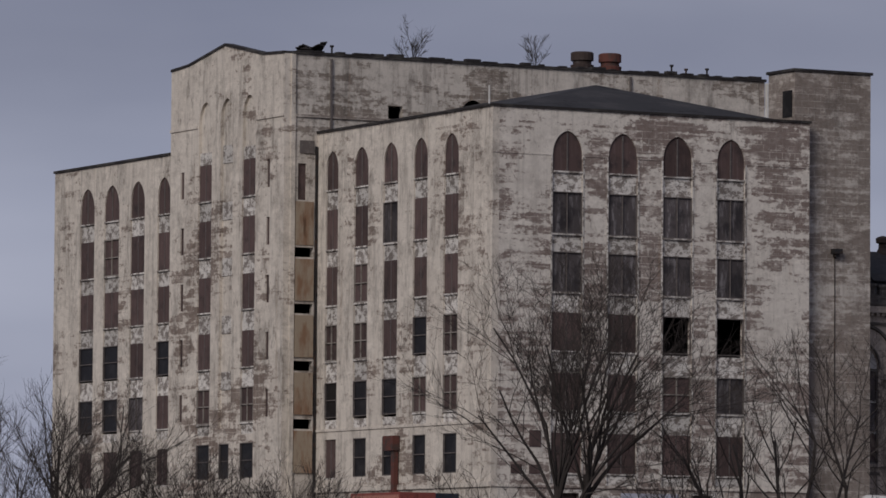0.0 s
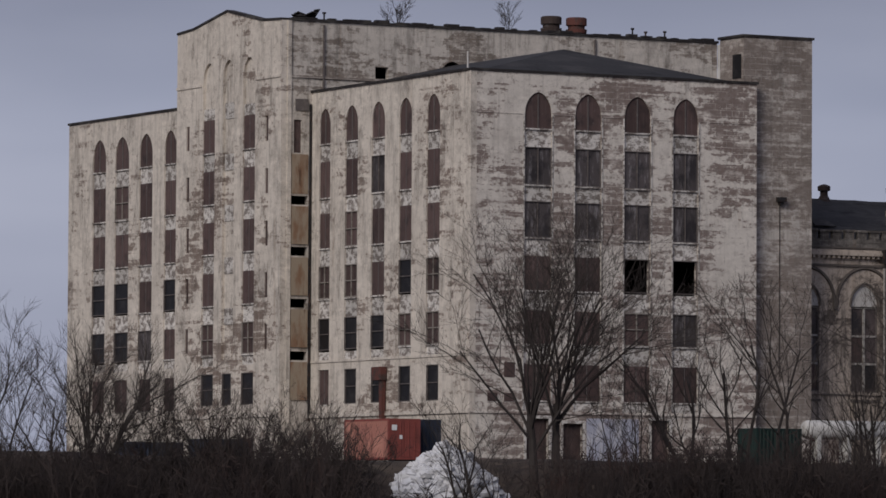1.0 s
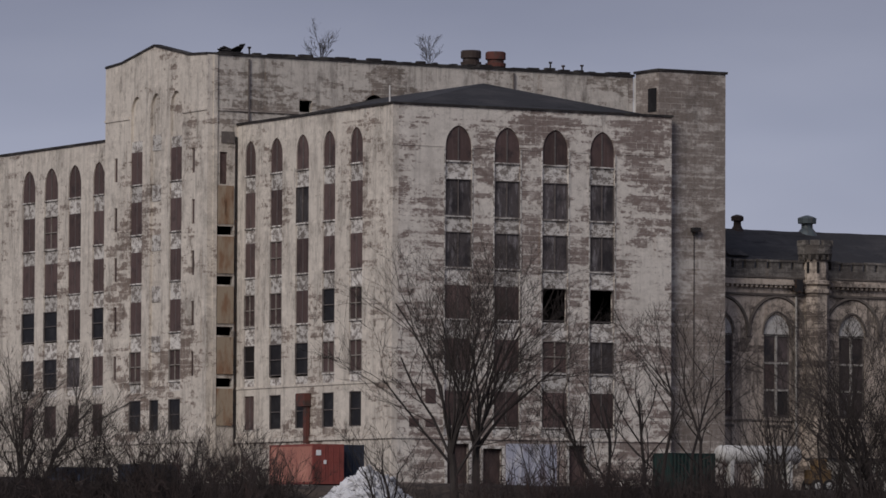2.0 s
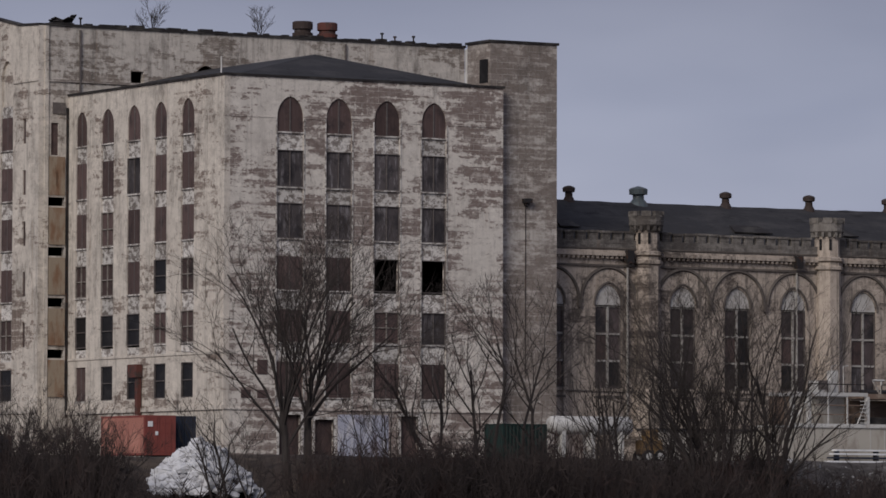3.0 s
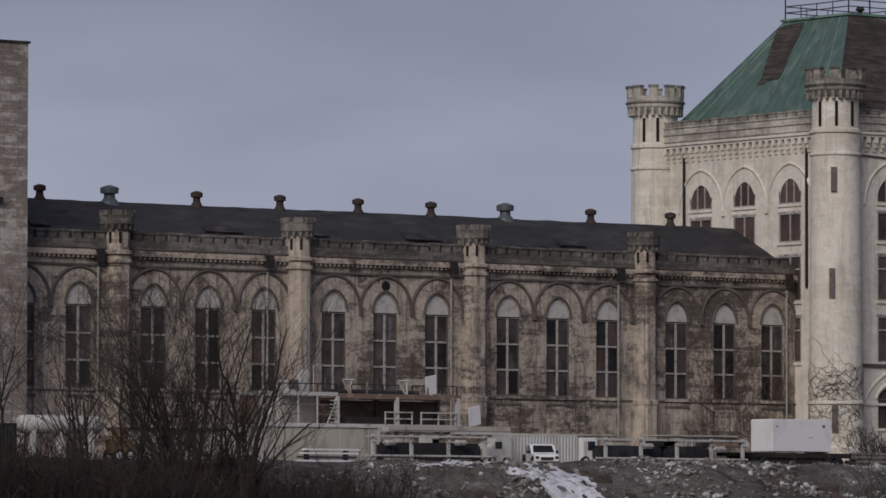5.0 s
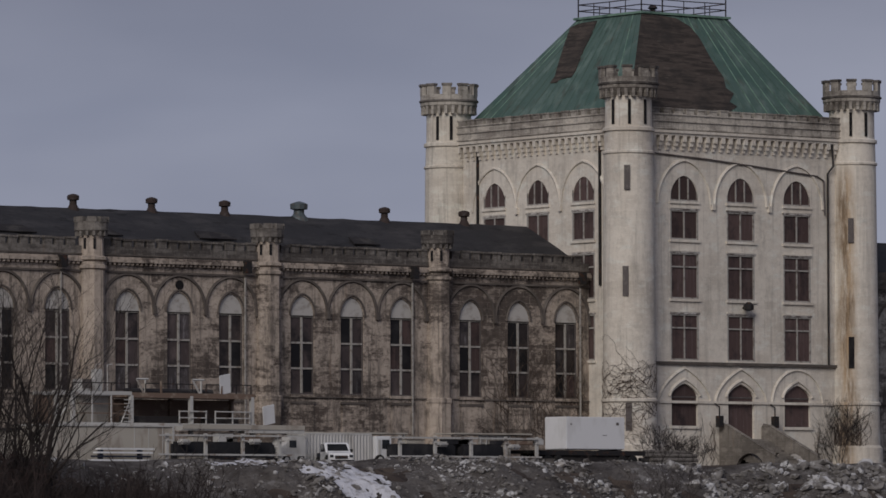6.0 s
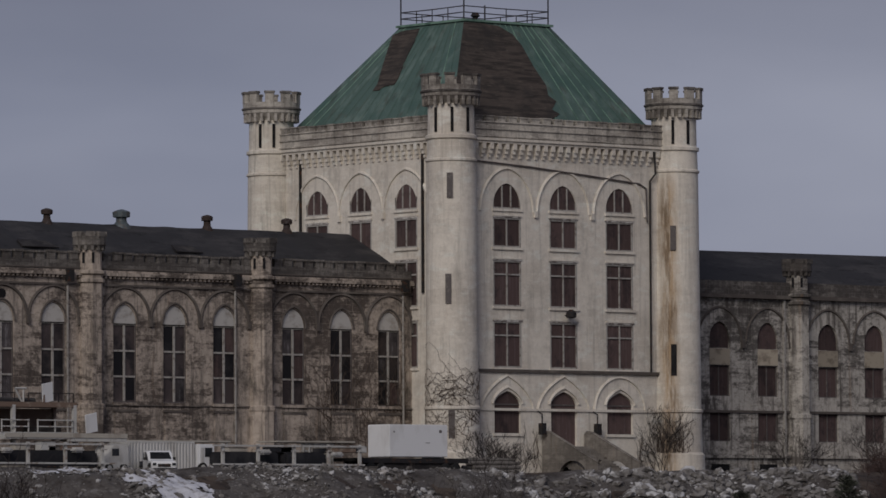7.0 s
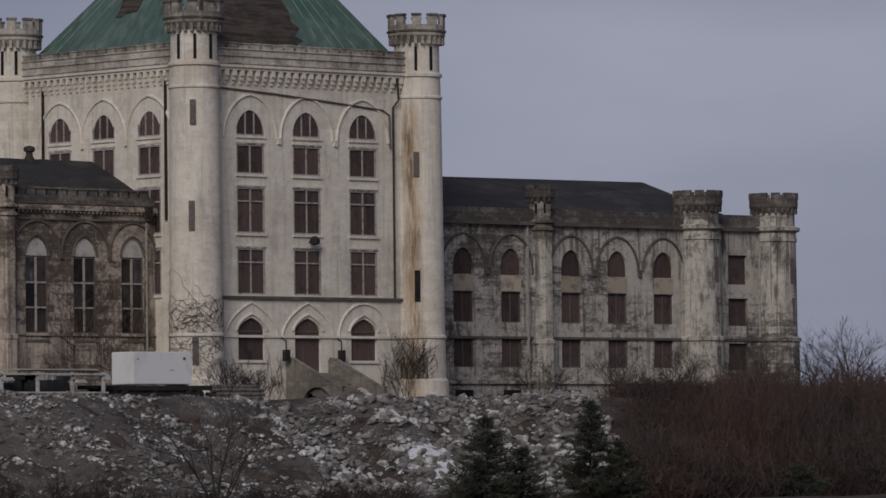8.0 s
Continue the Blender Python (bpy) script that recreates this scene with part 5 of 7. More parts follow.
M_STEM = Shade("brown_creeper_stems", (0.085, 0.062, 0.048), 0.95).layer((0.045, 0.035, 0.03), (0.8, 0.8, 0.8), 0.45, 0.65, 0.8).mat
M_BRUSH = Shade("dark_brown_brush", (0.030, 0.0235, 0.0225), 1.0).layer((0.05, 0.039, 0.036), (0.3, 0.3, 0.3), 0.45, 0.65, 0.8).layer((0.05, 0.028, 0.024), (0.15, 0.15, 0.3), 0.55, 0.68, 0.7).mat
M_BRUSH_RED = Shade("red_brown_brush", (0.062, 0.041, 0.036), 1.0).layer((0.05, 0.041, 0.039), (0.12, 0.12, 0.2), 0.45, 0.62, 0.9).layer((0.10, 0.058, 0.045), (0.1, 0.1, 0.25), 0.52, 0.66, 0.8).mat
M_NEEDLE = Shade("dark_evergreen_needles", (0.045, 0.048, 0.037), 0.95).layer((0.07, 0.074, 0.052), (1.2, 1.2, 1.2), 0.5, 0.7).mat
M_RUBBLE = Shade("grey_rubble_dirt", (0.105, 0.094, 0.086), 1.0).layer((0.26, 0.25, 0.24), (0.7, 0.7, 0.9), 0.54, 0.66, 0.75, 8, 0.78).layer((0.05, 0.042, 0.037), (0.28, 0.28, 0.28), 0.5, 0.63, 0.9, 6).layer((0.04, 0.034, 0.03), (1.6, 1.6, 1.6), 0.54, 0.66, 0.7, 6).bump((2.5, 2.5, 2.5), 1.0, 0.25).mat
M_ROCK = Shade("pale_broken_concrete", (0.25, 0.235, 0.22), 0.95).layer((0.11, 0.098, 0.088), (1.5, 1.5, 1.5), 0.46, 0.62, 0.9).layer((0.64, 0.63, 0.62), (0.6, 0.6, 0.6), 0.52, 0.60, 0.95).jitter(0.45).mat
M_WHITE_ROCK = Shade("white_plaster_rubble", (0.60, 0.60, 0.615), 0.95).layer((0.30, 0.29, 0.29), (1.6, 1.6, 1.6), 0.5, 0.66, 0.8).mat
M_SNOW = Shade("old_snow", (0.56, 0.56, 0.59), 0.9).layer((0.22, 0.205, 0.19), (1.1, 1.1, 1.1), 0.5, 0.62, 0.9, 6, 0.7).bump((3, 3, 3), 0.8, 0.1).mat


class Soup:
    """Tubes gathered into one mesh."""

    def __init__(self):
        self.v, self.f = [], []

    def tube(self, pts, r0, r1, n=3):
        s0 = len(self.v)
        k = len(pts)
        for i, q in enumerate(pts):
            d = pts[min(i + 1, k - 1)] - pts[max(i - 1, 0)]
            a = d.cross(Vector((0.3, 0.9, 0.25)))
            a.normalize()
            b = d.cross(a)
            b.normalize()
            r = r0 + (r1 - r0) * i / (k - 1)
            for j in range(n):
                c, s = math.cos(2 * math.pi * j / n) * r, math.sin(2 * math.pi * j / n) * r
                self.v.append((q.x + a.x * c + b.x * s, q.y + a.y * c + b.y * s, q.z + a.z * c + b.z * s))
        for i in range(k - 1):
            for j in range(n):
                p, q = s0 + i * n + j, s0 + i * n + (j + 1) % n
                self.f.append((p, q, q + n, p + n))

    def mesh(self, name):
        me = bpy.data.meshes.new(name)
        me.from_pydata(self.v, [], self.f)
        return me


def put(name, me, material, parent=None, label=""):
    me.materials.append(material)
    ob = new(name, me)
    if parent:
        ob.parent = parent
        ob.matrix_parent_inverse = parent.matrix_world.inverted()
    return tagged(ob, label)


def grow(soups, rng, p, d, length, r, level, top, up=0.1, fork=5):
    """One limb with its side limbs."""
    k = 5 if level < 2 else 4
    pts = [p.copy()]
    q = p.copy()
    for i in range(k):
        d = (d + Vector((rng.gauss(0, 0.13), rng.gauss(0, 0.13), rng.gauss(0, 0.08) + up * (0.5 if level else 0.2)))).normalized()
        q = q + d * (length / k)
        pts.append(q.copy())
        if q.z > soups[2]:
            break
    k = len(pts) - 1
    soups[0 if level < 1 else 1].tube(pts, r, r * (0.45 if level < 2 else 0.3), 6 if level == 0 else (4 if level == 1 else 3))
    if level >= top:
        return
    n = fork if level else fork + 2
    for i in range(n):
        t = rng.uniform(0.28, 1.0) if level else rng.uniform(0.22, 1.0)
        j = min(k - 1, int(t * k))
        a = pts[j].lerp(pts[j + 1], t * k - j)
        side = Vector((rng.gauss(0, 1), rng.gauss(0, 1), rng.gauss(0, 0.35)))
        nd = (d * 0.95 + side.normalized() * rng.uniform(0.45, 0.85)).normalized()
        grow(soups, rng, a, nd, length * rng.uniform(0.42, 0.68), max(0.012, r * (0.45 if level < 2 else 0.5) * (1.1 - 0.5 * t)), level + 1, top, up, fork)


def bare_tree(x, y, h, stems, spread, label, seed, top=3, fork=5, thick=1.0, z=None, group="bare trees on the bank"):
    rng = random.Random(seed)
    z = height(x, y) - 0.3 if z is None else z
    root = thing("bare_tree", x, y, z, label, "tree", group)
    soups = (Soup(), Soup(), z + h * 1.05)
    base_r = 0.016 * h * thick
    for i in range(stems):
        a = 2 * math.pi * i / stems + rng.uniform(-0.5, 0.5)
        lean = spread * rng.uniform(0.5, 1.1) if stems > 1 else rng.uniform(0, 0.06)
        d = Vector((math.cos(a) * lean, math.sin(a) * lean, 1)).normalized()
        p = Vector((x + math.cos(a) * 0.2 * (stems > 1), y + math.sin(a) * 0.2 * (stems > 1), z))
        grow(soups, rng, p, d, h * rng.uniform(0.62, 0.78), base_r * rng.uniform(0.7, 1.0), 0, top, 0.12, fork)
    put("trunk", soups[0].mesh("trunk"), M_BARK, root)
    put("crown", soups[1].mesh("crown"), M_TWIG, root, "bare thin twigs")
    return root


def big_tree(x, y, z, h):
    """The broad maple before the factory: a short bole and a fan of limbs."""
    rng = random.Random(5)
    root = thing("bare_maple", x, y, z, "broad bare maple tree with many rising limbs", "tree", "bare trees on the bank")
    soups = (Soup(), Soup(), z + h * 1.03)
    for bx, lean, hh in ((-0.7, -0.10, 0.30), (0.6, 0.06, 0.34)):
        p = Vector((x + bx, y, z))
        top_ = p + Vector((lean * 3, 0.1, h * hh))
        soups[0].tube([p, p.lerp(top_, 0.5) + Vector((0.05, 0, 0)), top_], 0.30, 0.19, 8)
        for i in range(12):
            t = rng.uniform(0.45, 1.0)
            a = rng.uniform(0, 2 * math.pi)
            out = rng.uniform(0.15, 0.85)
            d = Vector((math.cos(a) * out + (0.24 if bx > 0 else -0.12), math.sin(a) * out * 0.8, 1)).normalized()
            grow(soups, rng, p.lerp(top_, t), d, h * rng.uniform(0.44, 0.6) * (1.1 - 0.3 * out), rng.uniform(0.065, 0.115), 1, 4, 0.1, 5)
    put("trunk", soups[0].mesh("trunk"), M_BARK, root)
    put("crown", soups[1].mesh("crown"), M_TWIG, root, "bare thin twigs")


big_tree(-29.9, -36.0, -2.6, 16.2)
TREES = [
    (-59.0, -36.0, 9.0, 3, 0.55, "low spreading bare tree with crooked limbs", 11, 3, 6, 1.1),
    (-55.0, -36.5, 6.5, 3, 0.5, "small crooked bare tree", 12, 3, 5, 1.1),
    (-48.0, -36.0, 8.0, 2, 0.2, "slim bare tree with fine upright twigs", 13, 3, 5, 0.8),
    (-36.3, -38.0, 8.2, 3, 0.22, "slender bare tree with several stems", 14, 3, 4, 1.0),
    (-34.2, -38.0, 7.2, 2, 0.15, "slender bare tree with two stems", 15, 3, 4, 1.0),
    (-20.2, -36.0, 10.8, 2, 0.3, "bare tree with forked rising limbs", 16, 3, 5, 0.9),
    (-16.8, -36.0, 12.2, 2, 0.16, "bare tree with upright limbs", 17, 3, 5, 0.85),
    (-13.2, -36.0, 12.4, 2, 0.1, "tall slim bare tree with two close stems", 18, 3, 5, 0.85),
    (-9.0, -40.0, 11.2, 2, 0.3, "bare tree tangled in brush", 19, 3, 5, 0.7),
    (-2.0, -40.0, 15.6, 3, 0.12, "tall bare tree with dense dark twigs", 20, 3, 5, 0.6),
    (-0.4, -41.0, 16.4, 3, 0.12, "tall bare tree with dense dark twigs", 21, 3, 5, 0.6),
    (2.2, -40.0, 15.0, 2, 0.06, "tall bare tree with a thick dark trunk", 23, 3, 5, 1.2),
    (-4.6, -42.0, 14.4, 3, 0.15, "bare tree with dense dark twigs", 24, 3, 5, 0.6),
    (-11.0, -41.0, 13.0, 2, 0.15, "slim bare tree with fine dark twigs", 61, 3, 4, 0.6),
    (-5.4, -39.0, 13.8, 3, 0.18, "tall bare tree with fine dark twigs", 62, 3, 5, 0.5),
    (0.9, -38.0, 14.4, 4, 0.14, "bare tree with a tangle of dark twigs", 64, 3, 5, 0.5),
    (-1.2, -37.5, 12.4, 4, 0.22, "low bare tree with a wide tangle of twigs", 66, 3, 5, 0.5),
    (-52.0, -37.0, 8.5, 4, 0.5, "low crooked bare tree with a wide crown", 68, 3, 6, 0.9),
    (-44.0, -37.0, 6.0, 4, 0.4, "low bare tree in the brush", 69, 3, 6, 0.9),
    (-24.5, -37.0, 8.0, 3, 0.4, "low bare tree with arching limbs", 70, 3, 5, 0.6),
    (-62.0, -37.0, 8.0, 4, 0.5, "low crooked bare tree with a dense crown", 71, 3, 6, 0.8),
    (-57.0, -38.0, 7.5, 4, 0.5, "low crooked bare tree with a dense crown", 72, 3, 6, 0.8),
    (-49.5, -38.5, 7.0, 4, 0.45, "low crooked bare tree with a dense crown", 73, 3, 6, 0.8),
    (-45.5, -38.0, 7.5, 4, 0.45, "low crooked bare tree with a dense crown", 74, 3, 6, 0.8),
    (9.7, -46.0, 8.8, 4, 0.12, "thin bare saplings in a clump", 25, 2, 3, 0.5),
    (14.5, -46.0, 5.5, 3, 0.4, "small dark bare shrub tree", 26, 3, 4, 0.7),
    (35.8, -60.0, 7.6, 5, 0.4, "low bare tree with many stems before the rubble", 27, 3, 4, 0.8),
    (65.5, -26.0, 3.0, 5, 0.5, "bare shrub beside the terrace edge", 28, 3, 4, 0.4),
    (-66.5, -30.0, 9.5, 2, 0.12, "upright bare tree against the sky", 29, 3, 6, 0.75),
    (-64.0, -31.0, 9.0, 2, 0.2, "upright bare tree against the sky", 30, 3, 5, 0.75),
    (-62.0, -30.0, 7.0, 2, 0.3, "upright bare tree against the sky", 31, 3, 5, 0.7),
    (-69.5, -28.0, 8.5, 2, 0.2, "upright bare tree against the sky", 32, 3, 5, 0.75),
    (171.0, -5.0, 8.0, 3, 0.3, "bare tree past the end of the wing", 33, 3, 5, 0.8),
    (180.0, -8.0, 9.5, 3, 0.3, "bare tree past the end of the wing", 34, 3, 5, 0.8),
    (165.0, 5.0, 7.5, 3, 0.3, "bare tree past the end of the wing", 35, 3, 5, 0.8),
    (79.5, -12.0, 3.2, 6, 0.6, "wide bare shrub beside the timber stack", 81, 3, 4, 0.4),
    (82.5, -10.0, 2.6, 6, 0.6, "wide bare shrub beside the timber stack", 82, 3, 4, 0.4),
    (104.6, -2.6, 5.6, 5, 0.07, "narrow dark bare shrub against the tower's foot", 83, 3, 5, 0.4),
    (118.0, -4.0, 4.0, 6, 0.5, "wide bare shrub before the grey wing", 85, 3, 4, 0.4),
    (126.0, -6.0, 4.6, 6, 0.5, "wide bare shrub before the grey wing", 86, 3, 4, 0.4),
    (134.0, -5.0, 4.2, 6, 0.5, "wide bare shrub before the grey wing", 87, 3, 4, 0.4),
    (141.0, -6.0, 4.8, 6, 0.5, "wide bare shrub before the grey wing", 88, 3, 4, 0.4),
    (149.0, -6.0, 5.0, 6, 0.5, "wide bare shrub before the grey wing", 89, 3, 4, 0.4),
]
for t in TREES:
    bare_tree(*t[:6], seed=t[6], top=t[7], fork=t[8], thick=t[9])
for x, h, sd in ((-4.6, 3.9, 41), (4.3, 3.2, 42)):
    bare_tree(x, 30.0, h, 1, 0.1, "bare sapling growing on the factory roof", sd, 3, 6, 1.1, 30.35, "saplings on the factory roof")


def conifer(x, y, h, r, label, seed):
    rng = random.Random(seed)
    z = height(x, y) - 0.2
    root = thing("evergreen_tree", x, y, z, label, "tree", "evergreens on the shore")
    s = Soup()
    s.tube([Vector((x, y, z)), Vector((x + 0.1, y, z + h))], 0.12, 0.02, 6)
    put("trunk", s.mesh("trunk"), M_BARK, root)
    v, f = [], []
    limbs = Soup()
    for i in range(int(26 * h)):
        t = rng.random() ** 1.15
        a = rng.uniform(0, 2 * math.pi)
        reach = r * 1.15 * (1 - t) ** 0.7 * rng.uniform(0.45, 1.15) + 0.18
        p = Vector((x, y, z + 0.25 + t * (h - 0.35)))
        d = Vector((math.cos(a), math.sin(a), rng.uniform(0.05, 0.55))).normalized()
        q = p + d * reach + Vector((0, 0, -0.12 * reach))
        limbs.tube([p, q], 0.03, 0.008, 3)
        for k in range(int(24 + 34 * reach)):
            w = rng.uniform(0.2, 1.05)
            c = p.lerp(q, w) + Vector((rng.gauss(0, 0.1), rng.gauss(0, 0.1), rng.gauss(0, 0.07)))
            e = (d + Vector((rng.gauss(0, 0.5), rng.gauss(0, 0.5), rng.gauss(0.1, 0.35)))).normalized()
            side = e.cross(Vector((rng.gauss(0, 1), rng.gauss(0, 1), rng.gauss(0, 1)))).normalized() * rng.uniform(0.02, 0.05)
            n = len(v)
            v += [tuple(c - side), tuple(c + side), tuple(c + e * rng.uniform(0.14, 0.34))]
            f.append((n, n + 1, n + 2))
    put("limb_tangle", limbs.mesh("limbs"), M_BARK, root)
    me = bpy.data.meshes.new("crown")
    me.from_pydata(v, [], f)
    put("crown", me, M_NEEDLE, root, "dark dense needles")


for x, y, h, r, sd in ((59.4, -60.0, 5.9, 2.5, 51), (61.6, -61.0, 3.9, 2.2, 52), (69.0, -60.0, 7.0, 2.0, 53), (70.8, -61.0, 4.2, 2.1, 54), (57.2, -61.5, 3.2, 1.9, 55), (87.5, -62.0, 2.6, 2.6, 56), (189.0, -6.0, 9.5, 3.2, 57), (194.0, -9.0, 10.0, 3.0, 58)):
    conifer(x, y, h, r, "small dark evergreen tree on the shore", sd)


def shrub_kit(seed, stems, twigs):
    """Templates of brush: points and faces round the origin, one metre high."""
    rng = random.Random(seed)
    s = Soup()
    for i in range(stems):
        a = rng.uniform(0, 2 * math.pi)
        lean = rng.uniform(0.1, 1.3)
        d = Vector((math.cos(a) * lean, math.sin(a) * lean, 1)).normalized()
        p = Vector((rng.gauss(0, 0.25), rng.gauss(0, 0.25), rng.choice((-0.1, 0.0, 0.2, 0.4))))
        pts = [p]
        for k in range(3):
            d = (d + Vector((rng.gauss(0, 0.38), rng.gauss(0, 0.38), rng.gauss(0.02, 0.2)))).normalized()
            pts.append(pts[-1] + d * rng.uniform(0.12, 0.32))
        s.tube(pts, rng.uniform(0.008, 0.014), 0.003, 3)
        for k in range(twigs):
            q = pts[rng.randint(1, 2)].lerp(pts[3], rng.random())
            e = (d + Vector((rng.gauss(0, 0.9), rng.gauss(0, 0.9), rng.gauss(0.1, 0.6)))).normalized()
            s.tube([q, q + e * rng.uniform(0.1, 0.3)], 0.006, 0.002, 3)
    return np.array(s.v), np.array(s.f)


KITS = [shrub_kit(60 + i, 34, 6) for i in range(5)]


def brush(name, material, label, spots):
    vs, fs, n = [], [], 0
    rng = random.Random(len(spots))
    for x, y, h, w in spots:
        v, f = KITS[rng.randrange(5)]
        a = rng.uniform(0, 6.283)
        c, s = math.cos(a), math.sin(a)
        q = np.empty_like(v)
        q[:, 0] = x + (v[:, 0] * c - v[:, 1] * s) * w
        q[:, 1] = y + (v[:, 0] * s + v[:, 1] * c) * w
        q[:, 2] = height(x, y) + v[:, 2] * h
        vs.append(q)
        fs.append(f + n)
        n += len(v)
    me = bpy.data.meshes.new(name)
    me.from_pydata(np.concatenate(vs).tolist(), [], np.concatenate(fs).tolist())
    tagged(put(name, me, material), label, "brush", kind="stuff")


rng = random.Random(77)
spots = []
for i in range(430):
    x = rng.uniform(-78, 14)
    y = -37 - 13 * rng.random() ** 1.3 + 0.5
    top = -0.3 + 0.5 * math.sin(x * 0.23) + 0.4 * math.sin(x * 0.71 + 2) + rng.gauss(0, 0.5)
    sight = x - (y + 34) * 0.53
    if -41.5 < sight < -30:
        top -= 3.4
    if x - (y + 40) * 0.69 > 2.6:
        top -= 2.2
    h = max(1.2, top - height(x, y))
    spots.append((x, y, h * rng.uniform(0.85, 1.1), rng.uniform(2.4, 4.0)))
brush("dark_brush", M_BRUSH, "dense dark leafless brush along the bank", spots)
spots = []
for i in range(120):
    x = rng.uniform(4, 78)
    y = rng.uniform(-61, -50)
    spots.append((x, y, rng.uniform(0.6, 1.9) * (1.25 if x < 30 else 0.8), rng.uniform(1.4, 2.4)))
brush("low_brush", M_BRUSH, "low dark leafless brush at the foot of the rubble", spots)
spots = []
for i in range(560):
    u = rng.random()
    y = -62 + 56 * u
    x = 72.5 + (y + 62) * 0.95 + 69 * rng.random() ** 1.2
    top = -0.1 + 1.5 * smooth(90, 150, x) + rng.gauss(0, 0.75) + 1.6 * noise.noise((x * 0.12, y * 0.12, 5.0)) - 3.2 * smooth(-45, -62, y) - 1.2 * smooth(104, 84, x)
    h = max(1.5, top - height(x, y))
    spots.append((x, y, h, rng.uniform(2.6, 4.4)))
brush("red_brush", M_BRUSH_RED, "dense red-brown leafless brush beside the rubble", spots)


# the rubble bank
def bank_z(x, y):
    z = height(x, y) + 0.12
    z += 0.5 * noise.fractal((x * 0.35, y * 0.35, 3.0), 1.0, 2.0, 4) * smooth(-27, -32, y)
    return z


bank = thing("rubble_bank", 46, -38, -3, "bank of grey rubble and broken pale concrete below the terrace", "rubble")
bm = bmesh.new()
nx, ny = 150, 46
grid = []
for j in range(ny + 1):
    row = []
    for i in range(nx + 1):
        y = -25.5 - 28.0 * j / ny
        x0, x1 = 5 + 2 * math.sin(y), 98 + 1.2 * math.sin(y * 0.7) + (y + 30) * 0.5
        x = x0 + (x1 - x0) * i / nx
        edge = min(1, i / 5, (nx - i) / 5, j / 3, (ny - j) / 4)
        row.append(bm.verts.new((x, y, bank_z(x, y) * edge + (height(x, y) - 0.25) * (1 - edge))))
    grid.append(row)
for j in range(ny):
    for i in range(nx):
        bm.faces.new((grid[j + 1][i], grid[j + 1][i + 1], grid[j][i + 1], grid[j][i]))
part("dirt_slope", bm, M_RUBBLE, bank, "grey dirt slope")

ICO = bmesh.new()
bmesh.ops.create_icosphere(ICO, subdivisions=1, radius=1.0)
ICO_V = np.array([v.co[:] for v in ICO.verts])
ICO_F = np.array([[v.index for v in f.verts] for f in ICO.faces])
ICO.free()


def rocks(rng_, spots_):
    """Broken lumps as one mesh."""
    vs, fs, n = [], [], 0
    for x, y, z, r in spots_:
        v = ICO_V * rng_.uniform(0.72, 1.2, (len(ICO_V), 1)) * np.array([r * rng_.uniform(0.7, 1.7), r * rng_.uniform(0.7, 1.5), r * rng_.uniform(0.45, 0.9)])
        a = rng_.uniform(0, 6.28)
        b = rng_.uniform(-0.6, 0.6)
        m = np.array(Euler((b, rng_.uniform(-0.6, 0.6), a)).to_matrix())
        vs.append(v @ m.T + (x, y, z))
        fs.append(ICO_F + n)
        n += len(v)
    me = bpy.data.meshes.new("lumps")
    me.from_pydata(np.concatenate(vs).tolist(), [], np.concatenate(fs).tolist())
    return me


nr = np.random.RandomState(8)
small, large = [], []
for i in range(34000):
    y = -28.5 - 22.0 * nr.rand() ** 0.8
    x = nr.uniform(8, 97 + (y + 30) * 0.5)
    heap = noise.noise((x * 0.16, y * 0.2, 9.0))
    if heap < (0.1 if x < 40 else 0.0 if x < 58 else -0.2 if x < 72 else -0.4) and nr.rand() < 0.8:
        continue
    r = 0.045 + (0.24 + 0.2 * (x > 62)) * nr.rand() ** 6
    small.append((x, y, bank_z(x, y) + r * 0.2, r))
for i in range(70):
    y = -29.5 - 19.0 * nr.rand()
    x = nr.uniform(12, 83)
    large.append((x, y, bank_z(x, y) + 0.1, nr.uniform(0.22, 0.42)))
put("small_rubble", rocks(nr, small), M_ROCK, bank, "small pale broken concrete")["kind"] = "stuff"
for q in large:
    put("broken_slab", rocks(nr, [q]), M_ROCK, bank)

heap = thing("white_rubble_heap", -36, -34, -2, "heap of white broken plaster and concrete by the container", "rubble")
spots_ = []
for i in range(900):
    a, t = nr.uniform(0, 6.28), nr.rand() ** 0.6
    x, y = -35.3 + 3.7 * t * math.cos(a), -33.5 + 3.0 * t * math.sin(a)
    z = -2.9 + 3.35 * (1 - t) ** 0.75
    spots_.append((x, y, z, nr.uniform(0.12, 0.42)))
put("broken_plaster", rocks(nr, spots_), M_WHITE_ROCK, heap)["kind"] = "stuff"


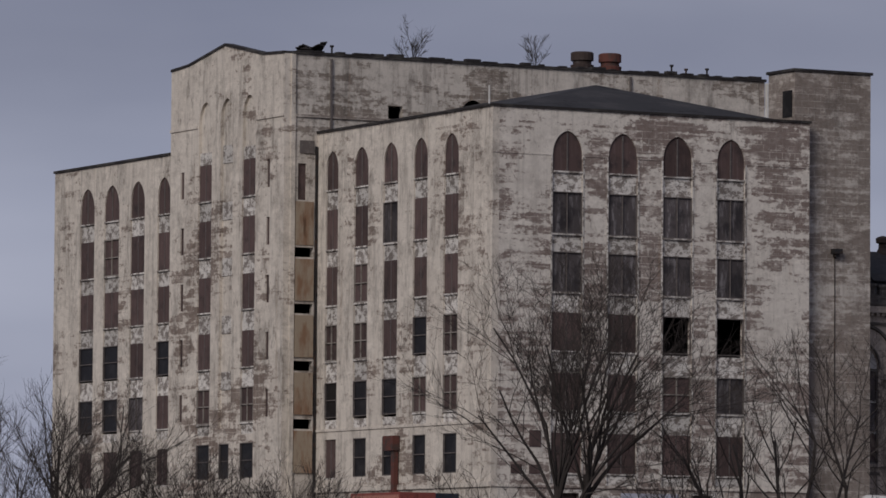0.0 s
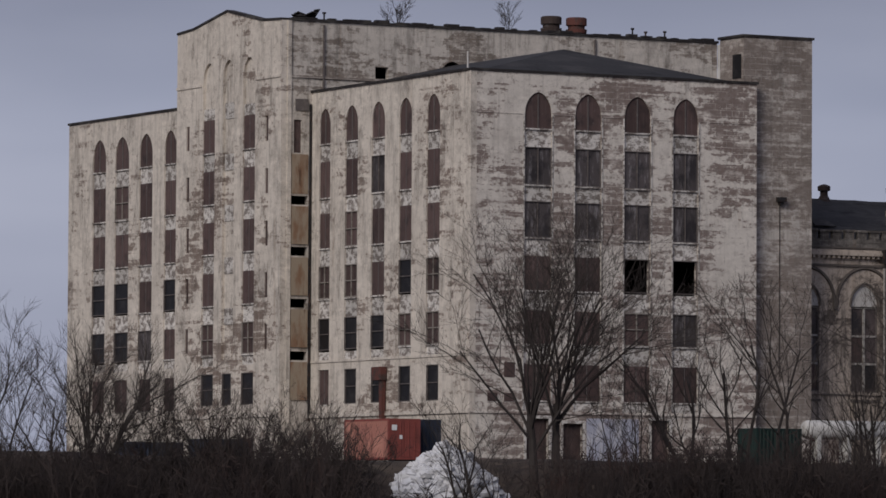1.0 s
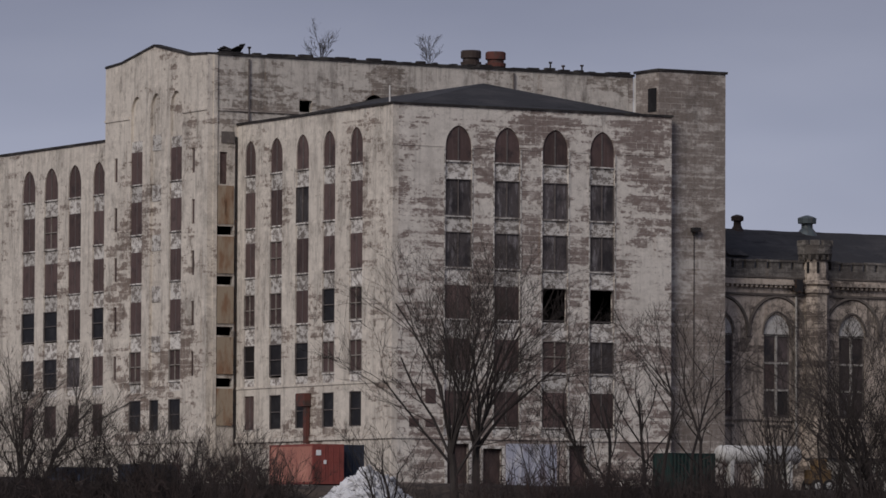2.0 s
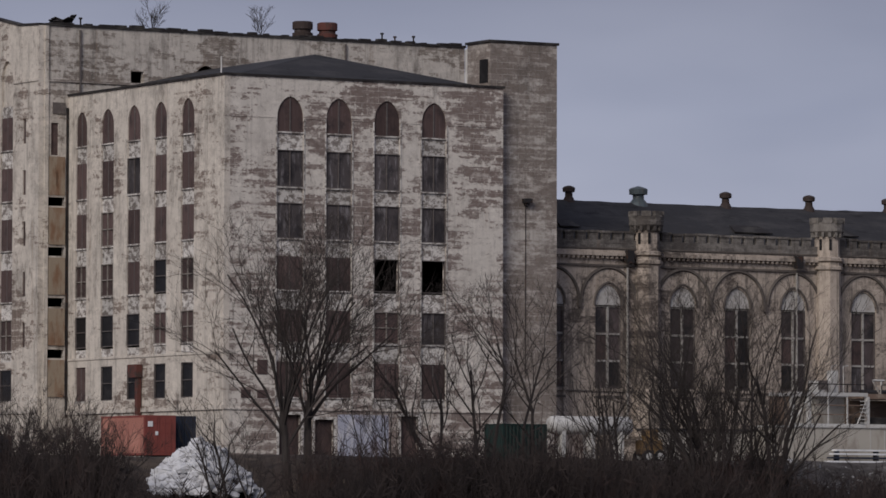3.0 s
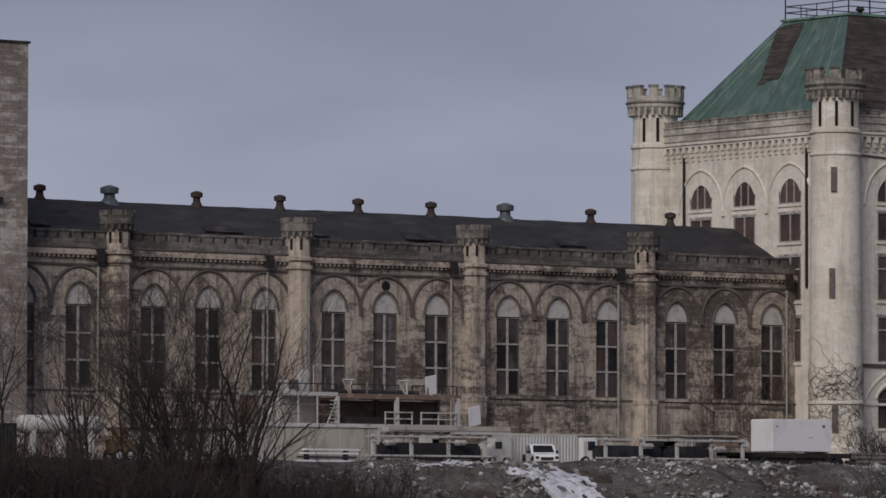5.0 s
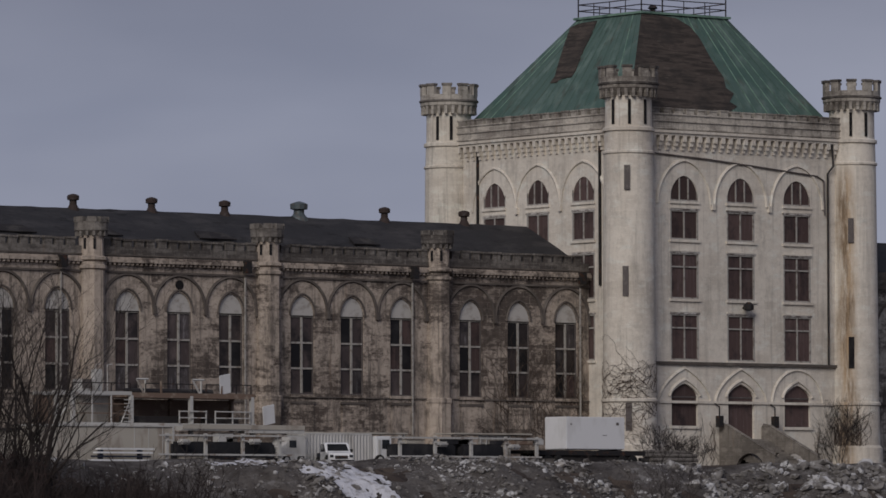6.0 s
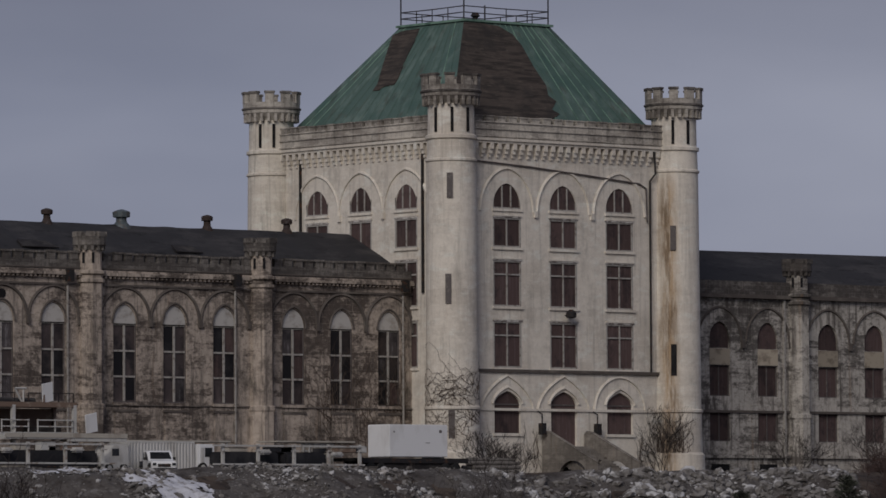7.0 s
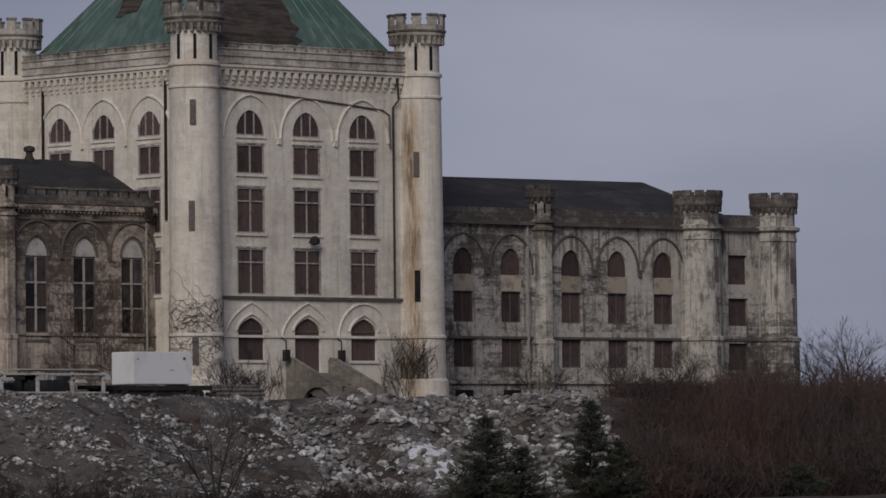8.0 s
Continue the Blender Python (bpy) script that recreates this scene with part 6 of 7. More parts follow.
def snow_patch(cx, cy, rx, ry, seed, label):
    """A thin ragged sheet of old snow that follows the bank."""
    snow = thing("snow_patch", cx, cy, bank_z(cx, cy), label, "snow", "old snow on the rubble")
    bm, cells, step = bmesh.new(), {}, 0.2

    def at(i, j):
        if (i, j) not in cells:
            x, y = cx + i * step, cy + j * step
            cells[(i, j)] = bm.verts.new((x, y, bank_z(x, y) + 0.09 + 0.05 * noise.noise((x, y, 1.0))))
        return cells[(i, j)]

    for i in range(int(-1.5 * rx / step), int(1.5 * rx / step)):
        for j in range(int(-1.5 * ry / step), int(1.5 * ry / step)):
            x, y = cx + (i + 0.5) * step, cy + (j + 0.5) * step
            fall = 1 - math.hypot((x - cx) / rx, (y - cy) / ry)
            if fall + 0.75 * noise.noise((x * 0.55, y * 0.55, seed)) + 0.35 * noise.noise((x * 1.9, y * 1.9, seed + 2)) > 0.25:
                bm.faces.new((at(i, j), at(i + 1, j), at(i + 1, j + 1), at(i, j + 1)))
    part("snow_sheet", bm, M_SNOW, snow)


snow_patch(31.6, -34.6, 3.6, 3.6, 2.0, "old grey-white snow patch on the rubble")
snow_patch(27.5, -30.2, 5.0, 1.2, 5.0, "thin strip of old snow along the terrace edge")
snow_patch(74.0, -38.0, 3.0, 2.4, 13.0, "dirty snow between lumps of concrete")

# creeper on the tower's corner and the end of the cell block
ivy = thing("bare_creeper", 84, -2, 0, "bare brown creeper stems clinging to the tower", "creeper")
rng = random.Random(91)
s_ = Soup()
for i in range(110):
    a, z = rng.uniform(2.9, 5.2), rng.uniform(1.2, 7.5)
    turn = rng.choice((-1, 1)) * rng.uniform(0.08, 0.2)
    pts = []
    for k in range(9):
        pts.append(Vector((TX + 2.12 * math.cos(a), TY + 2.12 * math.sin(a), z)))
        a += turn + rng.gauss(0, 0.1)
        z += rng.gauss(0.12, 0.3)
    s_.tube(pts, 0.02, 0.008, 3)
put("stem_tangle", s_.mesh("stems"), M_STEM, ivy)["kind"] = "stuff"
ivy = thing("bare_creeper", 80, 3.3, 0, "bare brown creeper stems on the cell block end", "creeper")
s_ = Soup()
for i in range(90):
    u, z = rng.uniform(75, 83.4), rng.uniform(0.2, 5.0)
    pts = []
    for k in range(8):
        pts.append(Vector((u, YB - 0.06, z)))
        u += rng.gauss(0, 0.5)
        z += rng.uniform(0.2, 1.1)
    s_.tube(pts, 0.024, 0.008, 3)
put("stem_tangle", s_.mesh("stems"), M_STEM, ivy)["kind"] = "stuff"
ivy = thing("bare_creeper", 107, -3, 0, "dark bare creeper stems climbing the stained far turret", "creeper")
s_ = Soup()
for i in range(90):
    a, z = rng.uniform(3.1, 4.3), rng.uniform(-0.3, 2.5)
    pts = []
    for k in range(9):
        pts.append(Vector((TX + TS + 0.22 + 2.16 * math.cos(a), TY + 2.16 * math.sin(a), z)))
        a += rng.gauss(0, 0.09)
        z += rng.uniform(0.1, 0.6)
    s_.tube(pts, 0.022, 0.008, 3)
put("stem_tangle", s_.mesh("stems"), M_STEM, ivy)["kind"] = "stuff"
ivy = thing("bare_creeper", 92, -1.4, 0, "bare brown creeper stems round the entrance", "creeper")
s_ = Soup()
for i in range(44):
    u, z = rng.choice((rng.uniform(2.2, 4), rng.uniform(7.2, 9.6), rng.uniform(18.9, 21.0))), rng.uniform(-0.2, 1.0)
    pts = []
    for k in range(6):
        pts.append(F_T.at(u, z, 0.05))
        u += rng.gauss(0, 0.3)
        z += rng.uniform(0.2, 0.9)
    s_.tube(pts, 0.02, 0.008, 3)
put("stem_tangle", s_.mesh("stems"), M_STEM, ivy)["kind"] = "stuff"


# ---- containers, vehicles and yard clutter ----
M_ORANGE = Shade("faded_orange_steel", (0.33, 0.145, 0.115), 0.7).layer((0.52, 0.26, 0.2), (0.5, 0.5, 0.5), 0.5, 0.7, 0.7).layer((0.16, 0.06, 0.045), (1.5, 1.5, 0.4), 0.56, 0.7, 0.8).mat
M_ORANGE_DARK = Shade("dull_red_steel", (0.22, 0.06, 0.05), 0.7).layer((0.11, 0.04, 0.035), (1.5, 1.5, 0.6), 0.5, 0.7, 0.8).mat
M_GREYBOX = Shade("dirty_pale_steel", (0.50, 0.49, 0.47), 0.65).layer((0.3, 0.28, 0.25), (1.0, 1.0, 0.4), 0.5, 0.68, 0.8).mat
M_BEIGE = Shade("beige_panel", (0.40, 0.37, 0.32), 0.8).layer((0.24, 0.2, 0.165), (0.9, 0.9, 0.35), 0.5, 0.66, 0.8).mat
M_WHITE = Shade("white_box_paint", (0.72, 0.72, 0.72), 0.5).layer((0.55, 0.54, 0.52), (0.7, 0.7, 0.3), 0.5, 0.7, 0.7).mat
M_VANWHITE = Shade("white_van_paint", (0.70, 0.70, 0.70), 0.35).layer((0.5, 0.49, 0.47), (1, 1, 0.6), 0.55, 0.7, 0.6).mat
M_GLASS = Shade("dark_vehicle_glass", (0.02, 0.022, 0.025), 0.12).layer((0.04, 0.04, 0.042), (1, 1, 1), 0.4, 0.7).mat
M_TYRE = Shade("black_rubber", (0.018, 0.018, 0.018), 0.9).layer((0.04, 0.036, 0.032), (4, 4, 4), 0.5, 0.7).mat
M_NAVY = Shade("dark_blue_steel", (0.022, 0.028, 0.045), 0.7).layer((0.05, 0.05, 0.06), (1, 1, 0.5), 0.5, 0.7).mat
M_TARP = Shade("black_tarpaulin", (0.02, 0.02, 0.023), 0.75).layer((0.045, 0.043, 0.045), (0.8, 0.8, 0.5), 0.5, 0.68).mat
M_GREEN = Shade("dark_green_steel", (0.010, 0.024, 0.021), 0.7).layer((0.02, 0.025, 0.023), (1, 1, 0.5), 0.5, 0.7).mat
M_YELLOW = Shade("dirty_yellow_paint", (0.16, 0.10, 0.045), 0.7).layer((0.07, 0.05, 0.035), (2, 2, 2), 0.45, 0.62).mat
M_STEEL = Shade("pale_galvanised_steel", (0.48, 0.47, 0.445), 0.6, 0.1).layer((0.22, 0.165, 0.125), (1.2, 1.2, 1.2), 0.54, 0.66, 0.8, 6).mat
M_RUSTY = Shade("rust_brown_steel", (0.17, 0.12, 0.092), 0.85).layer((0.3, 0.25, 0.2), (1.2, 1.2, 1.2), 0.55, 0.68, 0.8).mat
M_LOG = Shade("grey_timber", (0.16, 0.145, 0.13), 0.9).layer((0.08, 0.07, 0.06), (3, 3, 3), 0.5, 0.65).mat


def ribbed(bm, p0, p1, z0, z1, out, pitch=0.28, deep=0.05):
    """A corrugated steel sheet from p0 to p1."""
    p0, p1, out = Vector((*p0, 0)), Vector((*p1, 0)), Vector((*out, 0))
    n = max(2, int((p1 - p0).length / pitch))
    last = None
    for i in range(n):
        for s, d in ((0.0, 0.0), (0.3, 0.0), (0.5, deep), (0.8, deep)):
            q = p0.lerp(p1, (i + s) / n) + out * d
            pair = (bm.verts.new((q.x, q.y, z0)), bm.verts.new((q.x, q.y, z1)))
            if last:
                bm.faces.new((last[0], pair[0], pair[1], last[1]))
            last = pair


def container(name, x0, y0, length, width, z0, h, along, side_mat, end_mat, label, group="shipping containers"):
    """A shipping container; along: the axis of its length."""
    x1, y1 = (x0 + length, y0 + width) if along == "x" else (x0 + width, y0 + length)
    c = thing(name, (x0 + x1) / 2, (y0 + y1) / 2, z0, label, "container", group)
    part("box", boxes((x0 + 0.08, x1 - 0.08, y0 + 0.08, y1 - 0.08, z0 + 0.15, z0 + h - 0.03)), side_mat, c)
    bm = bmesh.new()
    for a, b in ((x0, x0 + 0.14), (x1 - 0.14, x1)):
        for d, e in ((y0, y0 + 0.14), (y1 - 0.14, y1)):
            box(bm, a, b, d, e, z0, z0 + h)
    for z in (z0, z0 + h - 0.14):
        for d, e in ((y0 + 0.01, y0 + 0.12), (y1 - 0.12, y1 - 0.01)):
            box(bm, x0 + 0.14, x1 - 0.14, d, e, z, z + 0.13)
        for a, b in ((x0 + 0.01, x0 + 0.12), (x1 - 0.12, x1 - 0.01)):
            box(bm, a, b, y0 + 0.14, y1 - 0.14, z, z + 0.13)
    part("corner_frame", bm, end_mat, c)
    for p0, p1, out, mat, kind in (((x0 + 0.14, y0 + 0.05), (x1 - 0.14, y0 + 0.05), (0, -1), side_mat if along == "x" else end_mat, along == "x"), ((x0 + 0.05, y0 + 0.14), (x0 + 0.05, y1 - 0.14), (-1, 0), end_mat if along == "x" else side_mat, along == "y")):
        if kind:
            bm = bmesh.new()
            ribbed(bm, p0, p1, z0 + 0.13, z0 + h - 0.14, out)
            part("ribbed_side", bm, mat, c, "corrugated steel side")
        elif out == (0, -1):
            m = (p0[0] + p1[0]) / 2
            for a, b in ((p0[0], m - 0.02), (m + 0.02, p1[0])):
                d = part("door", boxes((a, b, y0 + 0.02, y0 + 0.08, z0 + 0.14, z0 + h - 0.15)), end_mat, c, "steel cargo door")
                for t in (0.3, 0.75):
                    part("lock_bar", turned(a + (b - a) * t, y0, ((0.025, z0 + 0.2), (0.025, z0 + h - 0.2)), 6), end_mat, d)
                for zz in (0.3, 0.55, 0.8):
                    part("rib", boxes((a + 0.1, b - 0.1, y0 - 0.005, y0 + 0.02, z0 + h * zz, z0 + h * zz + 0.1)), end_mat, d)
        else:
            bm = bmesh.new()
            ribbed(bm, p0, p1, z0 + 0.13, z0 + h - 0.14, out)
            part("ribbed_end", bm, mat, c)
    return c


box_c = container("shipping_container", -26.55, -10.0, 6.06, 2.3, -0.1, 2.6, "y", M_ORANGE, M_ORANGE_DARK, "faded orange shipping container with dull red doors")
part("placard", boxes((-26.3, -25.95, -10.03, -10.0, 1.75, 2.1)), M_WHITE, box_c, "small white placard")
part("placard", boxes((-25.75, -25.55, -10.03, -10.0, 1.2, 1.45)), M_WHITE, box_c)
container("shipping_container", -23.9, -9.0, 4.0, 1.7, -0.2, 2.7, "y", M_NAVY, M_NAVY, "dark grey steel container beside the orange one")
container("shipping_container", 43.1, -14.0, 5.9, 2.44, -0.5, 2.45, "x", M_GREYBOX, M_GREYBOX, "dirty white corrugated shipping container")
container("shipping_container", -2.9, -16.0, 3.4, 2.4, -0.35, 2.5, "x", M_GREEN, M_GREEN, "dark green steel container among the brush")
container("shipping_container", -40.5, -12.0, 3.4, 2.2, -0.35, 1.35, "x", M_NAVY, M_NAVY, "dark blue skip container behind the brush")
container("shipping_container", -45.5, -12.0, 3.6, 2.2, -0.35, 1.1, "x", M_NAVY, M_NAVY, "dark blue skip container behind the brush")

# white storage box on a flatbed
wb = thing("storage_box", 70, -12.8, 0.9, "plain white storage box standing on a dark flatbed", "box")
bm = boxes((67.1, 72.75, -14.0, -11.5, 0.95, 3.35))
bmesh.ops.bevel(bm, geom=list(bm.edges), offset=0.05, segments=2, affect="EDGES")
part("shell", bm, M_WHITE, wb)
part("hatch", boxes((71.9, 72.15, -14.02, -14.0, 2.75, 2.95)), M_FRAME_DARK, wb, "small dark hatch")
part("vent", boxes((67.5, 67.62, -14.02, -14.0, 2.75, 2.85)), M_FRAME_DARK, wb)
part("handle", boxes((70.6, 71.0, -14.02, -14.0, 1.98, 2.02)), M_FRAME_DARK, wb)
for x in (67.2, 72.2):
    part("skid", boxes((x, x + 0.3, -13.9, -11.6, 0.86, 0.95)), M_LOG, wb)
fb = thing("flatbed_trailer", 70, -12.8, -0.35, "low dark flatbed trailer under the white box", "trailer")
part("bed", boxes((63.9, 74.6, -14.1, -11.4, 0.62, 0.86)), M_TYRE, fb)
part("side_rail", boxes((63.9, 74.6, -14.16, -14.1, 0.5, 0.84)), M_IRON, fb)
part("chassis", boxes((64.2, 74.2, -13.2, -12.9, 0.1, 0.62), (64.2, 74.2, -12.5, -12.2, 0.1, 0.62)), M_IRON, fb)
part("skirt", boxes((64.6, 73.8, -13.98, -13.9, -0.3, 0.5)), M_EDGE, fb)
for x in (65.2, 66.2, 72.4, 73.4):
    wh = part("wheel", turned(0, 0, ((0.3, -0.12), (0.42, -0.1), (0.45, 0), (0.42, 0.1), (0.3, 0.12)), 18), M_TYRE, fb)
    wh.data.transform(pose(x, -14.1, 0.08, 90))
lg = thing("timber_stack", 77, -13, -0.35, "stack of grey timbers beside the trailer", "timber")
for k, (y, z) in enumerate(((-13.6, -0.1), (-13.2, -0.1), (-12.8, -0.1), (-13.4, 0.22), (-13.0, 0.22), (-13.2, 0.54), (-12.9, 0.8))):
    bm = turned(0, 0, ((0.16, 0), (0.17, 2), (0.15, 4.6 + 0.3 * (k % 3))), 8)
    bm.transform(Matrix.Translation((75.0 + 0.25 * (k % 4), y, z)) @ Matrix.Rotation(radians(90), 4, "Y"))
    part("timber", bm, M_LOG, lg)


def prism(profile, y0, y1):
    """A side profile in x and z carried across from y0 to y1."""
    bm = bmesh.new()
    a = [bm.verts.new((x, y0, z)) for x, z in profile]
    b = [bm.verts.new((x, y1, z)) for x, z in profile]
    bm.faces.new(a), bm.faces.new(list(reversed(b)))
    for i in range(len(a)):
        j = (i + 1) % len(a)
        bm.faces.new((a[j], a[i], b[i], b[j]))
    bmesh.ops.recalc_face_normals(bm, faces=bm.faces)
    return bm


def wheel(parent, x, y, z, r=0.34):
    bm = turned(0, 0, ((r * 0.6, -0.11), (r * 0.94, -0.11), (r, -0.06), (r, 0.06), (r * 0.94, 0.11), (r * 0.6, 0.11)), 20)
    bm.transform(pose(x, y, z, 90))
    w = part("wheel", bm, M_TYRE, parent)
    bm = turned(0, 0, ((r * 0.58, -0.115), (r * 0.4, -0.13), (r * 0.1, -0.13)), 14)
    bm.transform(pose(x, y, z, -90))
    part("rim", bm, M_STEEL, w, "grey steel rim")


van = thing("pickup_truck", 0, 0, 0, "small white pickup truck with dark windows parked by the container", "truck")
bm = prism([(2.35, 0.3), (2.4, 0.62), (2.3, 0.88), (1.25, 1.02), (0.62, 1.58), (0.35, 1.66), (-0.55, 1.66), (-0.78, 1.55), (-0.9, 1.0), (-0.9, 0.3)], -0.88, 0.88)
bmesh.ops.bevel(bm, geom=list(bm.edges), offset=0.06, segments=2, affect="EDGES")
part("body", bm, M_VANWHITE, van)
for y, n_y in ((-0.88, -1), (0.88, 1)):
    F_V = Face(0, y, "x", (0, n_y, 0))
    part("side_window", slab(F_V, [(-0.72, 1.04), (0.95, 1.04), (0.52, 1.5), (0.3, 1.58), (-0.5, 1.58), (-0.66, 1.48)], (), 0.014, 0.0), M_GLASS, van, "dark door window")
    part("door_pillar", bar(F_V, -0.2, -0.1, 1.02, 1.6, 0.012, 0.022), M_VANWHITE, van)
    part("mirror", bar(F_V, 0.75, 0.9, 1.0, 1.2, 0.02, 0.24), M_IRON, van)
    part("wheel_arch", bar(F_V, 1.1, 1.95, 0.3, 0.78, 0.0, 0.012), M_TYRE, van)
    for x in (1.52, -1.45):
        wheel(van, x, y, 0.34)
bm = bmesh.new()
bm.faces.new([bm.verts.new(v) for v in ((1.22, -0.76, 1.07), (1.22, 0.76, 1.07), (0.68, 0.68, 1.56), (0.68, -0.68, 1.56))])
bmesh.ops.solidify(bm, geom=list(bm.faces), thickness=-0.05)
part("windscreen", bm, M_GLASS, van, "dark raked windscreen")
part("grille", boxes((2.36, 2.43, -0.45, 0.45, 0.5, 0.72)), M_IRON, van)
part("bumper", boxes((2.3, 2.5, -0.88, 0.88, 0.26, 0.42)), M_IRON, van)
for y in (-0.82, 0.58):
    part("headlight", boxes((2.28, 2.42, y, y + 0.24, 0.6, 0.78)), M_GLASS, van)
part("bed", boxes((-2.3, -0.92, -0.84, 0.84, 0.3, 0.95)), M_NAVY, van, "dark cargo bed")
van.matrix_basis = pose(43.9, -16.3, -0.45, 0, 0, -116)

trk = thing("box_truck", 51, -14, -0.35, "white box truck cab beside the corrugated container", "truck")
bm = boxes((49.15, 50.6, -14.3, -12.2, -0.05, 1.75))
bmesh.ops.bevel(bm, geom=list(bm.edges), offset=0.08, segments=2, affect="EDGES")
part("cab", bm, M_VANWHITE, trk)
part("side_window", boxes((49.7, 50.35, -14.33, -14.3, 0.85, 1.5)), M_GLASS, trk)
part("door_panel", boxes((49.35, 49.6, -14.33, -14.3, 0.2, 1.5)), M_GREYBOX, trk)
part("bumper", boxes((49.1, 50.7, -14.4, -14.3, -0.1, 0.12)), M_IRON, trk)
for x in (49.5,):
    for y in (-14.25, -12.3):
        wheel(trk, x, y, 0.05, 0.4)
van2 = thing("panel_van", 42, -15, -0.35, "pale panel van half hidden by rails", "van")
bm = prism([(40.6, -0.1), (42.9, -0.1), (42.9, 1.45), (42.7, 1.6), (41.5, 1.6), (41.0, 1.05), (40.6, 0.85)], -15.9, -14.1)
bmesh.ops.bevel(bm, geom=list(bm.edges), offset=0.06, segments=2, affect="EDGES")
part("body", bm, M_GREYBOX, van2)
part("side_window", boxes((41.4, 42.0, -15.92, -15.9, 0.85, 1.35)), M_GLASS, van2)
for x in (41.1, 42.4):
    wheel(van2, x, -15.9, -0.02)
    wheel(van2, x, -14.1, -0.02)

van2.matrix_basis = pose(42 - 1.2, -15, -0.35)

# steel rail racks along the terrace
rack = thing("steel_rail_rack", 48, -19, -0.35, "long rack of pale steel rails and posts along the terrace", "rack")
for x in (31.0, 34.3, 37.5, 40.7, 51.4, 54.6, 57.9, 61.1, 64.0):
    part("post", boxes((x - 0.1, x + 0.1, -17.1, -16.9, -0.6, 1.75)), M_STEEL, rack)
    part("bracket", boxes((x - 0.12, x + 0.3, -17.25, -16.8, 1.22, 1.3)), M_STEEL, rack)
for a, b in ((30.2, 43.0), (50.4, 64.3)):
    for z in (1.55, 0.22):
        part("rail", boxes((a, b, -17.24, -17.1, z, z + 0.12)), M_STEEL, rack)
for a, b, z in ((31.5, 40.3, 0.5), (51.2, 56.6, 0.45), (57.2, 61.0, 0.45)):
    d = thing("flat_rack", (a + b) / 2, -15, -0.35, "dark tarpaulin covered load behind the rails", "load", "covered loads behind the rails")
    a, b = a - 1.1, b - 1.1
    bm = boxes((a, b, -15.6, -13.4, -0.4, 1.2))
    bmesh.ops.bevel(bm, geom=list(bm.edges), offset=0.15, segments=2, affect="EDGES")
    part("cover", bm, M_TARP, d)
    part("bed", boxes((a - 0.1, b + 0.1, -15.75, -15.6, -0.1, 0.1)), M_IRON, d)
for i, (x, z) in enumerate(((33.1, 1.25), (39.2, 1.3), (55.9, 1.25), (62.6, 1.1))):
    bm = boxes((x - 0.45, x + 0.4, -16.5, -15.8, z - 0.25, z + 0.12))
    bmesh.ops.bevel(bm, geom=list(bm.edges), offset=0.12, segments=2, affect="EDGES")
    part("bundle", bm, M_GREYBOX, rack, "pale wrapped bundle on the rack")
rack.matrix_basis = pose(48 - 2.2, -19, -0.35)
rng = random.Random(19)
for i in range(22):
    x = rng.uniform(30.5, 39.5) if i < 9 else rng.uniform(50.0, 64.0)
    w_, h_ = rng.uniform(0.35, 1.1), rng.uniform(0.25, 0.6)
    z_ = 1.2 if i % 2 else -0.4
    cr = thing("stored_crate", x, -15.3, z_, "dull grey crate standing in the yard" if i % 2 == 0 else "dull grey crate on a covered load", "crate", "crates in the yard")
    y_ = -15.0 if i % 2 else -16.3
    bm = boxes((x - w_, x + w_, y_ - 0.3, y_ + 0.4, z_, z_ + h_))
    bmesh.ops.bevel(bm, geom=list(bm.edges), offset=0.03, segments=1, affect="EDGES")
    part("shell", bm, (M_LOG, M_GREYBOX, M_RUSTY, M_BEIGE, M_TARP)[i % 5], cr)
    part("lid", boxes((x - w_ - 0.03, x + w_ + 0.03, y_ - 0.34, y_ + 0.44, z_ + h_, z_ + h_ + 0.06)), M_LOG, cr)
cage = thing("wire_cage", 60.4, -13.6, -0.35, "pale steel cage of stacked frames behind the rails", "cage")
for i in range(6):
    part("upright", boxes((58.9 + i * 0.55, 58.97 + i * 0.55, -14.1, -14.0, -0.35, 1.85)), M_STEEL, cage)
for z in (0.1, 0.75, 1.3, 1.8):
    part("bar", boxes((58.8, 61.8, -14.02, -13.95, z, z + 0.08)), M_STEEL, cage)
part("sheet", boxes((58.9, 61.7, -13.9, -13.85, -0.3, 1.8)), M_BEIGE, cage)
part("roof_sheet", boxes((56.3, 63.6, -14.3, -11.9, 1.95, 2.06)), M_BEIGE, cage)
low = thing("long_shed_roof", 46, -12, 0, "long low pale shed roof behind the vehicles", "shed")
part("roof_sheet", boxes((40.0, 54.0, -11.8, -9.4, 1.95, 2.07)), M_BEIGE, low)
for x in (40.3, 44.9, 49.5, 53.7):
    part("post", boxes((x, x + 0.12, -11.7, -11.58, -0.4, 1.95)), M_STEEL, low)

# steel working platform with a beige hut below
plat = thing("steel_platform", 30, -12.5, -0.35, "rusty steel working platform with pale railings", "platform")
PX = [21.6, 23.0, 27.9, 33.0, 38.3]
for x in PX:
    for y in (-14.0, -11.6):
        part("column", boxes((x - 0.13, x + 0.13, y - 0.13, y + 0.13, -0.5, 4.4)), M_STEEL if y < -12 else M_RUSTY, plat)
part("top_beam", boxes((21.4, 27.9, -14.1, -13.9, 4.41, 4.66), (21.4, 27.9, -11.7, -11.5, 4.41, 4.66)), M_STEEL, plat, "pale steel top beam")
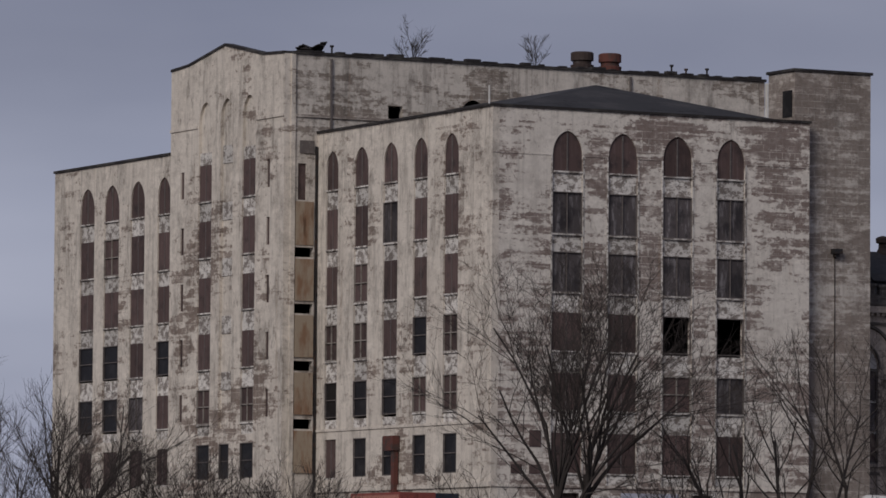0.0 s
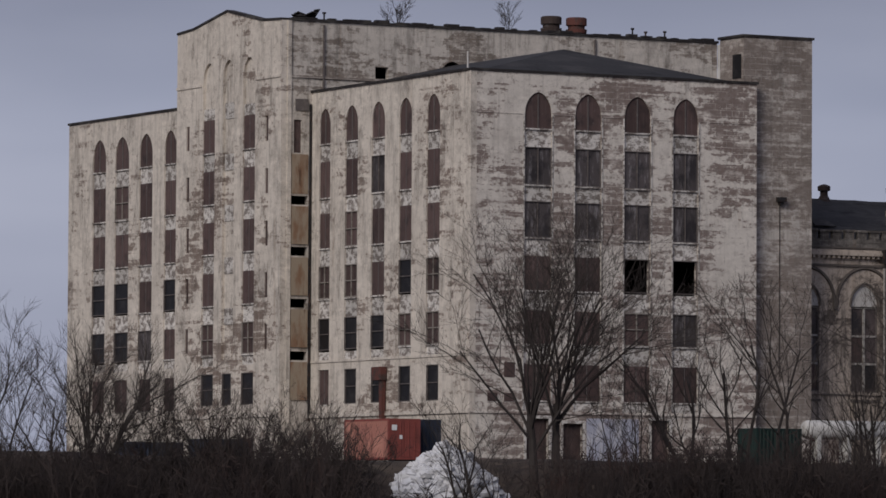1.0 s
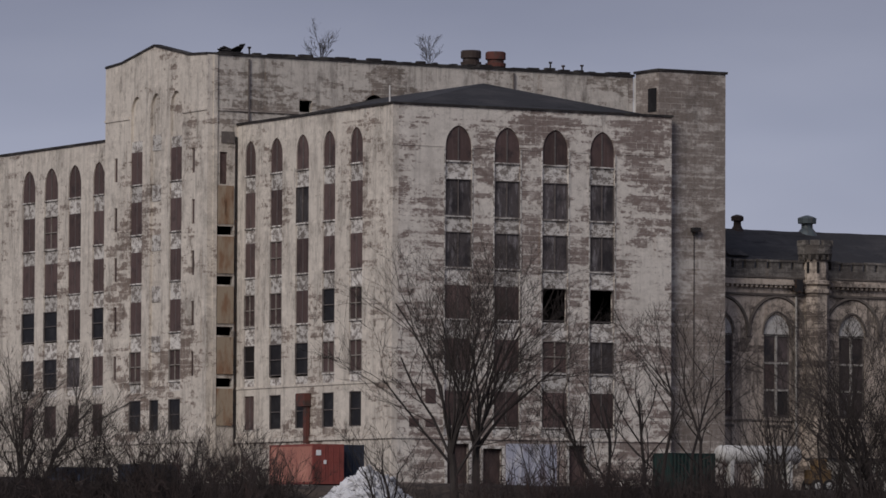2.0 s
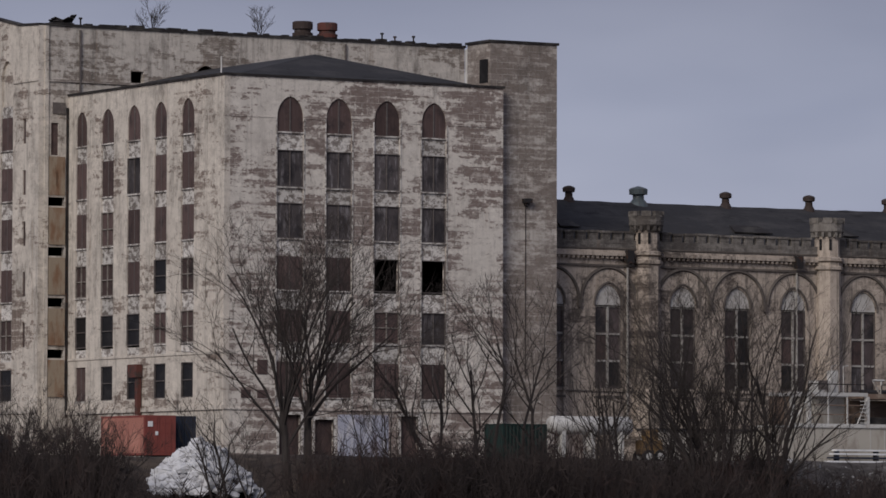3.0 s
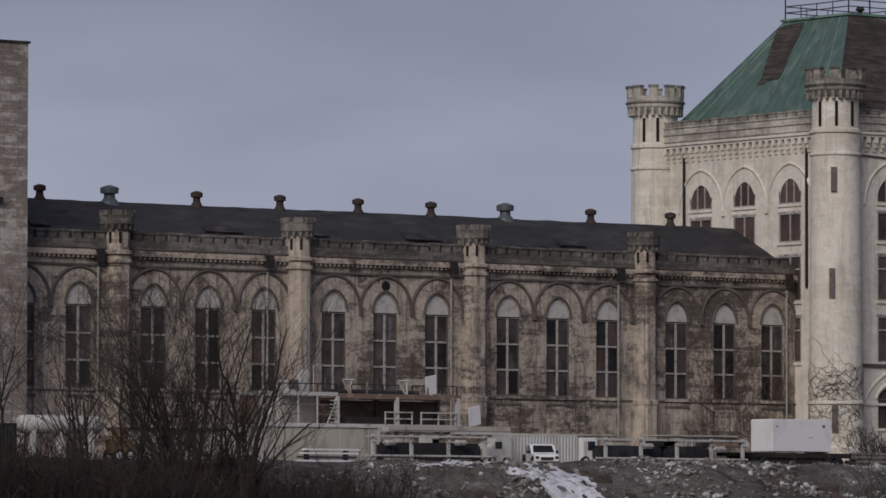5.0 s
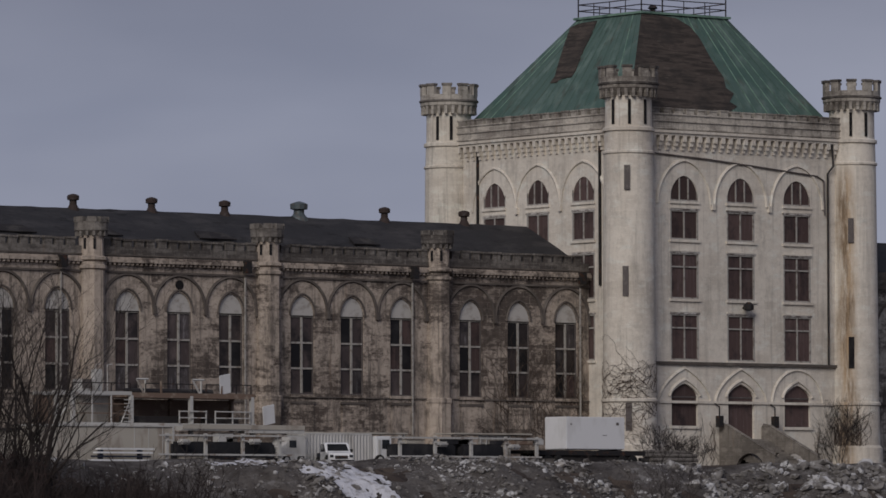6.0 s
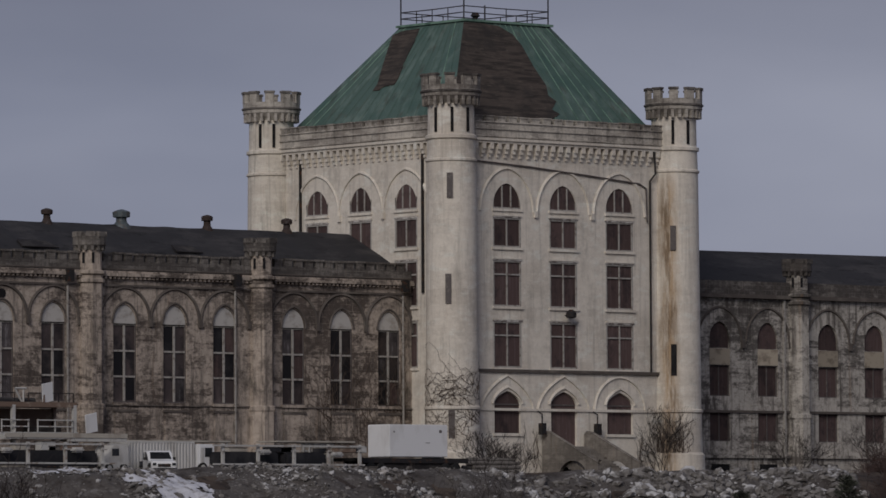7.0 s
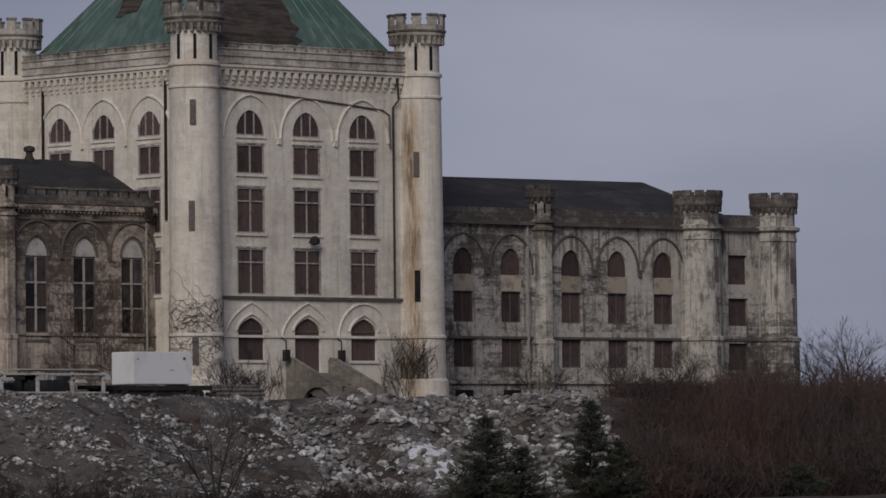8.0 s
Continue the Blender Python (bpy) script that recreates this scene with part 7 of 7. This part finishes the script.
part("top_beam", boxes((27.9, 38.5, -14.12, -13.88, 4.25, 4.6), (27.9, 38.5, -11.7, -11.5, 4.25, 4.6)), M_RUSTY, plat, "rust streaked top beam")
part("deck", boxes((27.9, 38.5, -13.85, -11.7, 4.3, 4.42)), M_RUSTY, plat)
part("floor_beam", boxes((21.4, 38.6, -14.1, -13.95, 2.3, 2.5)), M_STEEL, plat)
part("back_panel", boxes((23.1, 27.8, -11.5, -11.44, 2.5, 4.4)), M_BEIGE, plat, "pale brown back sheet")
part("back_panel", boxes((28.1, 38.2, -11.5, -11.44, 2.5, 4.2)), M_RUSTY, plat, "dark brown back sheet")
for z in (3.1, 3.75):
    part("guard_rail", boxes((23.0, 27.9, -14.06, -14.0, z, z + 0.07)), M_RUSTY, plat)
for a, b in ((31.9, 34.2), (35.0, 38.0)):
    for z in (2.85, 3.3):
        part("guard_rail", boxes((a, b, -14.3, -14.22, z, z + 0.08)), M_STEEL, plat)
    for t in (0.0, 0.5, 1.0):
        part("guard_post", boxes((a + (b - a) * t - 0.04, a + (b - a) * t + 0.04, -14.22, -14.14, 2.5, 3.4)), M_STEEL, plat)
for k in range(7):
    part("ladder_rung", boxes((27.2, 27.75, -14.2, -14.14, 2.55 + k * 0.25, 2.6 + k * 0.25)), M_STEEL, plat)
for x in (24.6, 26.2):
    part("guard_post", boxes((x - 0.05, x + 0.05, -14.07, -13.99, 2.5, 4.4)), M_STEEL, plat)
for a, b in ((21.6, 23.0), (27.0, 27.9)):
    bm = bmesh.new()
    tube(bm, [(a, -14.1, 2.5), (b, -14.1, 4.35)], 0.05, 4)
    part("brace", bm, M_STEEL, plat)
for x in (30.4, 35.6):
    part("hanger", boxes((x - 0.06, x + 0.06, -14.14, -14.04, 4.6, 5.4)), M_RUSTY, plat)
part("end_sheet", boxes((21.45, 22.7, -11.52, -11.46, 2.5, 4.4)), M_RUSTY, plat, "rust streaked end sheet")
for a, b in ((23.0, 27.9), (29.2, 33.2), (34.4, 38.3)):
    part("top_rail", boxes((a, b, -13.95, -13.89, 5.2, 5.27)), M_IRON, plat, "thin dark top rail")
    for t in (0.0, 0.33, 0.67, 1.0):
        part("rail_post", boxes((a + (b - a) * t - 0.03, a + (b - a) * t + 0.03, -13.95, -13.89, 4.6, 5.2)), M_IRON, plat)
part("dark_crate", boxes((28.3, 32.4, -13.4, -12.0, 2.5, 3.0)), M_EDGE, plat)
part("dark_crate", boxes((35.2, 37.6, -13.4, -12.2, 2.5, 2.9)), M_EDGE, plat)
part("walkway", boxes((31.6, 37.0, -15.0, -14.12, 2.0, 2.28), (37.0, 42.2, -15.0, -14.12, 1.85, 2.1)), M_STEEL, plat, "pale steel walkway")
part("toe_board", boxes((31.6, 42.2, -15.06, -15.0, 2.1, 2.42)), M_BEIGE, plat)
for x, w, tilt in ((36.0, 0.9, 10), (39.4, 1.0, 12)):
    z = 4.62 if x < 37 else 2.5
    bm = boxes((-w / 2, w / 2, -0.04, 0.04, 0, 1.35))
    bm.transform(Matrix.Translation((x, -14.0 if x < 37 else -14.6, z)) @ Matrix.Rotation(radians(-tilt), 4, "Y") @ Matrix.Rotation(radians(10), 4, "X"))
    p_ = thing("leaning_sheet", x, -14, z, "white sheet leaning on the platform", "sheet", "leaning white sheets")
    part("sheet", bm, M_WHITE, p_)
for x in (29.0, 33.8):
    b_ = thing("pipe_bracket", x, -13.8, 4.6, "pale triangular pipe bracket on the platform", "bracket", "brackets on the platform")
    bm = bmesh.new()
    tube(bm, [(x - 0.5, -13.8, 5.55), (x + 0.5, -13.8, 5.55)], 0.07, 4)
    tube(bm, [(x - 0.45, -13.8, 5.5), (x + 0.1, -13.8, 4.62)], 0.07, 4)
    tube(bm, [(x + 0.25, -13.8, 5.5), (x + 0.25, -13.8, 4.6)], 0.07, 4)
    part("frame", bm, M_STEEL, b_)
mach = thing("white_machine", 25.2, -12.8, 4.66, "white machine with a frame on top of the platform", "machine")
bm = boxes((24.2, 25.6, -13.4, -12.2, 4.66, 5.5), (25.6, 26.1, -13.2, -12.4, 4.66, 6.2))
bmesh.ops.bevel(bm, geom=list(bm.edges), offset=0.04, segments=1, affect="EDGES")
part("body", bm, M_GREYBOX, mach)
part("panel", boxes((24.2, 25.0, -13.43, -13.4, 4.85, 5.5)), M_FRAME_DARK, mach)
for x in (25.4, 26.4):
    bm = bmesh.new()
    tube(bm, [(x, -13.3, 4.66), (x, -13.3, 6.5), (x + 0.4, -13.3, 6.55)], 0.04, 4)
    part("mast", bm, M_STEEL, mach)
load = thing("dark_pipe_load", 31, -12.6, 4.42, "dark pipes lying on the platform deck", "pipes")
for k in range(5):
    bm = turned(0, 0, ((0.2, 0), (0.2, 7.5)), 8)
    bm.transform(Matrix.Translation((27.9 + 0.3 * k, -13.2 + 0.4 * k, 4.63 + 0.1 * (k % 2))) @ Matrix.Rotation(radians(90), 4, "Y"))
    part("pipe", bm, M_EDGE, load)
hut = thing("site_hut", 27.3, -14.5, -0.35, "long beige site hut below the platform", "hut")
part("wall", boxes((20.0, 31.5, -15.2, -12.8, -0.4, 2.2)), M_BEIGE, hut)
part("roof", boxes((19.9, 31.6, -15.3, -12.7, 2.2, 2.3)), M_STEEL, hut)
for x in (28.2, 29.4, 30.6):
    part("seam", boxes((x, x + 0.05, -15.23, -15.2, -0.4, 2.2)), M_STEEL, hut)
part("corner_post", boxes((31.4, 31.56, -15.3, -15.14, -0.4, 2.2)), M_STEEL, hut)
hut.matrix_basis = pose(27.3 - 0.9, -14.5, -0.35)
pl = thing("plank_stack", 26, -16, -0.35, "stack of white boards before the hut", "boards")
for k in range(4):
    part("board", boxes((22.9 + 0.2 * k, 27.6 + 0.15 * k, -16.6, -16.0, -0.2 + 0.26 * k, -0.08 + 0.26 * k)), M_WHITE if k != 1 else M_NAVY, pl)
for x in (23.6, 26.9):
    part("bearer", boxes((x, x + 0.2, -16.5, -16.1, -0.4, 0.6)), M_NAVY, pl)

# white tank and small machine by the stair tower
tank = thing("storage_tank", 4.4, -15, -0.35, "long white cylindrical tank lying on saddles", "tank")
bm = turned(0, 0, ((0.2, 0), (0.5, 0.08), (0.62, 0.3), (0.62, 6.2), (0.5, 6.4), (0.2, 6.5)), 20)
bm.transform(Matrix.Translation((1.0, -15.4, 2.1)) @ Matrix.Rotation(radians(90), 4, "Y"))
for f in bm.faces:
    f.smooth = True
part("drum", bm, M_GREYBOX, tank)
for x in (1.9, 4.2, 6.5):
    part("saddle", boxes((x - 0.15, x + 0.15, -15.9, -14.9, -0.5, 1.7)), M_STEEL, tank)
dig = thing("small_loader", 9.3, -15, -0.35, "small dirty yellow loader behind the brush", "loader")
bm = boxes((8.5, 10.0, -15.6, -14.4, 0.2, 1.2), (8.9, 9.7, -15.5, -14.5, 1.2, 1.9))
bmesh.ops.bevel(bm, geom=list(bm.edges), offset=0.06, segments=1, affect="EDGES")
part("body", bm, M_YELLOW, dig)
for x in (8.8, 9.7):
    wheel(dig, x, -15.6, 0.1, 0.42)
    wheel(dig, x, -14.4, 0.1, 0.42)
shed = thing("low_shed", 14, -12, -0.35, "low pale block shed behind the thicket", "shed")
part("wall", boxes((11.5, 19.6, -13.0, -10.5, -0.5, 1.9)), M_GREYSTONE, shed)
part("roof", boxes((11.3, 19.8, -13.2, -10.3, 1.9, 2.05)), M_ROOF, shed)
